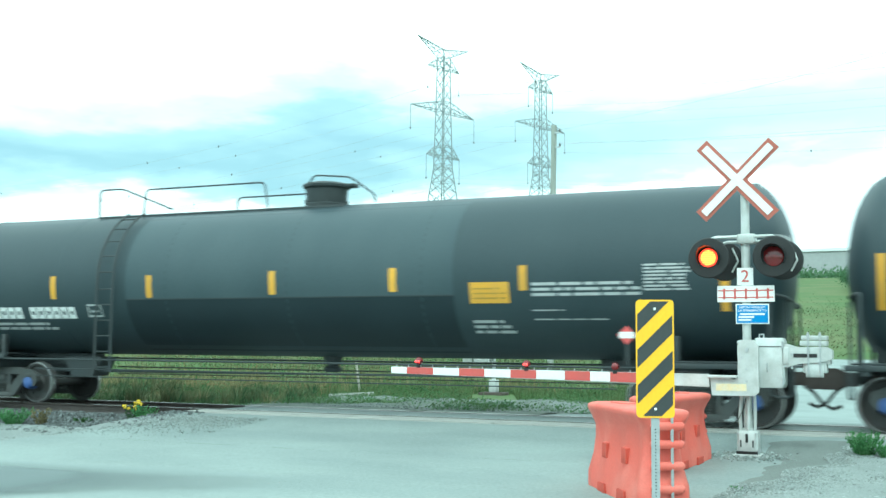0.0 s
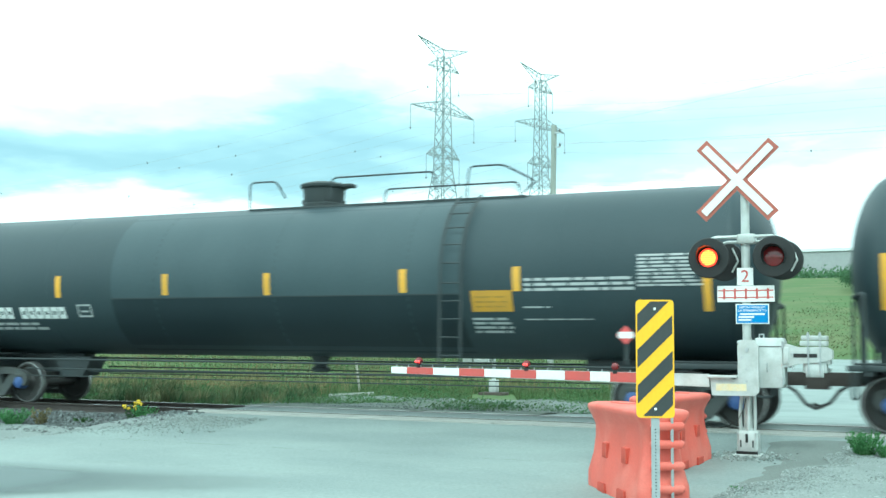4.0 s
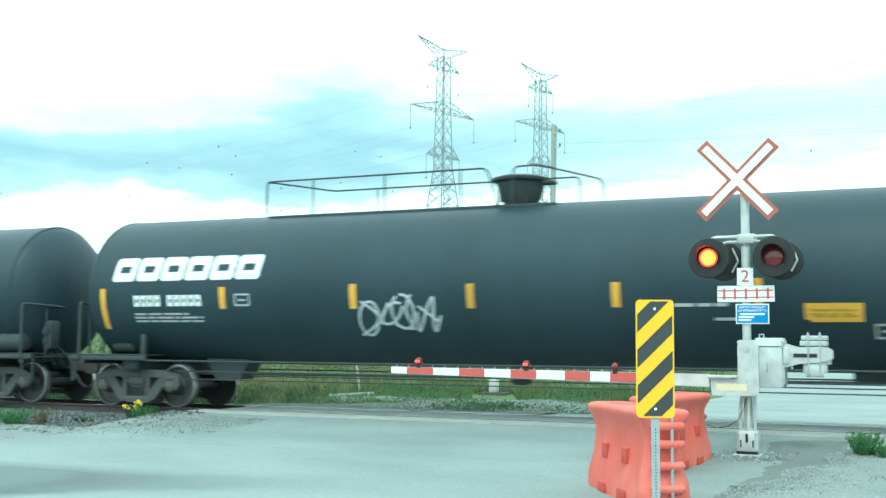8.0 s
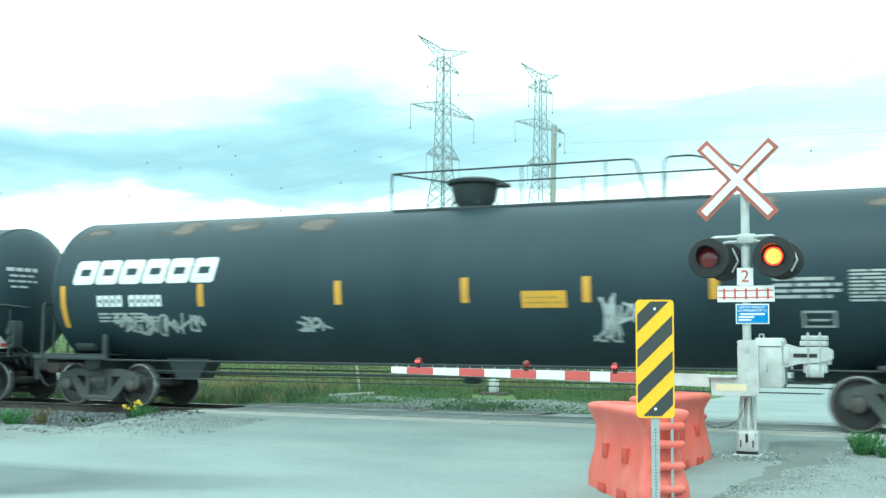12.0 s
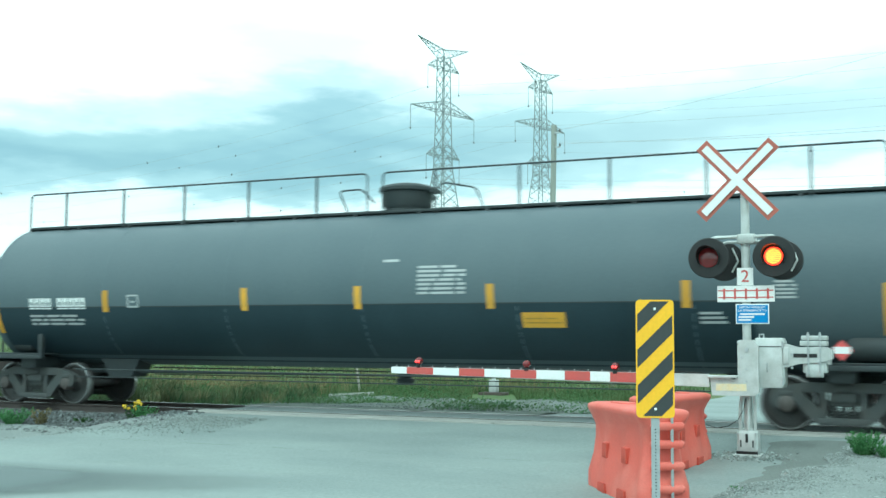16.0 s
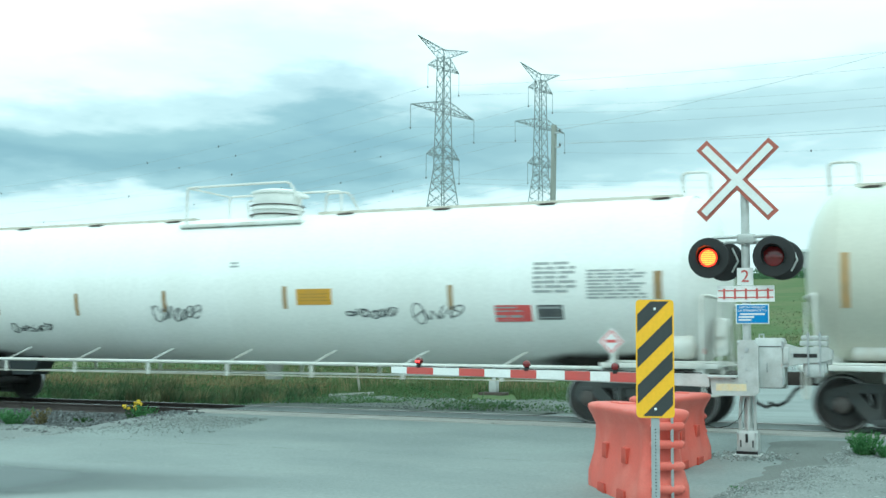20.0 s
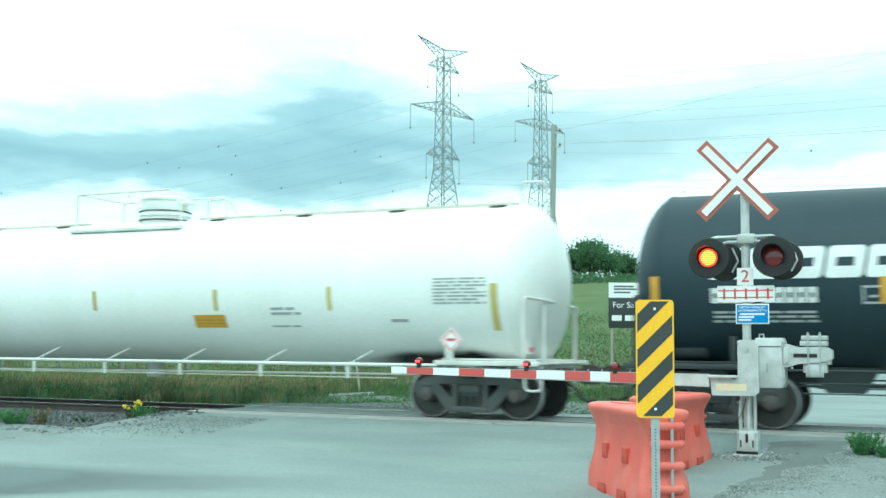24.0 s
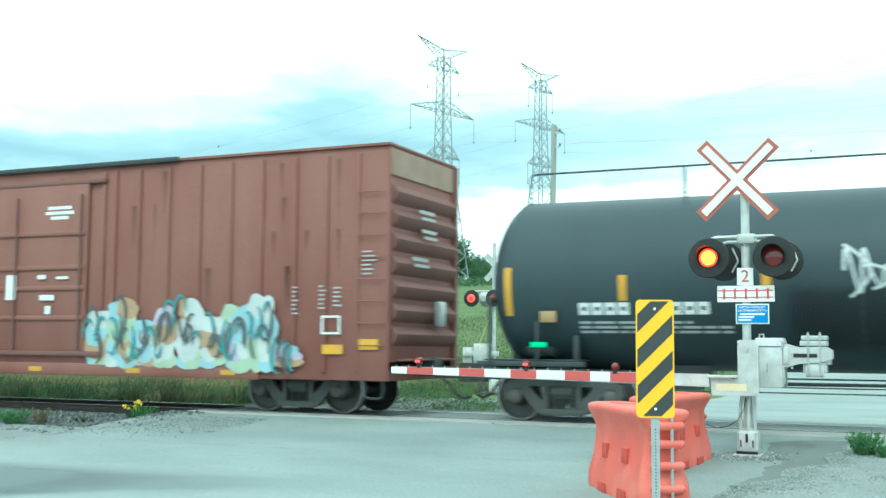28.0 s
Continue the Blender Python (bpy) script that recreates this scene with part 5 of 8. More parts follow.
TIPS1 = build_pylon(P1, "grey lattice high-voltage pylon on the hill")
TIPS2 = build_pylon(P2, "grey lattice high-voltage pylon further away")


def power_line(a, b, sag, markers):
    """One conductor in a shallow curve, with small dampers along it."""
    a, b = Vector(a), Vector(b)
    line = thing("power_line", "thin power line slung from the pylon", "wire")
    at = lambda u: a.lerp(b, u) - Vector((0, 0, sag * 4 * u * (1 - u)))
    part("conductor", Shape().pipe([at(i / 24) for i in range(25)], 0.022, 5), GALV, line)
    for u in markers:
        q = at(u)
        part("damper", Shape().turn([(0.02, -0.3), (0.15, -0.15), (0.15, 0.15), (0.02, 0.3)], tuple(q), "z", 6), RUBBER, line)


ALONG = Vector((-0.963, 0.270, 0.0))
for i, (a, b) in enumerate(zip(TIPS1, TIPS2)):
    power_line(a, a + ALONG * 320 + Vector((0, 0, 4)), 9, (0.15 + 0.02 * i, 0.33, 0.5 + 0.03 * i))
    power_line(a, a - ALONG * 300 + Vector((0, 0, -3)), 9, ())
    power_line(b, b + ALONG * 320 + Vector((0, 0, 2)), 9, (0.2,))
    power_line(b, b - ALONG * 300 + Vector((0, 0, -3)), 9, (0.08 + 0.05 * i,) if i % 2 else ())


def tree_mesh(seed, height):
    """A tapered trunk with limbs, and a crown of many small leaf clumps with gaps."""
    rng = random.Random(seed)
    wood, tips = Shape(), []
    def limb(a, d, length, r, depth):
        b = a + d * length
        wood.tube(a, b, r, 6, r * 0.62, False)
        if depth == 0:
            tips.append(b)
            return
        for _ in range(3):
            e = (d + Vector((rng.gauss(0, 0.62), rng.gauss(0, 0.62), rng.gauss(0.12, 0.3)))).normalized()
            limb(a.lerp(b, rng.uniform(0.6, 1)), e, length * rng.uniform(0.6, 0.85), r * 0.55, depth - 1)
        tips.append(b)
    limb(Vector((0, 0, -0.5)), Vector((0, 0, 1)), height * 0.25, height * 0.028, 3)
    v, f = [], []
    for t in tips:
        t = Vector((t.x, t.y, min(t.z, height * 0.95)))
        size = height * rng.uniform(0.06, 0.105)
        for _ in range(110):
            p = t + Vector((rng.gauss(0, size), rng.gauss(0, size), rng.gauss(0, size * 0.7)))
            n = Vector((rng.gauss(0, 1), rng.gauss(0, 1), rng.gauss(0.5, 1))).normalized()
            u = n.orthogonal().normalized() * height * rng.uniform(0.010, 0.022)
            w = n.cross(u) * 0.7
            i = len(v)
            v += [tuple(p - u), tuple(p + w), tuple(p + u), tuple(p - w)]
            f.append((i, i + 3, i + 2, i + 1))
    me = bpy.data.meshes.new("crown")
    me.from_pydata(v, [], f)
    me.materials.append(LEAF)
    return wood.mesh("trunk", BARK), me


TREES = [tree_mesh(s, 10.0) for s in (3, 8, 21)]


def plant(x, y, height, kind, label="leafy green tree on the hill"):
    t = thing("tree", label, "tree", pose(x, y, level(x, y), 0, 0, (x * 37) % 360), group="trees on the hill")
    t.scale = (height / 10,) * 3
    part("trunk", TREES[kind][0], None, t)
    part("crown", TREES[kind][1], None, t)


def along_view(x_pix, dist):
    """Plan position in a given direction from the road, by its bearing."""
    a = -YAW + math.atan((x_pix - 784) / 1948)
    return EYE[0] + math.sin(a) * dist, EYE[1] + math.cos(a) * dist


for bearing, dist, height, kind in ((772, 285, 21.5, 0), (798, 290, 20, 1), (845, 300, 14, 2), (460, 290, 8, 0), (430, 300, 9, 1), (508, 280, 8, 2), (655, 270, 7.5, 1), (630, 300, 8, 0),
                                    (845, 270, 7.5, 2), (868, 280, 9.5, 0), (940, 250, 9.0, 1), (985, 255, 9.5, 2), (1026, 290, 18.0, 0), (1072, 295, 17.5, 1), (1046, 285, 20.5, 2), (1094, 300, 16.5, 0),
                                    (1120, 330, 8, 0), (1180, 330, 8, 1), (1240, 340, 7, 2), (1545, 160, 8.0, 0), (1580, 150, 8.5, 1), (1520, 170, 6.0, 2), (300, 320, 10, 2), (240, 330, 9, 0)):
    x, y = along_view(bearing, dist)
    plant(x, y, height, kind)


def hedge(name, count, seed):
    rng = random.Random(seed)
    v, f = [], []
    for _ in range(count):
        bx = rng.uniform(380, 1640)
        d = rng.choice((235, 262, 300, 315)) + rng.uniform(-8, 8)
        x, y = along_view(bx, d)
        z = level(x, y)
        for _ in range(9):
            p = Vector((x + rng.gauss(0, 1.2), y + rng.gauss(0, 1.2), z + abs(rng.gauss(0, 0.9))))
            n = Vector((rng.gauss(0, 1), rng.gauss(0, 1), rng.gauss(0.5, 1))).normalized()
            u = n.orthogonal().normalized() * rng.uniform(0.2, 0.45)
            w = n.cross(u) * 0.7
            i = len(v)
            v += [tuple(p - u), tuple(p + w), tuple(p + u), tuple(p - w)]
            f.append((i, i + 3, i + 2, i + 1))
    me = bpy.data.meshes.new(name)
    me.from_pydata(v, [], f)
    me.materials.append(LEAF)
    solo(name, me, None, "low hedges and scrub between the fields", "hedge", kind="stuff")


hedge("hedgerow", 2600, 5)

def slope_spots(near, far, n, spread, seed):
    rng = random.Random(seed)
    centres = [along_view(rng.uniform(330, 1640), near + (far - near) * rng.random() ** 0.8) for _ in range(n)]
    def spot(r):
        c = r.choice(centres)
        x, y = r.gauss(c[0], spread * 1.5), r.gauss(c[1], spread)
        if -8.6 < x < 6.0 and y < 47:  # not on the road
            x += -15.0 if x < -1.3 else 9.0
        return x, y
    return spot


foliage("slope_scrub", "olive and straw-coloured scrub on the slope", 20000, slope_spots(46, 112, 170, 0.9, 31), 0.075, 0.5, OLIVE, 31)
foliage("slope_bushes", "dark green bushes on the slope", 9000, slope_spots(46, 120, 80, 0.8, 33), 0.075, 0.65, PATCH_GREEN, 33)
x, y = along_view(1500, 260)
hall = thing("long_hall", "long grey clad building on the ridge", "building", pose(x, y, level(x, y) - 0.5, 0, 0, -2))
part("wall", Shape().box(-14, 0, 0, 40, 18, 6.6), BUILDING, hall)
part("roof", Shape().box(-14.4, -0.3, 6.6, 40.4, 18.3, 7.2), BUILDING_ROOF, hall)
for i in range(13):
    part("cladding_rib", Shape().box(-13.5 + i * 4.2, -0.12, 0, -13.2 + i * 4.2, 0, 6.6), BUILDING, hall)
x, y = along_view(1150, 300)
barn = thing("white_shed", "small white roofed shed among trees", "building", pose(x, y, level(x, y), 0, 0, -10))
part("wall", Shape().box(-2.6, 0, 0, 2.6, 4, 2.2), BUILDING, barn)
part("roof", Shape().prism([(-3, 2.2), (3, 2.2), (2.2, 3.8), (-2.2, 3.8)], -0.4, 4.4), BUILDING_ROOF, barn)


# ---- the train ----
# fittings of each kind of car, along the car from its middle and up from the rail
FITTINGS = {
    "gatx_b": dict(bar=[(-5.57,2.34,2.81),(-2.67,2.36,2.8),(-0.16,2.33,2.77),(2.86,2.34,2.78),(5.13,2.34,2.78)], data=[(7.34,2.38,8.48,2.96)], dome=[(0.2,)], etext=[(9.58,2.76,9.95,2.99)], label=[(4.23,1.98,5.03,2.36)], ladder=[(3.9,)], marks=[(-7.86,1.89,-5.43,2.14)], placard=[(7.14,1.56)], plat=[(-1.3,4.95)], rows=[(-7.86,1.63,-6.11,1.83)], sq=[(-5.09,1.92,-4.7,2.19)], tall=[(8.52,1.96,2.87),(-8.89,1.96,2.85)], text=[(5.27,2.32,7.28,2.59),(5.23,2.03,5.85,2.08),(5.23,1.82,6.81,1.86),(4.2,1.58,4.97,1.89)]),
    "gatx_a": dict(bar=[(-5.99,2.31,2.81),(-3.37,2.31,2.78),(-0.32,2.34,2.81),(2.36,2.36,2.81),(4.97,2.35,2.8)], data=[(7.16,2.31,7.95,2.79)], dome=[(-0.02,)], etext=[(9.58,2.76,9.95,2.99)], label=[(3.93,2.13,4.7,2.51)], ladder=[(-4.43,)], marks=[(-7.86,1.89,-5.43,2.14)], placard=[(6.87,1.56)], plat=[(-5.65,0.64)], rows=[(-7.86,1.63,-6.11,1.83)], sq=[(-5.09,1.92,-4.7,2.19)], tall=[(8.52,1.96,2.87),(-8.89,1.96,2.85)], text=[(5.13,2.23,7.1,2.51),(5.11,1.98,5.74,2.02),(3.92,1.57,4.71,1.85),(5.12,1.82,6.48,1.86)]),
    "car5": dict(bar=[(-4.06,2.0,2.45),(-1.64,2.01,2.45),(1.15,1.99,2.46),(3.85,2.01,2.46)], data=[(5.56,2.06,6.66,2.55)], dome=[(-0.54,)], etext=[(8.05,2.79,8.62,3.07)], label=[(0.16,1.55,0.58,1.88),(3.94,1.72,4.75,1.99)], ladder=[(-0.79,)], marks=[(-6.19,2.01,-4.18,2.22)], plat=[(-1.34,0.31)], rows=[(-6.17,1.69,-4.17,1.87)], sq=[(5.25,1.61,5.75,1.92)], tall=[(-6.96,1.72,2.63),(6.73,1.72,2.61)], text=[(-3.24,1.93,-2.22,1.98),(2.22,1.85,3.16,1.98),(5.0,2.41,5.54,2.49),(1.99,1.86,3.01,1.98)]),
    "car6": dict(bar=[(-5.69,2.07,2.51),(-2.67,2.05,2.52),(-0.23,2.04,2.49),(2.49,2.04,2.47),(4.87,2.03,2.5)], data=[(7.22,2.08,8.36,2.64)], dome=[(0.17,)], etext=[(10.2,2.57,10.76,3.07)], graf=[(-2.57,1.53,-1.07,2.33)], label=[(5.59,1.82,6.4,2.08),(5.67,1.78,6.48,2.08)], logo=[(-8.48,2.66,-4.73,3.16)], marks=[(-7.95,2.13,-6.2,2.36)], placard=[(8.06,1.41)], plat=[(-5.29,1.07)], rows=[(-7.96,1.79,-6.21,2.01)], sq=[(6.64,1.51,7.15,1.75),(-5.4,2.12,-5.03,2.37)], tall=[(8.47,1.64,2.48),(-8.76,1.66,2.51)], text=[(3.48,2.02,4.74,2.12),(4.15,1.79,5.11,1.88)]),
    "car7": dict(bar=[(-2.49,2.13,2.6),(0.35,2.12,2.59),(2.54,2.12,2.59),(5.04,2.15,2.62)], data=[(7.27,2.18,8.36,2.66)], dome=[(0.08,)], graf=[(-5.06,1.72,-4.17,2.0),(-3.59,1.81,-2.9,2.11),(-2.37,1.75,-1.14,2.22),(-0.89,1.58,0.41,2.12),(0.69,1.61,2.61,2.15),(5.09,1.59,5.92,1.8)], label=[(2.69,2.26,3.41,2.58)], logo=[(-8.55,2.66,-5.88,3.08)], marks=[(-8.04,2.13,-6.26,2.34)], plat=[(-1.63,4.71)], rows=[(-8.02,1.79,-6.29,1.98)], sq=[(6.45,1.53,6.97,1.81)], tall=[(8.45,2.12,2.6),(-8.8,1.69,2.59)], text=[(5.2,2.05,6.04,2.13),(5.2,1.91,6.76,1.99)]),
    "car8": dict(bar=[(-5.35,2.04,2.49),(-3.14,2.04,2.49),(-0.61,2.04,2.47),(1.94,2.05,2.47),(4.88,2.04,2.48)], data=[(7.24,2.04,8.41,2.56)], dome=[(0.39,)], etext=[(9.68,2.57,10.37,3.1)], graf=[(-1.16,2.0,1.54,2.37),(2.16,1.99,4.15,2.34),(-2.9,1.98,-0.73,2.32),(-0.45,1.97,1.51,2.29)], label=[(3.86,1.72,4.71,2.01)], logo=[(-8.53,2.54,-4.78,3.03)], marks=[(-8.12,2.04,-6.26,2.26)], placard=[(8.48,1.47)], plat=[(-5.27,0.97)], rows=[(-8.14,1.69,-6.55,1.91)], sq=[(6.51,1.64,7.03,1.91),(-5.19,2.02,-4.87,2.28)], tall=[(8.8,1.93,2.83),(-9.11,1.97,2.87)], text=[(6.08,1.99,7.06,2.41)]),
    "car9": dict(bar=[(-5.21,2.12,2.58),(-1.98,2.13,2.59),(0.68,2.14,2.6),(2.99,2.13,2.58),(5.19,2.16,2.56)], data=[(7.31,2.09,8.1,2.62)], dome=[(0.22,)], etext=[(10.32,2.55,10.87,3.05)], graf=[(-7.52,1.52,-5.16,2.05),(3.05,1.45,3.76,2.32),(-2.99,1.61,-2.28,1.91)], label=[(1.78,2.04,2.62,2.34)], logo=[(-8.55,2.61,-4.81,3.13)], marks=[(-7.92,2.13,-6.19,2.37)], placard=[(8.05,1.44)], plat=[(-1.33,4.98)], rows=[(-7.93,1.79,-6.34,2.02)], sq=[(6.57,1.69,7.09,1.96)], tall=[(-8.85,1.69,2.59),(8.6,1.72,2.6)], text=[(6.14,2.14,7.18,2.52)]),
    "car10": dict(bar=[(-5.21,2.12,2.58),(-1.98,2.13,2.59),(0.68,2.14,2.6),(2.77,2.14,2.62),(5.08,2.14,2.61)], data=[(7.19,2.1,8.33,2.65)], dome=[(0.2,)], etext=[(10.15,2.52,10.69,3.06)], graf=[(2.67,1.94,4.17,2.32)], label=[(7.05,1.72,7.66,2.07)], marks=[(-7.92,2.13,-6.19,2.37)], placard=[(8.0,1.45)], plat=[(-1.4,4.66)], rows=[(-7.93,1.79,-6.34,2.02)], sq=[], tall=[(8.59,1.92,2.84),(-8.85,1.69,2.59)], text=[]),
    "car11": dict(bar=[(-5.64,2.1,2.55),(-3.87,2.11,2.54),(-1.35,2.11,2.55),(0.92,2.08,2.57),(3.46,2.11,2.58),(5.81,2.12,2.56)], data=[(6.26,2.03,7.37,2.52),(4.09,2.1,5.73,2.5)], dome=[(0.05,)], graf=[(-3.39,1.59,-2.41,2.0)], label=[(-4.72,2.09,-3.94,2.39)], marks=[(-7.62,2.1,-5.72,2.31)], rows=[(-7.62,1.8,-5.59,1.96)], sq=[(-5.31,2.1,-5.05,2.33),(5.58,1.74,6.1,1.99)], tall=[(-8.99,1.69,2.6),(8.59,1.69,2.47)], text=[(2.64,2.54,2.94,2.78),(2.49,2.01,3.26,2.17),(4.46,1.69,4.91,1.88),(5.11,1.69,5.55,1.76)]),
    "car12": dict(bar=[(-6.22,2.02,2.48),(-2.67,2.03,2.48),(-0.08,2.04,2.48),(2.65,2.03,2.48),(6.19,2.02,2.48)], data=[(7.62,2.15,7.97,2.47)], dome=[(0.2,)], label=[(3.23,1.69,4.04,1.96)], marks=[(-8.37,2.09,-6.76,2.33)], placard=[(8.64,1.33)], rows=[(-8.38,1.73,-6.85,1.99)], sq=[(-5.63,2.11,-5.33,2.38)], tall=[(-9.34,1.57,2.39),(9.34,1.57,2.39)], text=[(1.19,2.29,2.17,2.86),(0.44,2.91,0.8,3.0),(6.4,1.74,6.86,1.97)]),
    "car13": dict(bar=[(-5.2,2.25,2.7),(-3.51,2.25,2.71),(-0.19,2.23,2.7),(3.18,2.24,2.72),(5.98,2.27,2.74)], data=[(7.65,2.08,8.76,2.63)], dome=[(0.36,)], etext=[(9.59,2.65,10.13,3.01)], label=[(1.28,2.32,2.08,2.63)], marks=[(-7.85,2.13,-5.66,2.4)], placard=[(8.06,1.43)], rows=[(-7.81,1.66,-6.33,2.06)], sq=[(6.96,1.72,7.44,1.99),(-4.76,2.19,-4.47,2.46)], tall=[(8.88,1.95,2.87),(-9.23,1.91,2.82)], text=[(-2.66,2.26,-1.7,2.83),(7.02,2.71,8.77,2.85),(6.18,1.78,6.77,2.02)]),
    "car14": dict(bar=[(-5.58,2.24,2.68),(-1.99,2.22,2.69),(1.24,2.24,2.68),(3.75,2.26,2.68),(6.38,2.24,2.66)], data=[(7.63,2.1,8.64,3.23)], dome=[(0.1,)], graf=[(-1.53,1.69,-0.61,2.11),(0.76,1.69,2.36,2.09),(2.37,1.5,4.46,2.45),(5.08,1.6,6.12,2.05)], marks=[(-8.06,2.08,-6.38,2.3)], placard=[(8.24,1.46)], plat=[(-1.47,1.18)], rows=[(-8.1,1.64,-6.54,1.93)], rust=[(-7.73,2.98,-6.41,3.35),(-4.95,2.75,-3.83,3.39),(9.03,2.72,9.64,3.91)], tall=[(-9.07,2.0,2.88),(9.06,2.06,2.72)], text=[(1.6,2.66,2.9,2.88)]),
    "car15": dict(bar=[(-6.2,1.98,2.43),(-3.89,1.95,2.42),(-1.53,2.01,2.45),(1.42,2.06,2.5),(4.99,2.02,2.47)], data=[(7.6,2.18,8.64,2.71)], dome=[(0.2,)], graf=[(-1.79,1.81,-0.71,2.16),(2.81,1.85,3.79,2.09),(4.26,1.69,5.13,2.21),(-5.9,1.55,-4.72,1.79)], label=[(1.69,2.13,2.48,2.44)], marks=[(-8.09,2.21,-6.32,2.43)], placard=[(8.04,1.45)], plat=[(-1.61,1.33)], rows=[(-8.08,1.84,-6.5,2.01)], sq=[(6.69,1.84,7.11,2.06)], tall=[(8.85,2.17,2.65),(-9.14,1.8,2.66)], text=[(6.61,2.29,7.39,2.87),(5.85,1.77,6.37,2.1),(0.08,2.89,0.29,3.03)]),
    "car16": dict(bar=[(-5.28,2.02,2.48),(-1.68,2.04,2.46),(0.08,2.05,2.5),(1.61,1.99,2.42),(5.24,1.99,2.42)], data=[(7.58,2.13,8.67,3.08)], dome=[(0.21,)], graf=[(-4.8,1.57,-3.81,2.05),(-2.57,1.41,-0.63,2.55),(-0.5,1.42,1.8,2.51),(1.91,1.59,3.92,2.53),(4.16,1.69,5.96,2.39),(6.13,1.89,6.79,2.72),(9.46,2.38,10.36,3.08)], label=[(4.13,1.75,4.9,1.97)], marks=[(-7.64,2.09,-5.55,2.32)], placard=[(8.1,1.44)], plat=[(-1.57,1.41)], rows=[(-7.73,1.76,-5.82,1.94)], sq=[(6.74,1.72,7.05,1.94)], tall=[(9.0,2.02,2.88)]),
    "car17": dict(bar=[(-5.49,2.06,2.49),(-1.88,2.11,2.53),(1.48,2.12,2.54),(2.99,2.13,2.58),(5.19,2.16,2.56)], data=[(7.31,2.09,8.1,2.62)], dome=[(0.16,)], etext=[(10.32,2.55,10.87,3.05)], graf=[(-3.03,1.69,-2.21,1.91)], label=[(1.6,1.69,2.22,1.96)], logo=[(-8.2,2.48,-4.51,3.0)], marks=[(-8.2,2.09,-6.49,2.34)], placard=[(8.05,1.44)], plat=[(-5.1,1.2)], rows=[(-8.17,1.76,-6.49,1.98)], sq=[(-5.83,2.06,-5.5,2.35),(6.57,1.69,7.09,1.96)], tall=[(-9.13,1.69,2.55),(8.6,1.72,2.6)], text=[(6.14,2.14,7.18,2.52)]),
    "car18": dict(bar=[(-5.76,2.05,2.47),(-3.07,2.06,2.48),(-0.23,2.05,2.47),(2.91,2.03,2.46),(5.57,2.02,2.48)], data=[(7.79,2.11,8.85,2.62)], dome=[(0.35,)], label=[(2.32,1.69,3.1,1.95)], marks=[(-8.22,2.16,-6.45,2.37)], placard=[(8.18,1.46)], plat=[(-1.52,1.47)], rows=[(-8.23,1.78,-6.77,1.96)], sq=[(-5.28,2.14,-5.02,2.36)], tall=[(9.0,1.64,2.49),(-9.19,1.64,2.48)], text=[(4.21,1.92,4.9,2.11),(4.19,1.69,5.0,1.75),(6.87,1.77,7.27,1.88)]),
    "car19": dict(bar=[(-5.36,2.18,2.65),(-1.88,2.2,2.66),(1.11,2.19,2.65),(3.26,2.19,2.64),(5.96,2.17,2.66)], data=[(7.67,2.19,8.76,2.77)], dome=[(0.08,)], etext=[(10.34,2.33,10.88,2.98)], label=[(2.05,1.67,2.69,1.91)], marks=[(-7.66,2.07,-5.89,2.3)], placard=[(8.26,1.49)], rows=[(-7.67,1.66,-5.51,1.89)], sq=[(6.64,1.61,7.23,1.93),(-5.75,2.07,-5.38,2.31)], tall=[(9.0,1.75,2.66),(-9.04,1.75,2.66)], text=[(6.05,2.2,7.26,2.65),(1.06,3.09,1.44,3.2)]),
    "car20": dict(bar=[(-6.83,2.15,2.59),(-4.43,2.12,2.58),(-1.82,2.12,2.59),(1.23,2.13,2.61),(4.16,2.14,2.63),(6.83,2.16,2.61)], data=[(7.23,2.27,8.34,2.84)], dome=[(0.0,)], graf=[(-3.14,2.16,-1.43,3.06)], label=[(1.3,1.59,2.21,1.84)], marks=[(-7.64,1.91,-5.34,2.12)], placard=[(7.76,1.52)], rows=[(-7.65,1.58,-5.0,1.82)], sq=[(5.63,1.52,6.28,1.84)], tall=[(8.5,1.84,3.16),(-8.93,1.9,2.76)], text=[(4.82,2.0,6.81,2.13),(5.36,1.9,6.17,1.99)]),
}
SIDE = 1.58


def side_y(zc, z, lift):
    r = SIDE + lift
    d = max(-r * 0.98, min(r * 0.98, z - zc))
    return -math.sqrt(r * r - d * d)


def facing(s):
    s.sheet = True
    return s


def on_side(s, zc, x0, z0, x1, z1, lift=0.006, slot=0):
    """A painted patch that follows the round side of the tank."""
    n = max(1, int((z1 - z0) / 0.12))
    rows = [[(x, side_y(zc, z0 + (z1 - z0) * i / n, lift), z0 + (z1 - z0) * i / n) for x in (x0, x1)] for i in range(n + 1)]
    s.grid(rows, False, slot)
    s.sheet = True
    return s


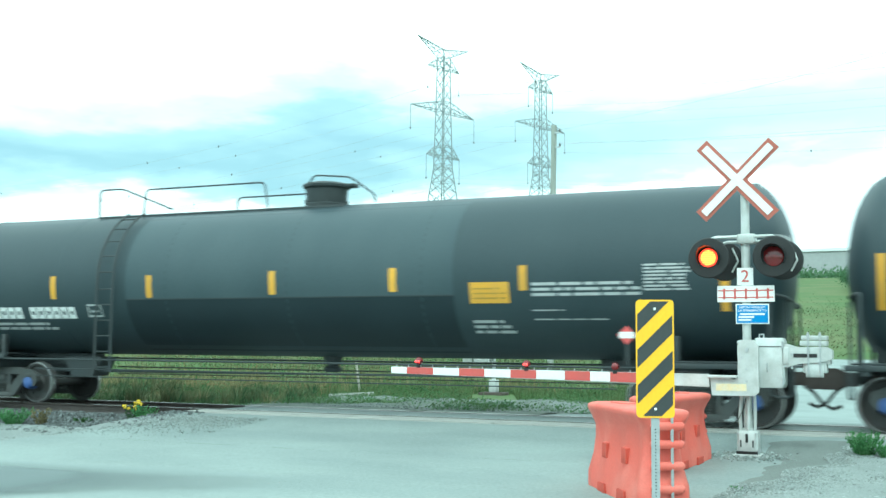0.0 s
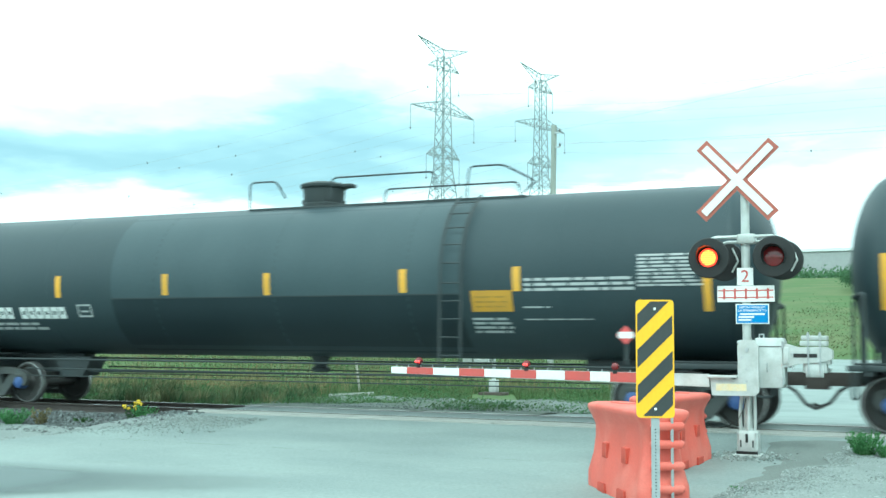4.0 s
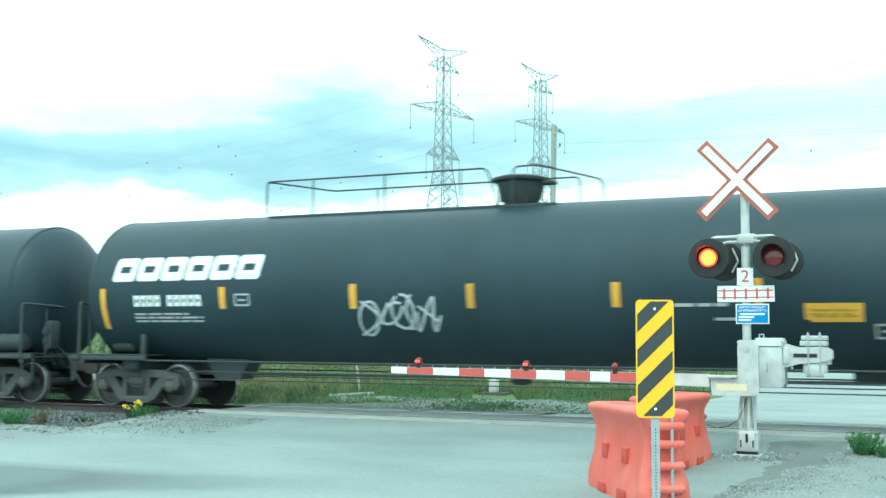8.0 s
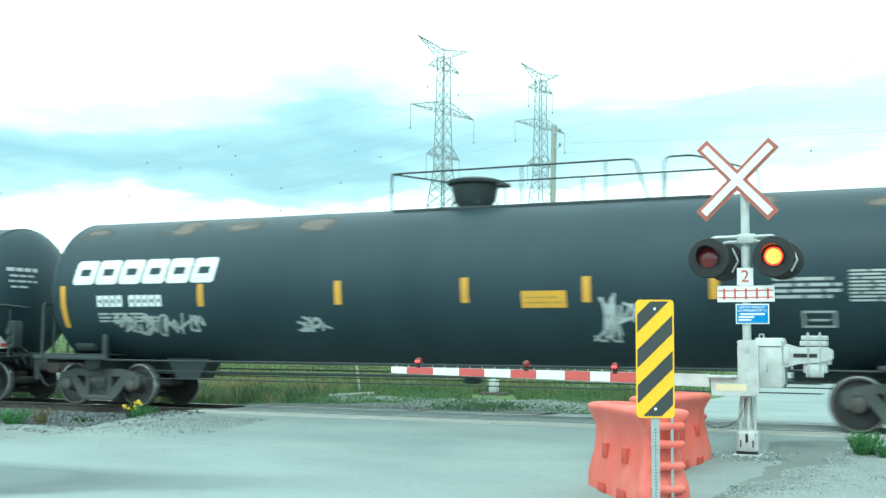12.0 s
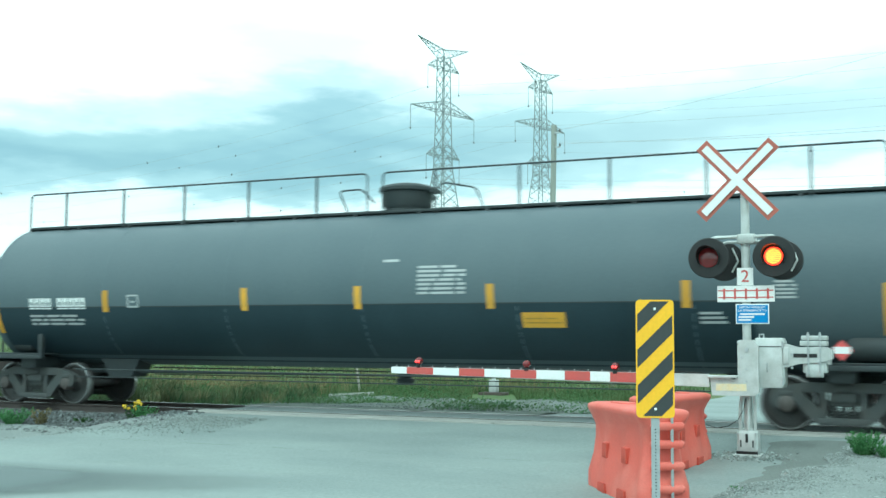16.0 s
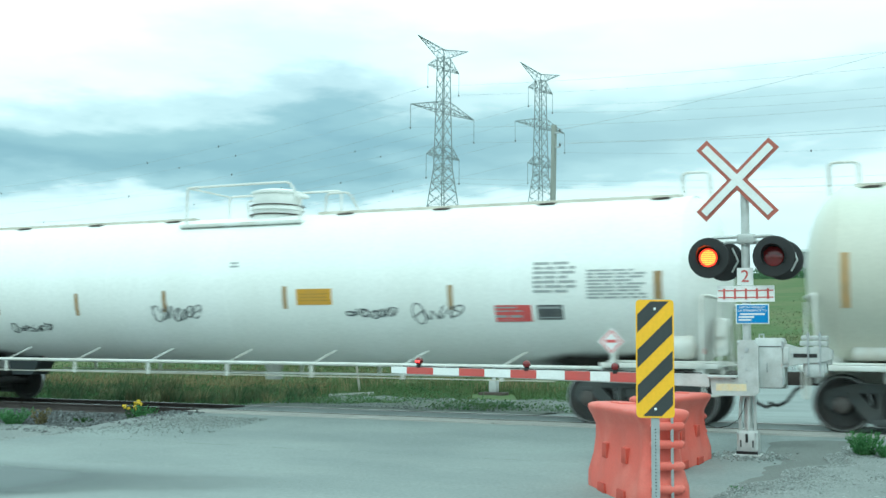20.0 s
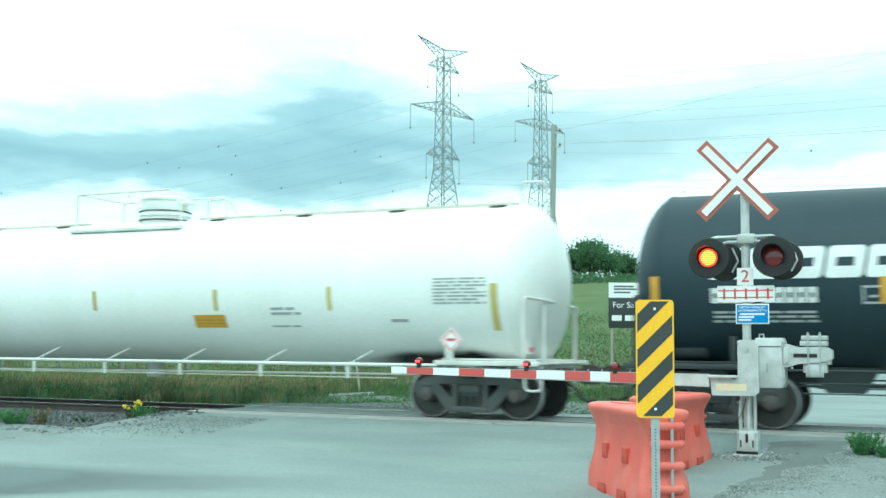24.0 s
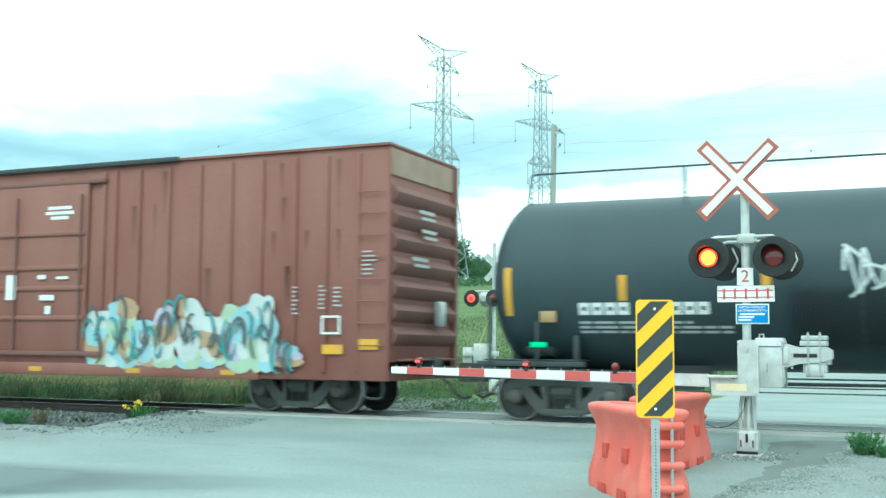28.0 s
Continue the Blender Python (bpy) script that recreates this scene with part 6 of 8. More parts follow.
def stain(zc, x0, z0, x1, z1, seed, material, lift=0.004):
    """A weathered patch with a ragged, fading rim, lying on the round side."""
    n, m = 18, 10
    round_rim = material in (RUST_STAIN, DUST)
    rows, fades = [], []
    for i in range(n + 1):
        u = i / n
        x = x0 + (x1 - x0) * u
        wave = 0.18 if round_rim else 0.05
        lo = z0 + wave * (z1 - z0) * noise.noise((x * 1.7, seed, 0.3))
        hi = z1 + wave * (z1 - z0) * noise.noise((x * 1.7, seed, 7.3))
        rows.append([(x, side_y(zc, lo + (hi - lo) * k / m, lift), lo + (hi - lo) * k / m) for k in range(m + 1)])
        if round_rim:
            fades.append([max(0.0, min(1.0, 2.0 * (1 - math.hypot(2 * u - 1, 2 * k / m - 1)) * (0.62 + 1.1 * noise.noise((x * 1.9, rows[-1][k][2] * 6.0, seed))))) for k in range(m + 1)])
        else:
            fades.append([min(1.0, 8 * u, 8 * (1 - u)) * min(1.0, 5 * k / m, 5 * (1 - k / m)) for k in range(m + 1)])
    me = soft_sheet(rows, fades)
    me.materials.append(material)
    return me


def stencil(s, zc, x0, z0, x1, z1, count, lift=0.006):
    """A line of plain blocks, each with one slit."""
    step = (x1 - x0) / count
    q = (z1 - z0)
    for k in range(count):
        a, b = x0 + step * (k + 0.05), x0 + step * (k + 0.90)
        t = (b - a) * 0.30
        lo, hi = (z0 + q * 0.34, z0 + q * 0.66)
        on_side(s, zc, a, z0, b, lo, lift)
        on_side(s, zc, a, hi, b, z1, lift)
        on_side(s, zc, a, lo, a + t, hi, lift)
        on_side(s, zc, b - t, lo, b, hi, lift)
    return s


def slanted_block(zc, x0, z0, x1, z1):
    """A leaning plain block with rounded corners and one narrow slit."""
    s, q = Shape(), z1 - z0
    def strip(a, b, u0, u1, ease0=0.0, ease1=0.0):
        lo, hi = z0 + q * u0, z0 + q * u1
        lean = 0.16 * q
        s.grid([[(x + lean * (u - 0.5), side_y(zc, z, 0.006), z) for x in (a + e, b - e)] for z, u, e in ((lo, u0, ease0), (hi, u1, ease1))], False)
    t = (x1 - x0) * 0.26
    strip(x0, x1, 0.0, 0.1, 0.05, 0.0)
    strip(x0, x1, 0.1, 0.36)
    strip(x0, x0 + t, 0.36, 0.64)
    strip(x1 - t, x1, 0.36, 0.64)
    strip(x0, x1, 0.64, 0.9)
    strip(x0, x1, 0.9, 1.0, 0.0, 0.05)
    return facing(s)


def print_lines(s, zc, x0, z0, x1, z1, rng, lift=0.006, pitch=0.085, bold=0.55):
    """Small print that cannot be read: rows of plain bars."""
    n = max(1, round((z1 - z0) / pitch))
    h = (z1 - z0) / n
    for i in range(n):
        x, zz = x0, z1 - (i + 0.8) * h
        end = x1 - (x1 - x0) * (0 if i % 3 else rng.uniform(0, 0.25))
        while x < end - 0.05:
            w = min(rng.uniform(0.12, 0.5), end - x)
            on_side(s, zc, x, zz, x + w, zz + h * bold, lift)
            x += w + 0.05
    return s


def scrawl(zc, x0, z0, x1, z1, rng, width=0.035, lift=0.008):
    """Sprayed strokes side by side: bars, bows, hooks and loops with no letters in them."""
    wide, tall = x1 - x0, z1 - z0
    n = max(3, round(wide / max(0.16, tall * 0.42)))
    strokes = []
    for k in range(n):
        step = wide / n
        a, b = x0 + step * (k - 0.25 * rng.random()), x0 + step * (k + 1.0 + 0.35 * rng.random())
        lo, hi = z0 + tall * rng.uniform(0.0, 0.4), z1 - tall * rng.uniform(0.0, 0.4)
        lean = rng.uniform(-0.25, 0.35) * tall
        for kind in rng.sample(("bar", "bow", "hook", "loop", "cross", "wave"), 2):
            pts = []
            for i in range(25):
                t = i / 24
                if kind == "bar":
                    u, v = 0.08 + 0.05 * t, 1 - t
                elif kind == "bow":
                    u, v = 0.1 + 0.85 * math.sin(math.pi * t), 1 - t
                elif kind == "hook":
                    u, v = (0.9 - 0.8 * t) if t > 0.5 else (0.9 - 0.25 * math.sin(6.283 * t)), 1 - 2 * t if t < 0.5 else 0.25 * (t - 0.5)
                elif kind == "loop":
                    u, v = 0.5 + 0.45 * math.cos(6.0 * t + k), 0.5 + 0.5 * math.sin(6.0 * t + k)
                elif kind == "cross":
                    u, v = t, 0.5 + 0.4 * (t - 0.5) * (-1) ** k
                else:
                    u, v = t, 0.5 + 0.42 * math.sin(9.5 * t + k)
                pts.append((a + (b - a) * u + lean * v, lo + (hi - lo) * v))
            s = Shape()
            strokes.append(s)
            rows = []
            for i, (x, z) in enumerate(pts):
                p, q = pts[max(0, i - 1)], pts[min(len(pts) - 1, i + 1)]
                d = Vector((q[0] - p[0], q[1] - p[1]))
                d = Vector((-d.y, d.x)).normalized() * width * 0.5 if d.length > 1e-5 else Vector((0, width * 0.5))
                rows.append([(x + g * d.x, side_y(zc, z + g * d.y, lift), z + g * d.y) for g in (-1, 1)])
            s.grid(rows, False)
            s.sheet = True
    return strokes


# bogie pieces, shared by all cars
def side_frame_mesh():
    """A cast side frame: deep top chord, slanting legs, spring window and pedestals."""
    s = Shape()
    s.prism([(-1.14, 0.50), (-1.12, 0.66), (-0.92, 0.74), (-0.60, 0.80), (0.60, 0.80), (0.92, 0.74), (1.12, 0.66), (1.14, 0.50), (1.06, 0.38), (0.98, 0.40), (0.94, 0.60), (0.60, 0.64),
             (-0.60, 0.64), (-0.94, 0.60), (-0.98, 0.40), (-1.06, 0.38)], -0.07, 0.07)
    for q in (-1, 1):
        s.prism([(q * 0.86, 0.62), (q * 0.64, 0.66), (q * 0.26, 0.27), (q * 0.36, 0.13), (q * 0.48, 0.17)], -0.065, 0.065)
        s.box(min(q * 0.25, q * 0.36), -0.075, 0.22, max(q * 0.25, q * 0.36), 0.075, 0.66, 0.01)
        s.box(min(q * 0.80, q * 0.98), -0.09, 0.58, max(q * 0.80, q * 0.98), 0.09, 0.66, 0.015)
    s.box(-0.40, -0.085, 0.12, 0.40, 0.085, 0.235, 0.025)
    s.box(-0.22, -0.10, 0.49, 0.22, 0.10, 0.62, 0.02)
    s.box(-0.12, -0.10, 0.66, 0.12, -0.065, 0.77, 0.01)
    return s.mesh("side_frame", BOGIE)


def wheelset_mesh():
    s = Shape()
    for side in (-1, 1):
        o = side
        s.turn([(0.09, o * 0.66), (0.16, o * 0.66), (0.17, o * 0.70), (0.36, o * 0.725), (0.385, o * 0.68), (0.482, o * 0.675), (0.484, o * 0.695), (0.458, o * 0.715)], (0, 0, 0), "y", 32, 0, False)
        s.turn([(0.458, o * 0.715), (0.452, o * 0.80)], (0, 0, 0), "y", 32, 1, False)
        s.turn([(0.452, o * 0.80), (0.428, o * 0.805)], (0, 0, 0), "y", 32, 1, False)
        s.turn([(0.428, o * 0.805), (0.39, o * 0.805), (0.375, o * 0.765), (0.20, o * 0.75), (0.14, o * 0.815), (0.085, o * 0.815)], (0, 0, 0), "y", 32, 0, False)
        for k in range(3):
            a = k * 2.094
            s.tube((0.28 * math.cos(a), o * 0.735, 0.28 * math.sin(a)), (0.28 * math.cos(a), o * 0.775, 0.28 * math.sin(a)), 0.03, 6, None, True, 0)
    s.tube((0, -1.0, 0), (0, 1.0, 0), 0.085, 14)
    return s.mesh("wheelset", [WHEEL, TREAD], 30)


def cap_mesh(material):
    s = Shape().turn([(0.145, 0.12), (0.15, 0.0), (0.125, -0.09), (0.07, -0.125), (0.001, -0.13)], (0, 0, 0), "y", 18)
    return s.mesh("bearing_cap", material)


SIDE_FRAME, WHEELSET, CAP_BLUE, CAP_IRON = side_frame_mesh(), wheelset_mesh(), cap_mesh(BLUE_CAP), cap_mesh(IRON_CAP)
BOLSTER = Shape().box(-0.22, -1.05, 0.42, 0.22, 1.05, 0.66, 0.03).box(-0.3, -0.35, 0.66, 0.3, 0.35, 0.76, 0.03).mesh("bolster", BOGIE)
SPRING = Shape()
for gx in (-0.15, 0.0, 0.15):
    SPRING.pipe([(gx + 0.055 * math.cos(i * 1.05), 0.055 * math.sin(i * 1.05), 0.23 + i * 0.0075) for i in range(31)], 0.014, 5)
SPRING = SPRING.mesh("spring_nest", BOGIE)
BRAKE_BEAM = Shape().box(-0.04, -0.75, -0.05, 0.04, 0.75, 0.05, 0.01).mesh("brake_beam", BOGIE)
COUPLER = Shape().box(-0.55, -0.11, 0.72, 0.05, 0.11, 0.95, 0.02).prism([(0.0, 0.66), (0.24, 0.66), (0.36, 0.74), (0.36, 0.96), (0.24, 1.02), (0.0, 1.02)], -0.17, 0.14).mesh("coupler", RAIL_RUST)
HOSE = Shape().pipe([(-0.1, 0, 0.72), (0.05, 0, 0.62), (0.2, 0, 0.42), (0.36, 0, 0.34), (0.5, 0, 0.40)], 0.03, 8).mesh("air_hose", RUBBER)
WHEELS = []


def bogie(car, x, caps, number):
    b = new("bogie")
    b.empty_display_size = 0.2
    b.parent = car
    b.matrix_basis = pose(x, 0, 0)
    for y in (-1.0, 1.0):
        part("side_frame", SIDE_FRAME, None, b, at=pose(0, y, 0))
        part("spring_nest", SPRING, None, b, at=pose(0, y, 0))
        for ax in (-0.889, 0.889):
            part("bearing_cap", caps, None, b, "blue bearing cap" if caps is CAP_BLUE else "", at=pose(ax, y, 0.457) if y < 0 else pose(ax, y, 0.457, 0, 0, 180))
    part("bolster", BOLSTER, None, b)
    for ax in (-0.889, 0.889):
        w = part("wheelset", WHEELSET, None, b, at=pose(ax, 0, 0.457))
        WHEELS.append((w, number, x + ax, ax))
        part("brake_beam", BRAKE_BEAM, None, b, at=pose(ax * 0.42, 0, 0.33))
    return b


def running_gear(car, half, end, caps, number, frame_mat):
    """Bogies, draught gear, couplers and hoses. end: from the middle to the coupling point."""
    for sgn in (-1, 1):
        bogie(car, sgn * half, caps, number)
        turn = 0 if sgn > 0 else 180
        part("coupler", COUPLER, None, car, "rusty knuckle coupler", at=pose(sgn * (end - 0.24), 0, 0, 0, 0, turn))
        part("air_hose", HOSE, None, car, at=pose(sgn * (end - 0.42), -0.3 * sgn, 0, 0, 0, turn))
        sill = Shape().box(min(sgn * (half - 2.0), sgn * (end - 0.75)), -0.19, 0.76, max(sgn * (half - 2.0), sgn * (end - 0.75)), 0.19, 1.12, 0.02)
        part("draught_sill", sill, frame_mat, car)
        bol = Shape().box(sgn * half - 0.22, -1.3, 0.80, sgn * half + 0.22, 1.3, 1.04, 0.03)
        part("body_bolster", bol, frame_mat, car)


def handrail(s, pts, r=0.019):
    """A pipe rail with rounded corners through the points."""
    out = []
    for i, p in enumerate(pts):
        p = Vector(p)
        if 0 < i < len(pts) - 1:
            a, b = Vector(pts[i - 1]), Vector(pts[i + 1])
            ra, rb = min(0.12, (a - p).length * 0.4), min(0.12, (b - p).length * 0.4)
            pa, pb = p + (a - p).normalized() * ra, p + (b - p).normalized() * rb
            for t in (0, 0.25, 0.5, 0.75, 1):
                out.append(pa.lerp(p, t).lerp(p.lerp(pb, t), t))
        else:
            out.append(p)
    s.pipe(out, r, 6)
    return s


def ladder(car, x, zc, material, z0=1.0):
    """A ladder up the near side of the tank, bent over its top."""
    rails = Shape()
    angles = [radians(a) for a in range(0, 66, 8)]
    pts = [(side_y(zc, z0, 0.14) - 0.02, z0), (-(SIDE + 0.13), zc)] + [(-(SIDE + 0.12) * math.cos(a), zc + (SIDE + 0.12) * math.sin(a)) for a in angles]
    pts[0] = (-(SIDE + 0.13), z0 - 0.25)
    for dx in (-0.21, 0.21):
        rails.pipe([(x + dx, y, z) for y, z in pts], 0.026, 6)
    part("ladder_stile", rails, material, car)
    z = z0 - 0.15
    while z < zc:
        part("ladder_rung", Shape().tube((x - 0.21, -(SIDE + 0.13), z), (x + 0.21, -(SIDE + 0.13), z), 0.014, 6), material, car)
        z += 0.33
    for a in (6, 18, 30, 42, 54):
        a = radians(a)
        y, z = -(SIDE + 0.12) * math.cos(a), zc + (SIDE + 0.12) * math.sin(a)
        part("ladder_rung", Shape().tube((x - 0.21, y, z), (x + 0.21, y, z), 0.014, 6), material, car)


def dome(car, x, top, style, material):
    d = new("manway_dome")
    d.empty_display_size = 0.2
    d.parent = car
    d.matrix_basis = pose(x, 0, top)
    if style == "bonnet":
        prof = [(0.42, -0.12), (0.43, 0.04), (0.41, 0.06), (0.43, 0.14), (0.45, 0.36), (0.50, 0.39), (0.51, 0.44), (0.47, 0.47), (0.30, 0.51), (0.001, 0.52)]
    elif style == "drum":
        prof = [(0.46, -0.12), (0.47, 0.04), (0.45, 0.06), (0.50, 0.14), (0.52, 0.40), (0.58, 0.43), (0.58, 0.49), (0.54, 0.53), (0.35, 0.58), (0.001, 0.60)]
    elif style == "funnel":
        prof = [(0.32, -0.12), (0.34, 0.04), (0.42, 0.13), (0.47, 0.42), (0.56, 0.46), (0.57, 0.51), (0.42, 0.56), (0.001, 0.575)]
    elif style == "ring":
        prof = [(0.54, -0.12), (0.54, 0.10), (0.58, 0.12), (0.58, 0.18), (0.53, 0.20), (0.53, 0.46), (0.57, 0.48), (0.57, 0.52), (0.40, 0.57), (0.001, 0.59)]
    else:
        prof = [(0.45, -0.12), (0.45, 0.08), (0.36, 0.12), (0.001, 0.15)]
    part("housing", Shape().turn(prof, n=28), material, d)
    if style == "low":
        part("relief_valve", Shape().turn([(0.13, -0.1), (0.13, 0.0), (0.19, 0.06), (0.21, 0.18), (0.17, 0.28), (0.05, 0.34)], (0.85, 0, 0), n=16), material, d)
        part("vent_valve", Shape().turn([(0.05, -0.1), (0.05, 0.08), (0.09, 0.1), (0.08, 0.17), (0.02, 0.2)], (1.6, 0, 0), n=12), material, d)
    else:
        part("lid_hinge", Shape().box(0.46, -0.14, 0.38, 0.72, 0.14, 0.45, 0.02), material, d)
        for k in range(6):
            a = k * 1.047
            part("lid_bolt", Shape().tube((0.5 * math.cos(a), 0.5 * math.sin(a), 0.02), (0.5 * math.cos(a), 0.5 * math.sin(a), 0.1), 0.025, 6), material, d)


def walkway(car, x0, x1, top, material, wide=0.42, thick=0.055):
    deck = Shape().box(x0, -wide - 0.12, top - 0.045 - thick, x1, -0.14, top - 0.045, 0.008)
    part("running_board", deck, material, car)
    n = max(2, round((x1 - x0) / 1.5))
    for i in range(n + 1):
        x = x0 + (x1 - x0) * i / n
        part("board_bracket", Shape().box(x - 0.04, -wide - 0.13, top - 0.24, x + 0.04, -0.2, top - 0.10, 0.01), material, car)


def top_rails(car, x0, x1, dx, top, style, material):
    """Handrails round the working platform."""
    y = -0.62
    if style == "gatx":
        for name, pts in (("grab_rail", [(x0 + 0.05, y, top - 0.1), (x0 + 0.05, y, top + 0.50), (x0 + 0.7, y, top + 0.50), (dx - 0.62, y + 0.1, top + 0.14)]),
                          ("upper_handrail", [(dx + 0.5, y, top + 0.08), (dx + 0.55, y, top + 0.50), (dx + 2.85, y, top + 0.50), (dx + 2.95, y, top - 0.1)]),
                          ("lower_handrail", [(dx + 1.1, 0.62, top - 0.1), (dx + 1.15, 0.62, top + 0.40), (x1 - 0.6, 0.62, top + 0.40), (x1 - 0.5, 0.62, top - 0.1)]),
                          ("ladder_rail", [(dx + 3.55, y, top - 0.1), (dx + 3.6, y, top + 0.55), (dx + 4.3, y, top + 0.55), (x1 + 0.1, y + 0.3, top + 0.25), (x1 - 0.4, 0.4, top + 0.14)])):
            part(name, handrail(Shape(), pts), material, car)
    elif style == "gatx_a":
        for name, pts in (("ladder_rail", [(x0 + 0.05, y, top - 0.1), (x0 + 0.05, y, top + 0.55), (x0 + 0.7, y, top + 0.55), (x0 + 1.2, 0.5, top + 0.2)]),
                          ("upper_handrail", [(x0 + 1.3, y, top - 0.1), (x0 + 1.35, y, top + 0.50), (dx - 1.15, y, top + 0.50), (dx - 1.05, y, top - 0.1)]),
                          ("lower_handrail", [(x0 + 2.9, 0.62, top - 0.1), (x0 + 2.95, 0.62, top + 0.40), (dx - 0.7, 0.62, top + 0.40)]),
                          ("grab_rail", [(dx - 0.1, y, top + 0.35), (dx + 0.05, y, top + 0.58), (dx + 0.9, y, top + 0.5), (x1 + 0.7, y + 0.2, top + 0.15), (x1 + 0.3, 0.4, top + 0.12)])):
            part(name, handrail(Shape(), pts), material, car)
    elif style == "procor":
        yy = -0.66
        part("upper_handrail", handrail(Shape(), [(x0 + 0.03, yy, top - 0.08), (x0 + 0.03, yy, top + 0.66), (x1 - 1.35, yy, top + 0.66), (x1 - 1.1, yy, top - 0.08)]), material, car)
        part("lower_handrail", handrail(Shape(), [(x0 + 0.03, yy, top + 0.66), (x0 + 0.9, 0.66, top + 0.60), (x1 + 0.1, 0.66, top + 0.60), (x1 + 0.12, 0.66, top - 0.1)]), material, car)
        part("ladder_rail", handrail(Shape(), [(x1 - 0.85, yy, top - 0.08), (x1 - 0.8, yy, top + 0.66), (x1 - 0.3, yy, top + 0.66), (x1 + 0.7, 0.2, top + 0.45), (x1 + 0.72, 0.2, top - 0.1)]), material, car)
        for k in range(3):
            x = x0 + (x1 - 1.4 - x0) * (k + 0.7) / 3
            part("rail_post", Shape().tube((x, yy, top - 0.1), (x, yy, top + 0.66), 0.016, 6), material, car)
            part("rail_post", Shape().tube((x + 0.8, 0.66, top - 0.15), (x + 0.8, 0.66, top + 0.6), 0.016, 6), material, car)
    elif style in ("full", "low"):
        yy, up = -0.62, (0.76 if style == "full" else 0.48)
        for a, b in ((x0, dx - 0.6), (dx - 0.25, x1)):
            if b - a < 1:
                continue
            part("long_handrail", handrail(Shape(), [(a, yy, top - 0.1), (a, yy, top + up), (b, yy, top + up), (b, yy, top - 0.1)]), material, car)
            n = max(1, round((b - a) / (1.95 if style == "full" else 3.6)))
            for k in range(1, n + 1):
                x = a + (b - a) * k / (n + 0.35) - 0.6
                part("rail_post", Shape().tube((x, yy, top - 0.1), (x, yy, top + up), 0.026, 6), material, car)
        part("dome_rail", handrail(Shape(), [(dx - 1.5, 0.3, top), (dx - 1.5, -0.2, top + 0.50), (dx - 0.9, -0.3, top + 0.50), (dx - 0.6, -0.3, top + 0.2)]), material, car)
        part("dome_rail", handrail(Shape(), [(dx + 0.7, -0.3, top + 0.2), (dx + 0.9, -0.3, top + 0.55), (dx + 1.6, -0.2, top + 0.42), (dx + 1.6, 0.3, top)]), material, car)
    elif style == "cage":
        yy = -0.78
        part("cage_rail", handrail(Shape(), [(x0, yy, top - 0.22), (x0, yy, top + 0.62), (x1 - 0.35, yy, top + 0.62), (x1 - 0.1, yy, top + 0.25), (x1 - 0.1, yy, top - 0.2)], 0.028), material, car)
        part("cage_rail", handrail(Shape(), [(x0, 0.78, top - 0.22), (x0, 0.78, top + 0.62), (x1, 0.78, top + 0.62), (x1, 0.78, top - 0.2)], 0.028), material, car)
        part("cage_end_rail", handrail(Shape(), [(x0, yy, top + 0.62), (x0, 0.78, top + 0.62)], 0.024), material, car)
        part("side_rail", handrail(Shape(), [(x1, 0.1, top), (x1 + 0.2, -0.2, top + 0.42), (x1 + 0.75, -0.2, top + 0.42), (x1 + 0.8, 0.2, top)], 0.024), material, car)
        part("side_rail", handrail(Shape(), [(dx - 0.85, 0.2, top), (dx - 0.8, 0.0, top + 0.38), (dx - 0.4, 0.0, top + 0.38)], 0.022), material, car)
        deck = Shape().box(x0 - 0.05, -0.98, top - 0.27, x1 + 0.05, -0.55, top - 0.20, 0.01)
        part("platform", deck, material, car)
    elif style == "small":
        part("grab_rail", handrail(Shape(), [(x0 + 0.1, -0.6, top - 0.1), (x0 + 0.1, -0.6, top + 0.60), (x0 + 0.8, 0.0, top + 0.36), (x1 - 0.1, 0.6, top + 0.36)]), material, car)
        part("dome_rail", handrail(Shape(), [(x0 + 1.15, 0.6, top), (x0 + 1.2, 0.4, top + 0.58), (x0 + 2.0, -0.2, top + 0.58), (x0 + 3.2, -0.4, top + 0.22), (x0 + 2.6, 0.5, top + 0.18)]), material, car)
    elif style == "utlx":
        part("grab_rail", handrail(Shape(), [(dx - 1.35, -0.6, top - 0.1), (dx - 1.35, -0.6, top + 0.55), (dx + 0.75, -0.6, top + 0.62), (dx + 1.0, -0.6, top - 0.05)]), material, car)
        part("grab_rail", handrail(Shape(), [(dx + 1.1, 0.4, top), (dx + 1.15, 0.4, top + 0.35), (dx + 1.9, 0.0, top + 0.42), (dx + 1.95, 0.0, top)]), material, car)
        for sgn in (-1, 1):
            xe = sgn * 8.9
            part("end_hoop", handrail(Shape(), [(xe - 0.25, 0.3, top - 0.2), (xe - 0.25, 0.0, top + 0.42), (xe + 0.25, 0.0, top + 0.42), (xe + 0.25, 0.3, top - 0.2)]), material, car)


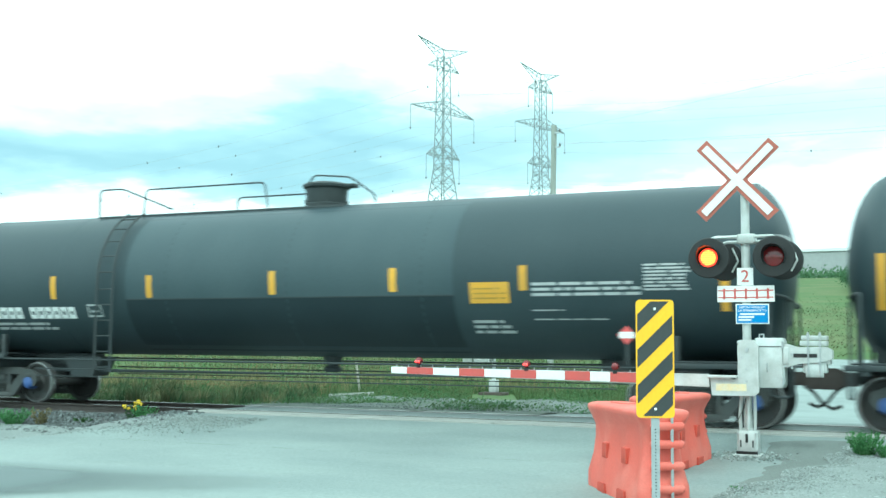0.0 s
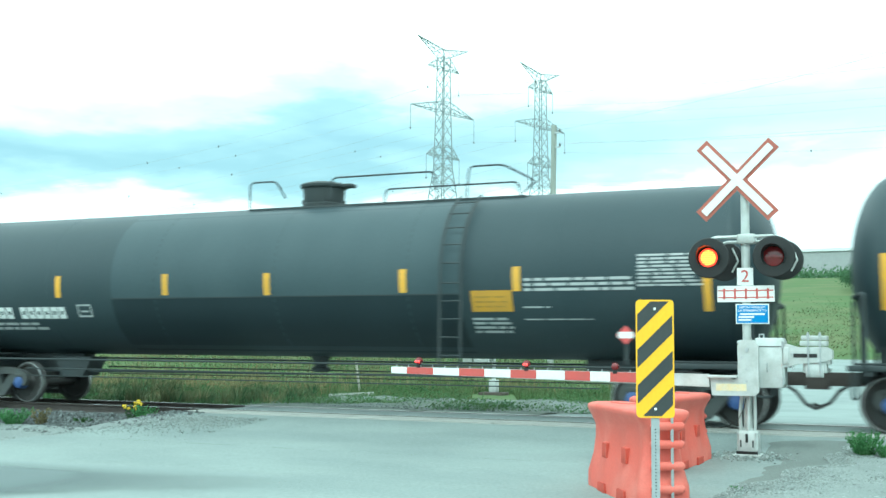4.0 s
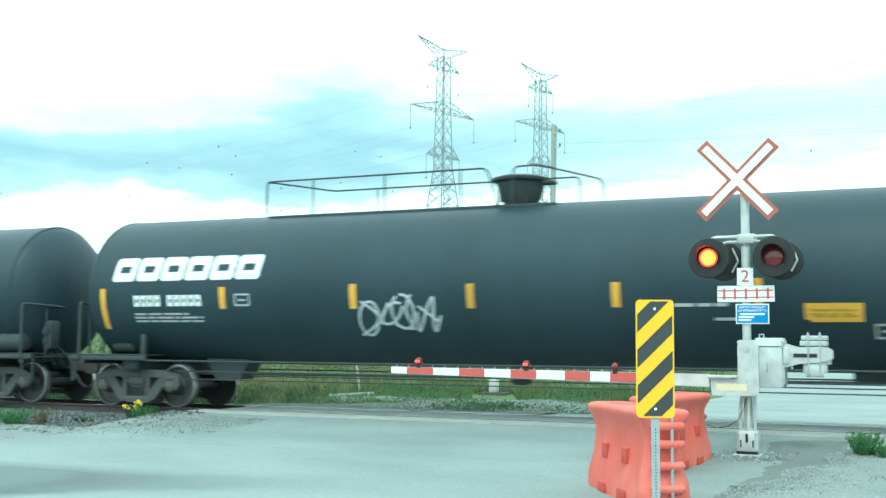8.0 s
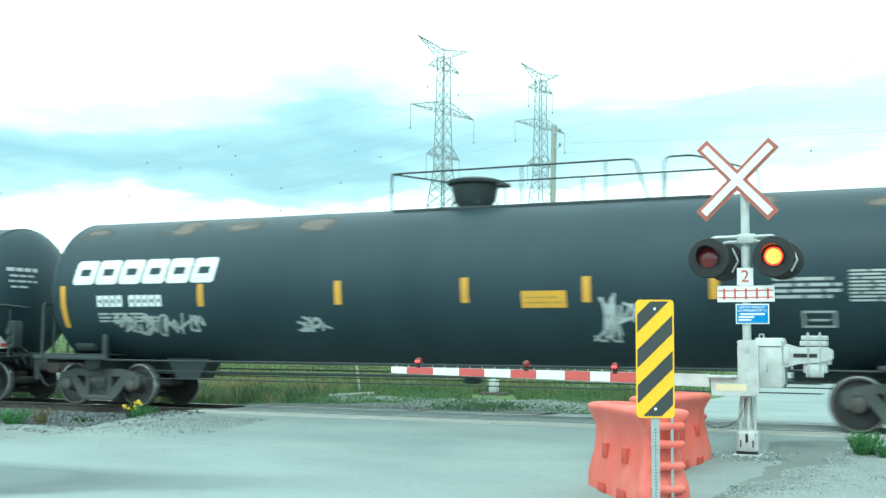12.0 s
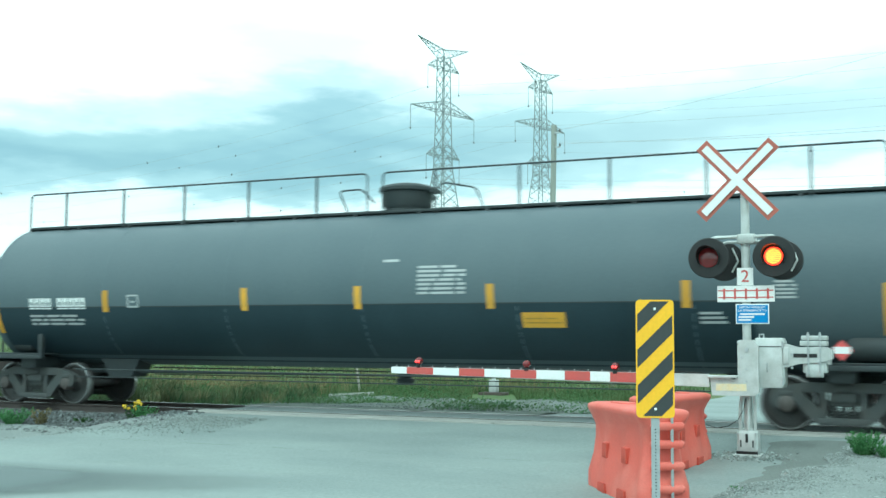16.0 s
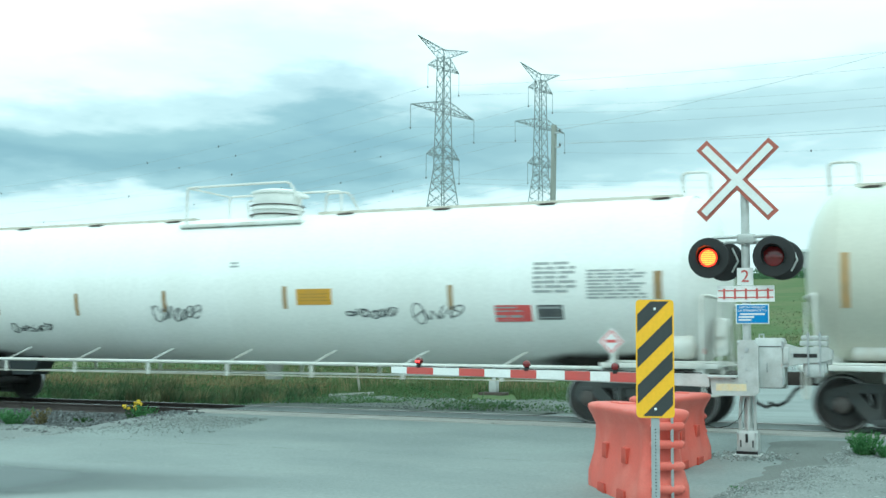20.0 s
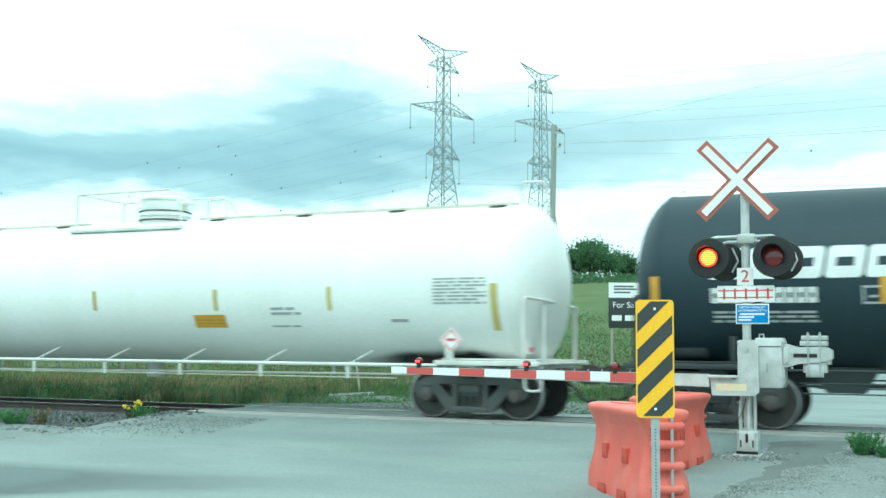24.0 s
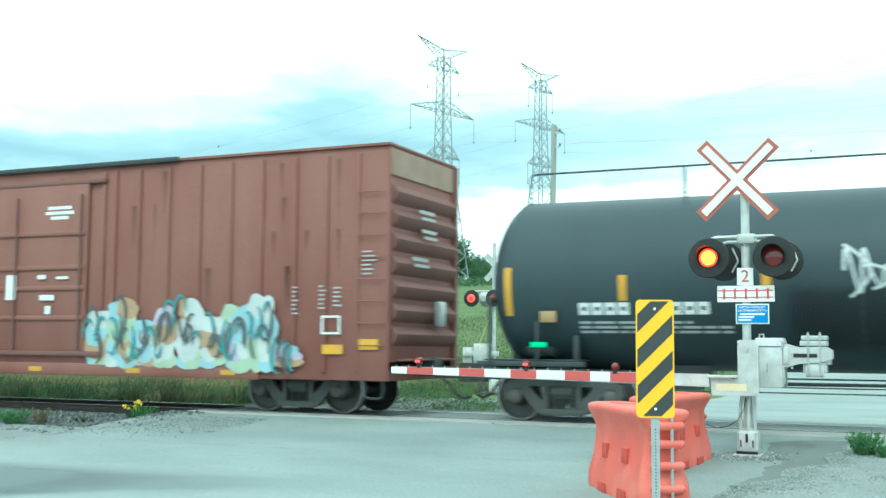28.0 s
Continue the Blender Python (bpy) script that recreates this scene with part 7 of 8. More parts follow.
def end_gear(car, half, sgn, material, placard, tank=True):
    """Platform, steps, handrails and brake gear at one end of the car."""
    a, b = sgn * (half - 0.55), sgn * (half + 1.5)
    x0, x1 = min(a, b), max(a, b)
    for y in (-1, 1):
        part("end_sill", Shape().box(x0, y * 1.42 - 0.06, 1.0, x1, y * 1.42 + 0.06, 1.09, 0.012), material, car)
    part("end_beam", Shape().box(sgn * (half + 1.18) - 0.08, -1.46, 0.92, sgn * (half + 1.18) + 0.08, 1.46, 1.10, 0.015), material, car)
    part("end_deck", Shape().box(x0 + 0.1, -1.36, 1.095, x1 - 0.1, -0.55, 1.125, 0.005), material, car)
    xe = sgn * (half + 1.15)
    step = handrail(Shape(), [(xe - 0.10 + 0.18 * sgn, -1.45, 1.0), (xe - 0.10 + 0.18 * sgn, -1.45, 0.56), (xe + 0.10 + 0.30 * sgn, -1.45, 0.56), (xe + 0.10 + 0.30 * sgn, -1.45, 1.0)], 0.022)
    part("corner_step", step, material, car)
    part("corner_step", handrail(Shape(), [(xe - 0.24, 1.45, 1.0), (xe - 0.24, 1.45, 0.42), (xe + 0.10, 1.45, 0.42), (xe + 0.10, 1.45, 1.0)], 0.022), material, car)
    rail = handrail(Shape(), [(sgn * (half + 1.22), -1.5, 1.05), (sgn * (half + 1.22), -1.5, 2.24), (sgn * (half + 1.42), -0.95, 2.2), (sgn * (half + 1.42), 0.95, 2.12), (sgn * (half + 1.22), 1.5, 2.1), (sgn * (half + 1.22), 1.5, 1.05)], 0.032)
    part("end_handrail", rail, material, car)
    for y in (-0.95, 0.95):
        part("rail_post", Shape().tube((sgn * (half + 1.42), y, 1.0), (sgn * (half + 1.42), y, 2.12), 0.026, 6), material, car)
    part("end_board", Shape().box(sgn * (half + 1.32) - 0.16, -1.3, 1.02, sgn * (half + 1.32) + 0.16, 1.3, 1.055, 0.008), material, car)
    part("saddle", Shape().box(sgn * (half - 0.35) - 0.05, -1.32, 1.0, sgn * (half - 0.35) + 0.05, -1.2, 1.55, 0.01), material, car)
    if sgn < 0:
        gear = Shape().box(sgn * (half + 0.95) - 0.1, -0.75, 1.1, sgn * (half + 0.95) + 0.1, -0.45, 1.72, 0.03)
        gear.tube((sgn * (half + 1.08), -0.6, 1.9), (sgn * (half + 1.14), -0.6, 1.9), 0.26, 18)
        part("hand_brake", gear, material, car)
        part("brake_cylinder", Shape().turn([(0.14, -0.3), (0.17, -0.26), (0.17, 0.24), (0.1, 0.3)], (sgn * (half + 0.4), -0.9, 1.33), "x", 16), material, car)
    elif tank:
        part("air_reservoir", Shape().turn([(0.05, -0.50), (0.18, -0.45), (0.225, -0.36), (0.225, 0.36), (0.18, 0.45), (0.05, 0.50)], (half + 0.56, -1.12, 1.37), "x", 20), material, car)
        valve = part("control_valve", Shape().box(half + 1.32, -0.95, 1.22, half + 1.54, -0.62, 1.86, 0.04).tube((half + 1.43, -1.0, 1.62), (half + 1.43, -0.94, 1.62), 0.085, 14).tube((half + 1.43, -1.0, 1.40), (half + 1.43, -0.94, 1.40), 0.06, 12), material, car)
        for k in range(3):
            part("air_pipe", Shape().pipe([(half + 1.36 + 0.05 * k, -0.8 + 0.1 * k, 1.25), (half + 1.42 + 0.08 * k, -0.8 + 0.15 * k, 1.12), (half + 1.46 + 0.06 * k, -0.7 + 0.2 * k, 0.85)], 0.018, 6), material, valve)
    if placard:
        y = -1.49
        x = sgn * (half + 1.10) if sgn > 0 else sgn * (half - 0.5)
        if sgn > 0:
            pl = part("placard_holder", Shape().box(x - 0.02, -0.95, 1.22, x + 0.02, -0.65, 1.52), PLACARD, car, "white and red hazard placard")
            part("placard_border", Shape().box(x + 0.021, -0.92, 1.25, x + 0.024, -0.68, 1.34), PLACARD_RED, pl)


def tank_car(number, name, label, key, half, top, body, trim, rails, dome_style, caps, dull=False, pale=False, graffiti=(), jacket=None):
    """A tank car with all its fittings; the key picks its painted marks."""
    fit = FITTINGS[key]
    rng = random.Random(number * 13 + 5)
    car = thing(name, label, "tank car", group="train cars")
    R, zc = SIDE, top - SIDE
    cyl = half + 0.85
    prof = []
    head, bow = 0.64, 1.42
    for sgn in (-1, 1):
        for i in range(13):
            t = bow * (i if sgn < 0 else 12 - i) / 12
            prof.append((max(0.02, R * math.sin(t) / math.sin(bow)), sgn * (cyl + head * (math.cos(t) - math.cos(bow)) / (1 - math.cos(bow)))))
    def on_head(y, z):
        q = min(1.0, math.hypot(y, z - zc) * math.sin(bow) / R)
        return (cyl + head * (math.sqrt(1 - q * q) - math.cos(bow)) / (1 - math.cos(bow)) + 0.012, y, z)
    part("tank", Shape().turn(prof, (0, 0, zc), "x", 72).mesh("tank", body, 15), None, car)
    for k in range(1, 6):
        x = -cyl + 2 * cyl * k / 6
        part("weld_seam", Shape().turn([(R - 0.002, x - 0.02), (R + 0.004, x - 0.012), (R + 0.004, x + 0.012), (R - 0.002, x + 0.02)], (0, 0, zc), "x", 64, 0, False).mesh("weld_seam", body, 2), None, car)
    # the joint band at each head
    for sgn in (-1, 1):
        part("head_band", Shape().turn([(R + 0.001, sgn * (cyl - 0.05)), (R + 0.008, sgn * (cyl - 0.045)), (R + 0.008, sgn * (cyl + 0.02)), (R - 0.004, sgn * (cyl + 0.05))], (0, 0, zc), "x", 64, 0, False), body, car)
    # Sheets on the near side: lighter above z0, darker below it.
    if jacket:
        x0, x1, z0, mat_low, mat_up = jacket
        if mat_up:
            part("jacket_side", on_side(Shape(), zc, x0, z0 + 0.021, x1, zc + R * 0.975, 0.0035), mat_up, car, "lighter grey upper jacket")
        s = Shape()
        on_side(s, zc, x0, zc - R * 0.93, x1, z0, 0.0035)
        part("jacket_skirt", s, mat_low, car, "darker black lower side")
        edge = Shape()
        on_side(edge, zc, x0, z0, x1, z0 + 0.02, 0.0055)
        part("jacket_lip", edge, trim, car)
    if pale:
        for sgn in (-1, 1):
            rows, fades = [], []
            for k in range(29):
                u = k / 28
                x = sgn * (half + 0.75 - 3.8 * u)
                hi = zc - R * (0.74 + 0.15 * max(0.0, (u - 0.4) / 0.6) - 0.04 * noise.noise((x * 1.4, number * 3.1, 0)))
                lo = zc - R * 0.979
                rows.append([(x, side_y(zc, lo + (hi - lo) * j / 8, 0.004), lo + (hi - lo) * j / 8) for j in range(9)])
                fades.append([min(1.0, 6 * u, 2.2 * (1 - u)) * min(1.0, 2.2 * (1 - j / 8)) for j in range(9)])
            me = soft_sheet(rows, fades)
            me.materials.append(GRIME)
            part("road_grime", me, None, car, "dark splash of road grime")
    # under the tank
    rail_y = -1.44
    for y in (rail_y, -rail_y):
        if rails not in ("full", "low") or pale:
            part("side_rail", Shape().tube((-half + 0.5, y, 1.0 if not pale else 0.99), (half - 0.5, y, 1.0 if not pale else 0.99), 0.02 if not pale else 0.035, 8), trim, car)
        if not pale:
            part("lower_rod", Shape().tube((-half + 1.4, y * 0.93, 0.63), (half - 1.4, y * 0.93, 0.63), 0.012, 6), trim, car)
        part("lower_rod", Shape().tube((-half + 1.4, y * 0.93, 0.79 if not pale else 0.74), (half - 1.4, y * 0.93, 0.79 if not pale else 0.74), 0.016 if not pale else 0.011, 6), trim if not pale else GRATING, car)
        for k in range(-3, 4):
            x = k * half / 4.2
            if pale:
                part("rail_strut", Shape().tube((x, y, 0.98), (x + 0.35, y * 0.74, zc - R * 0.80), 0.016, 6), trim, car)
                part("rod_hanger", Shape().box(x - 0.03, y - 0.02 if y > 0 else y - 0.015, 0.72, x + 0.03, y + 0.015 if y > 0 else y + 0.02, 0.98), trim, car)
    part("outlet_valve", Shape().turn([(0.16, zc - R - 0.32), (0.2, zc - R - 0.24), (0.13, zc - R - 0.18), (0.24, zc - R + 0.05)], (0.2, 0, 0), n=16), trim, car)
    under = Shape().prism([(-half + 1.5, 1.05), (-half + 1.75, 0.62), (-half + 2.35, 0.62), (-half + 2.6, 1.05)], -0.62, -0.1)
    part("equipment_box", under, FRAME_BLACK, car)
    part("brake_rod", Shape().tube((-half + 1.0, -0.5, 0.72), (half - 1.0, -0.5, 0.80), 0.022, 6), trim, car)
    running_gear(car, half, half + 2.13, caps, number, FRAME_BLACK if not pale else FRAME_WHITE)
    for sgn in (-1, 1):
        end_gear(car, half, sgn, trim, bool(fit.get("placard")), number not in (1, 2, 3, 4, 0, 18, 19))
    # on top
    dx = fit.get("dome", [(0.2,)])[0][0]
    plat = fit.get("plat", [(dx - 1.5, dx + 1.5)])[0]
    dome(car, dx, top, dome_style, trim if not pale else body)
    if rails in ("gatx", "gatx_a", "procor"):
        walkway(car, plat[0], plat[1], top, trim)
        part("far_board", Shape().box(plat[0], 0.14, top - 0.10, plat[1], 0.56, top - 0.05, 0.008), trim, car)
    elif rails == "small":
        walkway(car, plat[0], plat[1] + 0.2, top, trim)
    elif rails in ("full", "low", "cage", "utlx"):
        plat = plat if rails == "cage" else (-cyl + 0.1, cyl - 0.1)
        if rails == "cage":
            walkway(car, -cyl + 0.2, plat[0] - 0.1, top + 0.06, GRATING, 0.25, 0.10)
            walkway(car, plat[1] + 0.1, cyl - 0.2, top + 0.06, GRATING, 0.25, 0.10)
            for sgn in (-1, 1):
                part("end_hoop", handrail(Shape(), [(sgn * cyl - 0.25, 0.3, top - 0.1), (sgn * cyl - 0.25, 0.0, top + 0.45), (sgn * cyl + 0.25, 0.0, top + 0.45), (sgn * cyl + 0.25, 0.3, top - 0.2)], 0.028), trim, car)
        elif rails != "low":
            walkway(car, -cyl + 0.05, cyl - 0.05, top + 0.05, trim)
    if rails == "cage":
        n = 9
        for k in range(n):
            x = -cyl + 0.5 + (2 * cyl - 1.0) * k / (n - 1)
            if not plat[0] - 0.4 < x < plat[1] + 0.2:
                part("board_bracket", Shape().prism([(x - 0.2, top - 0.08), (x + 0.12, top - 0.08), (x + 0.14, top - 0.05), (x - 0.1, top - 0.055)], -0.56, -0.40), BROWN_DUST, car, "grimy bracket under the running board")
        for z0, z1 in ((0.0, 0.035), (0.21, 0.235)):
            part("dome_band", Shape().turn([(0.55, top + z0), (0.592, top + z0 + 0.01), (0.592, top + z1 - 0.01), (0.55, top + z1)], (dx, 0, 0), n=28, cap=False), BROWN_DUST, car, "rusty band round the dome")
    top_rails(car, plat[0], plat[1], dx, top, rails, trim)
    for (x,) in fit.get("ladder", []):
        ladder(car, x, zc, trim)
    # reflective bars, signs and lettering
    letters = LETTER_DARK if pale else LETTER
    small = PRINT_GREY if pale else (LETTER_DIM if not dull else LETTER)
    bar_mat = (BAR_BROWN if dull else BAR_OLIVE) if rails == "cage" else BAR_YELLOW
    for x, z0, z1 in fit.get("bar", []):
        part("reflective_bar", on_side(Shape(), zc, x - (0.05 if rails == "cage" else 0.075), z0, x + (0.05 if rails == "cage" else 0.075), z1, 0.008), bar_mat, car, "yellow reflective bar")
    for x, z0, z1 in fit.get("tall", []):
        part("end_reflective_bar", on_side(Shape(), zc, x - 0.07, z0, x + 0.07, z1, 0.012), bar_mat, car, "tall yellow reflective bar")
    for x0, z0, x1, z1 in fit.get("label", []):
        lab = part("caution_label", on_side(Shape(), zc, x0, z0, x1, z1, 0.007), BAR_YELLOW if key != "car13" else PLACARD, car, "yellow caution label")
        part("label_print", print_lines(Shape(), zc, x0 + 0.07, z0 + 0.06, x1 - 0.07, z1 - 0.06, rng, 0.010, 0.075, 0.3), LABEL_INK, lab)
    for x0, z0, x1, z1 in fit.get("marks", []):
        groups = (4, 6) if key.startswith("gatx") else (4, 5)
        step, x = (x1 - x0) / (sum(groups) + 0.9), x0
        for g in groups:
            for k in range(g):
                part("painted_mark", stencil(Shape(), zc, x + k * step, z0, x + (k + 1) * step, z1, 1), letters if key != "car13" else LETTER_YELLOW, car)
            x += (g + 0.9) * step
    for x0, z0, x1, z1 in fit.get("rows", []):
        part("small_print", print_lines(Shape(), zc, x0, z0, x1, z1, rng), small if key != "car13" else LETTER_YELLOW, car)
    for x0, z0, x1, z1 in fit.get("text", []):
        part("small_print", print_lines(Shape(), zc, x0, z0, x1, z1, rng), small, car)
    for x0, z0, x1, z1 in fit.get("data", []):
        part("data_panel", print_lines(Shape(), zc, x0, z0, x1, z1, rng, 0.006, 0.062), small, car)
    for x0, z0, x1, z1 in fit.get("sq", []):
        s = Shape()
        for a, b, c, d in ((x0, z0, x1, z0 + 0.035), (x0, z1 - 0.035, x1, z1), (x0, z0 + 0.035, x0 + 0.035, z1 - 0.035), (x1 - 0.035, z0 + 0.035, x1, z1 - 0.035), (x0 + 0.1, z0 + 0.1, x1 - 0.1, z0 + 0.14)):
            on_side(s, zc, a, b, c, d)
        part("stencil_frame", s, small, car)
    for x0, z0, x1, z1 in fit.get("rust", []):
        for k in range(2):
            a = x0 + (x1 - x0) * (0.0 if k else 0.25) - 0.15
            part("rust_patch", stain(zc, a, z0 + rng.random() * 0.2 * (z1 - z0), a + 0.3 + (x1 - x0) * rng.uniform(0.75, 0.95), z1 - rng.random() * 0.2 * (z1 - z0), k * 2.1, RUST_STAIN, 0.004 + k * 0.0006), None, car, "rust stain")
    for i, (x0, z0, x1, z1) in enumerate(fit.get("graf", [])):
        if x1 > cyl:
            continue
        m = graffiti[i % len(graffiti)] if graffiti else G_WHITE
        for stroke in scrawl(zc, x0, z0, x1, z1, rng, (0.042 if number == 16 else 0.022) if pale else 0.045):
            part("graffiti_stroke", stroke, m, car, "sprayed graffiti stroke")
    for x0, z0, x1, z1 in fit.get("graf", []):
        if x1 <= cyl:
            continue
        for k in range(9):
            cy, cz, rr = -1.0 + 0.085 * (k % 9), z0 + (z1 - z0) * rng.uniform(0.15, 0.85), rng.uniform(0.05, 0.12)
            rows = []
            for i in range(17):
                t = 5.0 * i / 16 + k
                row = []
                for g in (-0.018, 0.018):
                    row.append(on_head(cy + (rr + g) * math.cos(t), cz + (rr * 1.5 + g) * math.sin(t)))
                rows.append(row)
            part("graffiti_stroke", Shape().grid(rows, False), G_BLACK, car, "sprayed graffiti stroke")
    for x, z in fit.get("placard", [])[:1]:
        r, y = 0.235 if pale else 0.165, -1.60
        part("placard_stand", Shape().box(x - 0.03, y + 0.02, 1.06, x + 0.03, y + 0.05, z), trim, car)
        pl = part("hazard_placard", Shape().prism([(x - r, z), (x, z - r), (x + r, z), (x, z + r)], y - 0.006, y + 0.006), PLACARD if pale else PLACARD_RED, car, "red and white diamond hazard placard")
        if pale:
            q, d = r * 0.86, r * 0.72
            for sx in (-1, 1):
                for sz in (-1, 1):
                    part("placard_line", Shape().prism([(x + sx * q, z), (x, z + sz * q), (x, z + sz * d), (x + sx * d, z)], y - 0.009, y - 0.0065), PLACARD_RED, pl)
            part("placard_band", Shape().box(x - r * 0.4, y - 0.009, z - 0.02, x + r * 0.4, y - 0.0065, z + 0.03), PLACARD_RED, pl)
        else:
            part("placard_band", Shape().prism([(x - r * 0.8, z - 0.055), (x + r * 0.8, z - 0.055), (x + r * 0.8, z + 0.055), (x - r * 0.8, z + 0.055)], y - 0.010, y - 0.0065), PLACARD, pl)
    if fit.get("etext"):
        s = Shape()
        for k, (ya, yb) in enumerate(((-0.98, -0.12), (-0.92, -0.30), (-0.95, -0.22), (-0.90, -0.45))):
            z = zc + 0.50 - k * 0.13
            y = ya
            while y < yb - 0.04:
                w = min(rng.uniform(0.10, 0.26), yb - y)
                s.grid([[on_head(y + w * u / 3, zz) for u in range(4)] for zz in (z, z + (0.085 if k == 0 else 0.05))], False)
                y += w + 0.04
        part("end_print", s, LETTER_YELLOW if number == 13 else small, car)
        if number == 13:
            card = [[on_head(-0.72 + 0.06 * u, zc + 0.74 + 0.07 * k) for u in range(5)] for k in range(5)]
            part("end_card", Shape().grid(card, False), LETTER, car, "white card on the tank end")
    for x0, z0, x1, z1 in fit.get("logo", []):
        for k in range(6):
            w = (x1 - x0) / 6
            part("logo_block", slanted_block(zc, x0 + k * w, z0, x0 + (k + 0.93) * w, z1), LETTER, car, "big white block of a logo")
    for k, (x0, z0, x1, z1, m) in enumerate(STAINS.get(number, [])):
        part("weathered_patch", stain(zc, x0, z0, x1, z1, number + k * 1.7, m, 0.0035 + 0.0006 * k), None, car, "dusty weathered patch of paint")
    if number == 20:
        part("tag_post", Shape().box(-8.42, -1.56, 1.05, -8.36, -1.53, 1.8, 0.008), FRAME_BLACK, car)
        part("tag_holder", Shape().box(-8.33, -1.57, 1.78, -8.03, -1.53, 1.98, 0.01), BAR_BROWN, car)
        part("green_tag", Shape().box(-8.50, -1.585, 1.34, -8.2, -1.565, 1.43, 0.008), GREEN_TAG, car, "bright green tag")
    if number == 15:
        part("red_label", on_side(Shape(), zc, 5.85, 1.8, 6.55, 2.09, 0.007), PLACARD_RED, car, "faded red label")
        part("black_label", on_side(Shape(), zc, 6.66, 1.83, 7.14, 2.09, 0.007), LETTER_DARK, car, "black label")
    if number == 14:
        for k, (cx, cz, rx, rz) in enumerate(((2.62, 1.98, 0.36, 0.44), (3.2, 2.02, 0.42, 0.40), (3.86, 1.93, 0.5, 0.33), (4.3, 1.9, 0.28, 0.25))):
            rows = []
            for i in range(29):
                t = 6.283 * i / 28 * 0.94 + k
                rows.append([(cx + (rx + g) * math.cos(t), side_y(zc, cz + (rz + g) * math.sin(t), 0.010 + 0.001 * k), cz + (rz + g) * math.sin(t)) for g in (-0.03, 0.03)])
            part("graffiti_stroke", facing(Shape().grid(rows, False)), G_BLACK, car, "rounded sprayed outline")
    if number == 13:
        lip = Shape()
        on_side(lip, zc, -4.3, 3.10, 4.0, 3.13, 0.016)
        part("jacket_lip", lip, trim, car)
        part("yellow_strip", on_side(Shape(), zc, 7.55, 2.88, 8.3, 2.97, 0.008), LETTER_YELLOW, car)
        for x0, x1 in ((6.3, 7.3), (7.45, 8.6)):
            part("top_strip", on_side(Shape(), zc, x0, 3.90, x1, 3.98, 0.008), LETTER_YELLOW, car)
        part("white_strip", on_side(Shape(), zc, 7.0, 2.74, 8.2, 2.83, 0.008), LETTER, car)
    return car


# weathered patches by car: along, up, along, up, paint
STAINS = {8: [(-8.9, 3.62, -7.85, 4.0, DUST), (-7.2, 3.8, -5.9, 4.02, DUST)],
          9: [(7.3, 3.55, 8.3, 4.02, DUST), (5.5, 3.68, 6.4, 4.03, DUST), (-9.1, 3.45, -7.8, 4.08, DUST), (-7.1, 3.5, -5.2, 4.10, DUST), (-5.2, 3.55, -3.9, 4.05, DUST), (-3.5, 3.5, -2.2, 4.10, DUST)],
          20: [(-4.3, 1.15, -1.8, 2.5, PATCH_DARK), (-1.45, 1.5, -0.1, 2.95, PATCH_DARK), (-0.9, 1.5, 1.05, 3.5, PATCH_LIGHT), (0.87, 1.52, 1.5, 2.45, PATCH_DARK), (2.0, 1.69, 4.0, 2.5, PATCH_DARK)],
          14: [(6.9, 3.3, 8.1, 3.65, RUST_STAIN), (7.7, 2.75, 8.3, 3.0, RUST_STAIN), (2.3, 3.35, 3.0, 3.5, RUST_STAIN), (1.9, 2.72, 2.5, 2.84, RUST_STAIN), (8.8, 2.1, 9.05, 2.8, RUST_STAIN), (-6.9, 2.9, -5.2, 3.3, RUST_STAIN), (-5.6, 2.6, -3.2, 3.2, RUST_STAIN)],
          13: [(5.2, 2.08, 5.95, 2.45, PATCH_LIGHT), (4.0, 1.7, 5.3, 2.2, PATCH_LIGHT)]}
CARS = {}
MIDDLE = {-1: 8.06, 0: -11.77, 1: -32.09, 2: -52.23, 3: -72.40, 4: -92.19, 5: -110.58, 6: -129.31, 7: -149.89, 8: -170.54, 9: -191.20, 10: -211.83,
          11: -232.06, 12: -252.93, 13: -274.25, 14: -295.21, 15: -316.12, 16: -337.12, 17: -358.27, 18: -379.34, 19: -400.26, 20: -420.63, 21: -441.04}
JACKET_B, JACKET_A = (-4.1, 4.0, 2.29, TANK_LOWER, TANK_GREY), (-4.0, 3.6, 2.27, TANK_LOWER, TANK_GREY)
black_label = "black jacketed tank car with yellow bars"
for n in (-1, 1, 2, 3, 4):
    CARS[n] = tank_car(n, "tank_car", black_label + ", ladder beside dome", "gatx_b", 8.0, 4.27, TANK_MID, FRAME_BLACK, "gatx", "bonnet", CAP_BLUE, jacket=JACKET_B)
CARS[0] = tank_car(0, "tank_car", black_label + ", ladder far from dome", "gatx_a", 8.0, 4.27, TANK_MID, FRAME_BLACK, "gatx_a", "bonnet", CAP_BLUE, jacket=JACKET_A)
CARS[5] = tank_car(5, "tank_car", "short dusty grey tank car with yellow bars and central ladder", "car5", 6.31, 3.99, TANK_GREY, FRAME_BLACK, "small", "low", CAP_IRON, dull=True)
CARS[6] = tank_car(6, "tank_car", "black tank car with white logo blocks and pale graffiti", "car6", 8.22, 4.1, TANK_BLACK, FRAME_BLACK, "procor", "funnel", CAP_IRON, graffiti=(G_WHITE,))
CARS[7] = tank_car(7, "tank_car", "black tank car with logo blocks and teal graffiti", "car7", 8.24, 4.1, TANK_BLACK, FRAME_BLACK, "procor", "funnel", CAP_IRON, graffiti=(G_TEAL, G_TEAL, G_TEAL, G_WHITE, G_LIME, LETTER_YELLOW))
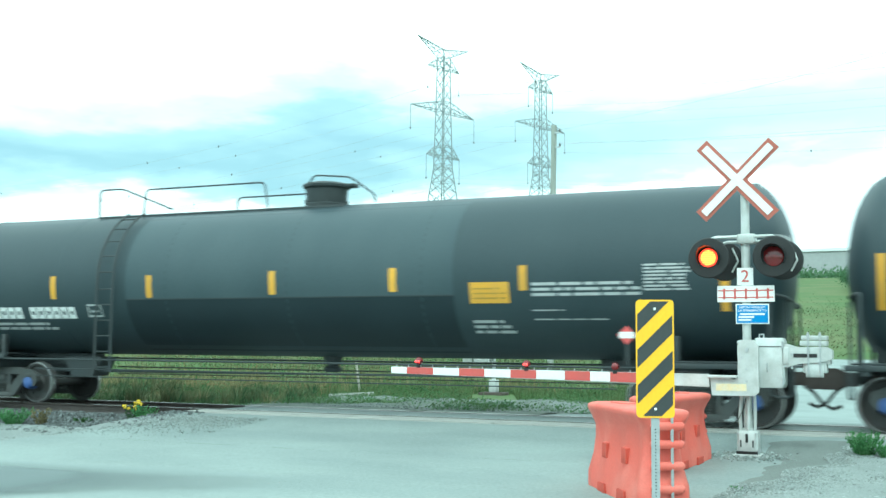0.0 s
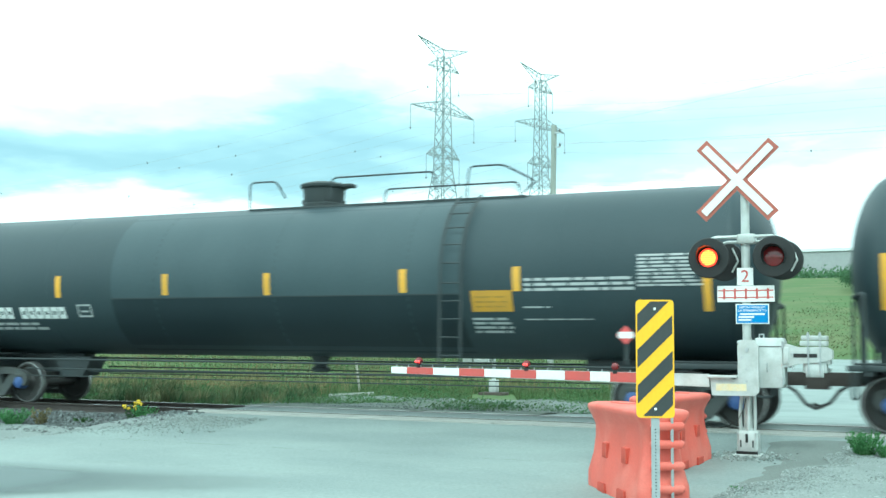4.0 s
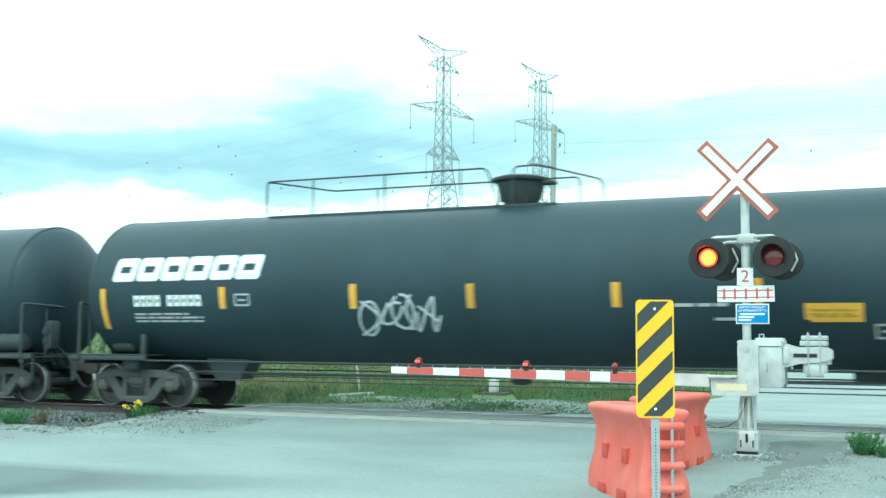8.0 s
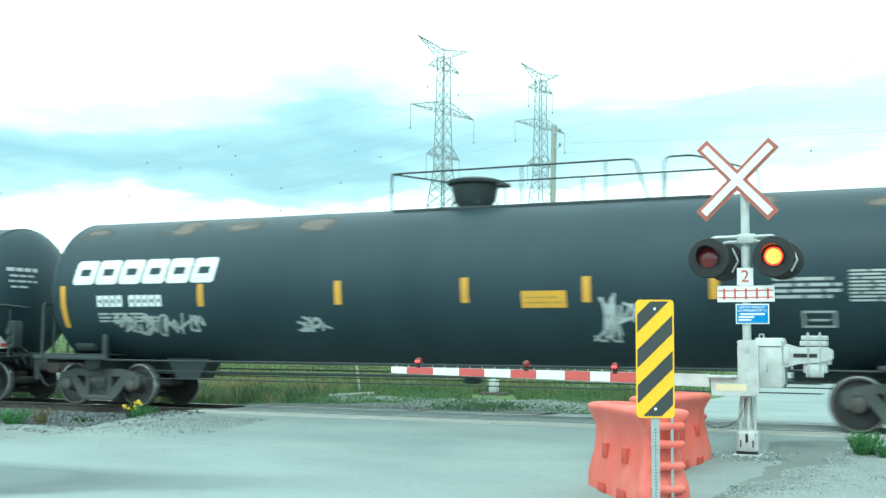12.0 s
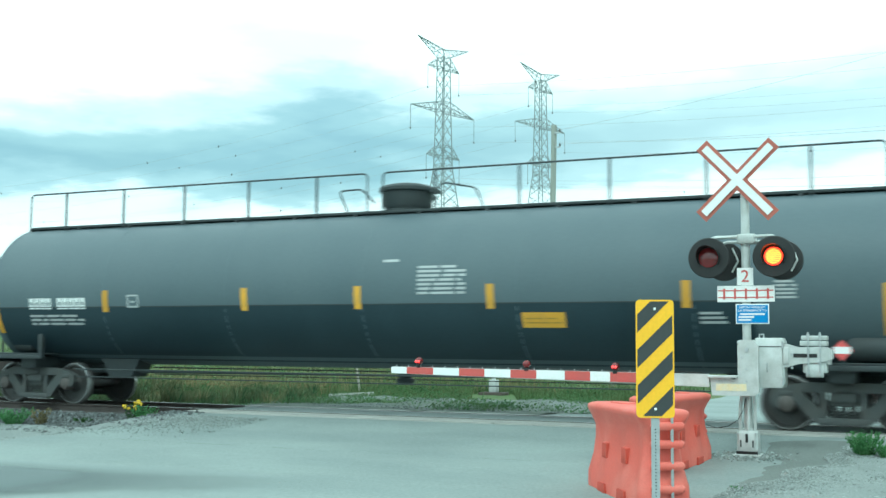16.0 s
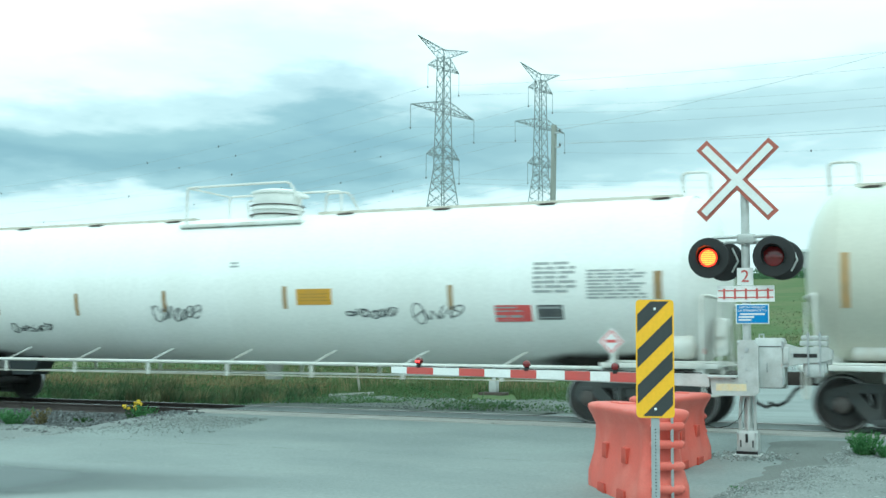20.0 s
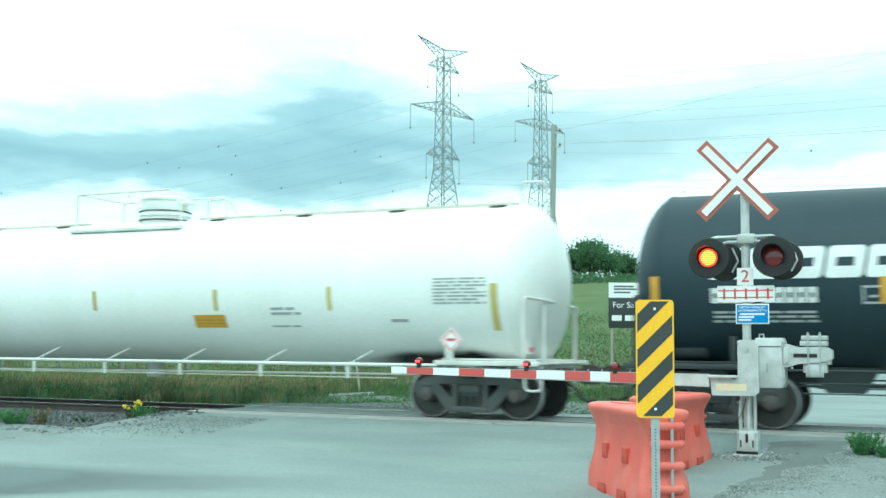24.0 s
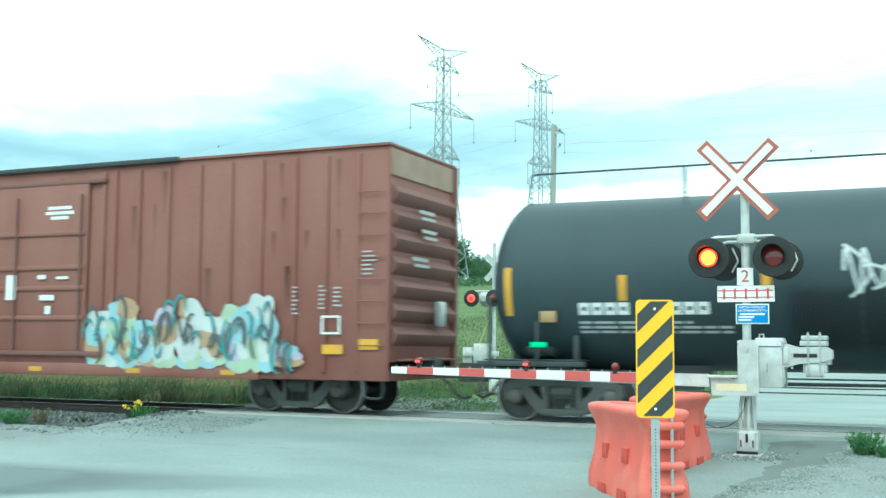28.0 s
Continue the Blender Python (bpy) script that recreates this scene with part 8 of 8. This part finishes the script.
CARS[8] = tank_car(8, "tank_car", "black tank car with logo blocks and faded pink graffiti", "car8", 8.22, 4.1, TANK_BLACK, FRAME_BLACK, "procor", "funnel", CAP_IRON, graffiti=(G_PINK,))
CARS[9] = tank_car(9, "tank_car", "black tank car with logo blocks and grey graffiti, dusty top", "car9", 8.24, 4.1, TANK_BLACK, FRAME_BLACK, "procor", "funnel", CAP_IRON, graffiti=(LETTER_DIM, G_WHITE, LETTER_DIM))
CARS[10] = tank_car(10, "tank_car", "plain black tank car with yellow bars", "car10", 8.19, 4.1, TANK_BLACK, FRAME_BLACK, "procor", "funnel", CAP_IRON, graffiti=(LETTER_DIM,))
CARS[11] = tank_car(11, "tank_car", "dirty white tank car with a full-length railing", "car11", 8.12, 4.1, TANK_CREAM, FRAME_WHITE, "full", "ring", CAP_IRON, pale=True, graffiti=(G_BLACK,))
# TANK_BLACK sheet: this car's side is darker below 2.12 m.
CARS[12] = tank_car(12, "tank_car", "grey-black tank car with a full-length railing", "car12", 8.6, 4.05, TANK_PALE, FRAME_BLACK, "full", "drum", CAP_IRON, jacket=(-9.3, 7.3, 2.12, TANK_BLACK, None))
CARS[13] = tank_car(13, "tank_car", "black jacketed tank car with yellow lettering", "car13", 8.21, 4.15, TANK_DUSK, FRAME_BLACK, "utlx", "funnel", CAP_IRON, jacket=(-4.3, 3.4, 2.0, TANK_LOWER, None))
CARS[14] = tank_car(14, "tank_car", "rust-stained cream tank car with black graffiti", "car14", 8.32, 4.13, TANK_CREAM, FRAME_WHITE, "cage", "ring", CAP_IRON, dull=True, pale=True, graffiti=(G_BLACK,))
CARS[15] = tank_car(15, "tank_car", "white tank car with scattered black graffiti", "car15", 8.34, 4.1, TANK_WHITE, FRAME_WHITE, "cage", "ring", CAP_IRON, dull=True, pale=True, graffiti=(G_BLACK,))
CARS[16] = tank_car(16, "tank_car", "white tank car with one long line of black graffiti", "car16", 8.33, 4.1, TANK_WHITE, FRAME_WHITE, "cage", "ring", CAP_IRON, dull=True, pale=True, graffiti=(G_BLACK,))
CARS[17] = tank_car(17, "tank_car", "black tank car with clean white logo blocks", "car17", 8.23, 4.1, TANK_BLACK, FRAME_BLACK, "procor", "funnel", CAP_IRON, graffiti=(LETTER_DIM,))
CARS[18] = tank_car(18, "tank_car", "clean white tank car with white underframe", "car18", 8.33, 4.1, TANK_WHITE, FRAME_WHITE, "cage", "ring", CAP_IRON, pale=True)
CARS[19] = tank_car(19, "tank_car", "clean black tank car with a full-length railing", "car19", 8.26, 4.06, TANK_CLEAN, FRAME_BLACK, "full", "funnel", CAP_IRON)
CARS[20] = tank_car(20, "tank_car", "patched dark grey tank car with pale graffiti", "car20", 8.09, 4.1, TANK_MID, FRAME_BLACK, "low", "bonnet", CAP_IRON, graffiti=(G_WHITE,))


def box_car():
    """The tall oxide-red box car: ribbed sides, sliding door, corrugated end."""
    car = thing("box_car", "tall oxide-red box car with colourful graffiti along its side", "box car", group="train cars")
    half, end, w, z0, z1 = 6.8, 9.05, 1.52, 0.68, 5.18
    part("body", Shape().box(-end, -w, z0, end, w, z1, 0.02), BOX_RED, car)
    roof = Shape().prism([(-end - 0.02, z1), (end + 0.02, z1), (end + 0.02, z1 + 0.05), (-end - 0.02, z1 + 0.05)], -w - 0.05, w + 0.05)
    part("roof", roof, BOX_RED, car)
    part("roof_edge_rail", Shape().box(-5.2, -w - 0.10, z1 - 0.02, 4.1, -w - 0.02, z1 + 0.08, 0.015), FRAME_BLACK, car)
    for x in (2.13, 2.44, 3.08, 3.86, 4.65, 5.42, 6.17, 6.96, 7.67, 8.38):
        for y in (-1, 1):
            part("side_post", Shape().box(x - 0.045, min(y * w, y * (w + 0.05)), z0 + 0.15, x + 0.045, max(y * w, y * (w + 0.05)), z1 - 0.12, 0.012), BOX_RED, car)
            part("side_post", Shape().box(-x - 0.045, min(y * w, y * (w + 0.05)), z0 + 0.15, -x + 0.045, max(y * w, y * (w + 0.05)), z1 - 0.12, 0.012), BOX_RED, car)
    part("corner_panel", Shape().box(8.35, -w - 0.02, z0, end + 0.01, -w, z1 - 0.1, 0.01), BOX_RED, car)
    part("side_sill", Shape().box(-6.2, -w - 0.06, 0.66, 6.2, -w + 0.05, 0.92, 0.02), BOX_RED, car)
    part("side_sill", Shape().box(-6.2, w - 0.05, 0.66, 6.2, w + 0.06, 0.92, 0.02), BOX_RED, car)
    # sliding door
    door = part("sliding_door", Shape().box(-1.75, -w - 0.09, 1.18, 1.75, -w - 0.03, z1 - 0.35, 0.02), BOX_RED, car)
    for z in (1.9, 2.55, 3.0, 3.75):
        part("door_beam", Shape().box(-1.7, -w - 0.13, z - 0.05, 1.7, -w - 0.09, z + 0.05, 0.012), BOX_RED, door)
    for x in (-0.25, 1.6):
        part("lock_rod", Shape().tube((x, -w - 0.14, 1.2), (x, -w - 0.14, z1 - 0.6), 0.025, 8), BOX_END, door)
    part("door_track", Shape().box(-4.6, -w - 0.12, 1.08, 2.2, -w - 0.01, 1.18, 0.012), BOX_END, car)
    part("door_track", Shape().box(-4.6, -w - 0.10, z1 - 0.36, 2.2, -w - 0.01, z1 - 0.27, 0.012), BOX_END, car)
    # corrugated ends
    for sgn in (-1, 1):
        for k in range(7):
            z = 1.55 + k * 0.455
            ridge = Shape()
            prof = [(0.0, -0.21), (0.10, -0.10), (0.12, 0.02), (0.0, 0.16)]
            ridge.grid([[(sgn * (end + p), y, z + q) for y in (-w + 0.10, w - 0.10)] for p, q in prof], True)
            ridge.face([(sgn * (end + p), -w + 0.10, z + q) for p, q in prof])
            ridge.face([(sgn * (end + p), w - 0.10, z + q) for p, q in prof][::-1])
            part("end_ridge", ridge, BOX_END, car)
        part("end_panel", Shape().box(min(sgn * end, sgn * (end + 0.03)), -w + 0.03, 4.62, max(sgn * end, sgn * (end + 0.03)), w - 0.06, z1 - 0.05), mat("dusty_end_panel", (0.34, 0.25, 0.19), 0.75, other=(0.25, 0.15, 0.11), scale=2.5), car, "dusty tan upper end panel")
        part("end_post", Shape().box(min(sgn * end, sgn * (end + 0.09)), w - 0.12, z0, max(sgn * end, sgn * (end + 0.09)), w + 0.01, z1), BOX_END, car)
        part("end_sill", Shape().box(sgn * (end - 0.2) - 0.2, -w, 0.84, sgn * (end - 0.2) + 0.2, w, 1.06, 0.02), BOX_END, car)
        part("corner_step", handrail(Shape(), [(sgn * (end - 0.5), -w, 0.9), (sgn * (end - 0.5), -w, 0.35), (sgn * (end - 0.1), -w, 0.35), (sgn * (end - 0.1), -w, 0.9)], 0.022), FRAME_BLACK, car)
        part("hand_brake", Shape().box(min(sgn * (end + 0.10), sgn * (end + 0.24)), 0.30, 1.75, max(sgn * (end + 0.10), sgn * (end + 0.24)), 0.62, 2.25, 0.03), GALV, car, "grey hand brake housing")
        part("crossover_board", Shape().box(sgn * (end + 0.18) - 0.16, -1.2, 1.06, sgn * (end + 0.18) + 0.16, 1.2, 1.10, 0.01), BOX_END, car)
    for k in range(8):
        part("grab_iron", handrail(Shape(), [(8.42, -w - 0.02, 1.35 + k * 0.42), (8.42, -w - 0.09, 1.35 + k * 0.42), (8.95, -w - 0.09, 1.35 + k * 0.42), (8.95, -w - 0.02, 1.35 + k * 0.42)], 0.012), BOX_RED, car)
    rng = random.Random(77)

    def flat(name, x0, za, x1, zb, material, lift=0.055, label=""):
        return part(name, Shape().box(x0, -w - lift - 0.002, za, x1, -w - lift + 0.001, zb), material, car, label)
    for x0, za, x1, zb in ((7.65, 1.18, 8.10, 1.36), (8.45, 1.27, 8.86, 1.47)):
        flat("reflective_square", x0, za, x1, zb, BAR_YELLOW, 0.057, "yellow reflective rectangle")
    for x in (0.2, 2.9, 5.3, -2.4):
        part("sill_reflector", Shape().box(x, -w - 0.068, 0.74, x + 0.36, -w - 0.062, 0.84), BAR_YELLOW, car)
    frame_box = Shape()
    for a, b, c, d in ((7.62, 1.56, 8.04, 1.60), (7.62, 1.88, 8.04, 1.92), (7.62, 1.60, 7.66, 1.88), (8.0, 1.60, 8.04, 1.88)):
        frame_box.box(a, -w - 0.06, b, c, -w - 0.056, d)
    part("data_frame", frame_box, LETTER, car)
    for x0, x1, za, zb in ((6.95, 7.10, 1.95, 2.5), (7.55, 7.72, 2.05, 2.5), (7.88, 8.06, 2.1, 2.5), (8.5, 8.85, 2.7, 3.15)):
        s = Shape()
        k = za
        while k < zb:
            s.box(x0, -w - 0.06, k, x0 + (x1 - x0) * rng.uniform(0.5, 1), -w - 0.056, k + 0.03)
            k += 0.085
        part("small_print", s, LETTER_DIM, car)
    words = Shape()
    for k, (a, b) in enumerate(((0.62, 1.28), (0.55, 1.35), (0.7, 1.2))):
        words.box(a, -w - 0.096, 4.28 - k * 0.11, b, -w - 0.092, 4.35 - k * 0.11)
    for a, b, c, d in ((0.42, 0.66, 2.75, 2.84), (0.95, 1.3, 2.74, 2.8), (0.5, 0.9, 2.28, 2.4), (0.66, 0.82, 1.98, 2.16), (-0.5, -0.2, 2.3, 2.85)):
        words.box(a, -w - 0.135, c, b, -w - 0.131, d)
    part("door_print", words, LETTER, car)
    # graffiti: tall upright shapes, shaded in stripes and rimmed in dark paint
    paints = (G_SKY, G_LIME, G_TAN, G_LILAC, G_WHITE, G_SKY, G_TAN)
    k = 0
    for n in range(9):
        left, wide = 1.85 + n * 0.60, rng.uniform(0.44, 0.58)
        low, high = 0.84 + 0.10 * rng.random(), 2.05 + 0.22 * math.sin(n * 2.1) - (0.5 if n == 8 else 0.0)
        bands = [(0.0, 0.22, G_LIME), (0.18, 0.50, rng.choice((G_TAN, G_WHITE, G_LIME))), (0.45, 0.80, rng.choice(paints)), (0.74, 1.0, rng.choice((G_SKY, G_LILAC, G_WHITE)))]
        for u0, u1, m in bands:
            for half_of in (0, 1):
                k += 1
                cx = left + wide * (0.28 + 0.44 * half_of) + rng.uniform(-0.04, 0.04)
                cz, rz = low + (high - low) * (u0 + u1) / 2 + rng.uniform(-0.05, 0.05), (high - low) * (u1 - u0) * 0.72
                rx, tilt = wide * rng.uniform(0.36, 0.54), rng.uniform(-0.25, 0.35)
                pts = []
                for i in range(12):
                    t = 6.283 * i / 12
                    x, z = rx * math.cos(t) * (1 + 0.18 * math.sin(3 * t + k)), rz * math.sin(t) * (1 + 0.15 * math.sin(2 * t + k))
                    pts.append((cx + x + z * tilt, max(0.72, cz + z)))
                part("graffiti_piece", Shape().prism(pts, -w - 0.058 - 0.0003 * k, -w - 0.052 - 0.00025 * k), m if rng.random() < 0.75 else rng.choice(paints), car, "sprayed graffiti shape")
        for side in range(5):
            k += 1
            cx, cz = left + wide * (0.15 + 0.18 * side) + rng.uniform(-0.05, 0.05), low + (high - low) * rng.uniform(0.3, 0.8)
            r, a0, sweep = rng.uniform(0.12, 0.26), rng.uniform(0, 6.283), rng.uniform(2.0, 4.2)
            rows = []
            for i in range(15):
                t = a0 + sweep * i / 14
                p = 0.012 + 0.024 * math.sin(math.pi * i / 14)
                rows.append([(cx + (r * 0.7 + g * p) * math.cos(t), -w - 0.100 - 0.0003 * k, cz + (r * 1.7 + g * p) * math.sin(t)) for g in (-1, 1)])
            part("graffiti_outline", facing(Shape().grid(rows, False)), G_BLACK if side % 4 else G_TEAL, car, "dark sprayed outline")
    # rain streaks and scrapes down the side
    for n in range(26):
        x, top_z = rng.uniform(-8.6, 8.3), rng.choice((z1 - 0.2, z1 - 0.9, 3.6, 2.9))
        wide, long = rng.uniform(0.10, 0.30), rng.uniform(0.5, 1.9)
        rows = [[(x + wide * (u / 4 - 0.5), -w - 0.004 - 0.0004 * n, top_z - long * v / 8) for v in range(9)] for u in range(5)]
        fades = [[min(1.0, 2.5 * u / 4, 2.5 * (1 - u / 4)) * (1 - v / 8) for v in range(9)] for u in range(5)]
        me = soft_sheet(rows, fades)
        me.materials.append(BOX_STREAK)
        part("rain_streak", me, None, car, "dark rusty rain streak")
    for y0, za in ((-0.45, 3.98), (-0.35, 3.6), (-0.75, 3.02)):
        part("end_print", Shape().box(end + 0.125, y0, za, end + 0.13, y0 + 0.7, za + 0.07).box(end + 0.125, y0 + 0.1, za - 0.12, end + 0.13, y0 + 0.75, za - 0.06), LETTER_DIM, car)
    running_gear(car, half, half + 3.35, CAP_IRON, 21, FRAME_BLACK)
    return car


CARS[21] = box_car()

# ---- what moves ----
GONE = [(0.0, 0.0), (1.0, 15.29), (2.0, 30.58), (3.0, 45.85), (3.5, 53.08), (5.5, 83.34), (6.0, 91.39), (7.0, 106.49), (8.0, 121.72), (9.0, 137.11),
        (10.0, 152.30), (11.0, 167.51), (12.0, 182.59), (12.5, 189.75), (14.5, 219.88), (15.0, 227.80), (16.0, 242.85), (17.0, 257.67), (18.0, 272.72),
        (19.0, 287.89), (20.0, 302.91), (21.0, 317.87), (21.5, 325.42), (23.5, 355.52), (24.0, 362.98), (25.0, 378.01), (26.0, 393.06), (27.0, 407.97), (28.0, 422.48)]
FLASH_PERIOD, FLASH_START = 1.053, -0.51


def motions():
    # every car rolls along the track by the same distance
    for n, car in CARS.items():
        walk(car, [(t, pose(MIDDLE[n] + d, 0, 0)) for t, d in GONE])
    # wheels turn while their car is near the crossing
    for w, n, x, ax in WHEELS:
        rows, k = [], 0
        while k * 0.045 <= DURATION:
            t = k * 0.045
            d = lerp_rows(GONE, t)
            if -34 < MIDDLE[n] + x + d < 18:
                rows.append((t, pose(ax, 0, 0.457) @ Matrix.Rotation((d % (2 * math.pi * 0.455)) / 0.455, 4, "Y")))
            k += 1
        if not rows:
            rows = [(0.0, pose(ax, 0, 0.457))]
        if rows[0][0] > 0:
            rows.insert(0, (0.0, rows[0][1]))
        if rows[-1][0] < DURATION:
            rows.append((DURATION, rows[-1][1]))
        walk(w, rows)
    # the lamps flash in turn: a glowing disc slides past its lens and back
    for lit, phase, depth in ((SIGNAL_LIT[0], 0, 0.05), (SIGNAL_LIT[1], 1, 0.05), (GATE_LIT[1], 0, 0.075), (GATE_LIT[2], 1, 0.075), (FAR_LIT[0], 0, 0.05), (FAR_LIT[1], 1, 0.05)):
        base = lit.matrix_basis.copy()
        front, back = base @ Matrix.Translation((0, -0.012, 0)), base @ Matrix.Translation((0, depth, 0))
        rows, k = [], 0
        half = FLASH_PERIOD / 2
        begin = FLASH_START - (0.06 if lit in GATE_LIT else 0.0)
        t, long = (begin, half + 0.05) if phase == 0 else (begin + half + 0.05, half - 0.05)
        on = [(t + j * FLASH_PERIOD, t + j * FLASH_PERIOD + long) for j in range(-1, 29)]
        state = lambda s: any(a <= s < b for a, b in on)
        rows.append((0.0, front if state(0.0) else back))
        for a, b in on:
            for s, m0, m1 in ((a, back, front), (b, front, back)):
                if 0.07 < s < DURATION - 0.07:
                    rows += [(s - 0.033, m0), (s + 0.034, m1)]
        rows.append((DURATION, front if state(DURATION) else back))
        walk(lit, rows)
    # the lamp at the tip of the boom burns steadily
    tip = GATE_LIT[0].matrix_basis @ Matrix.Translation((0, -0.012, 0))
    walk(GATE_LIT[0], [(0.0, tip), (DURATION, tip)])


motions()
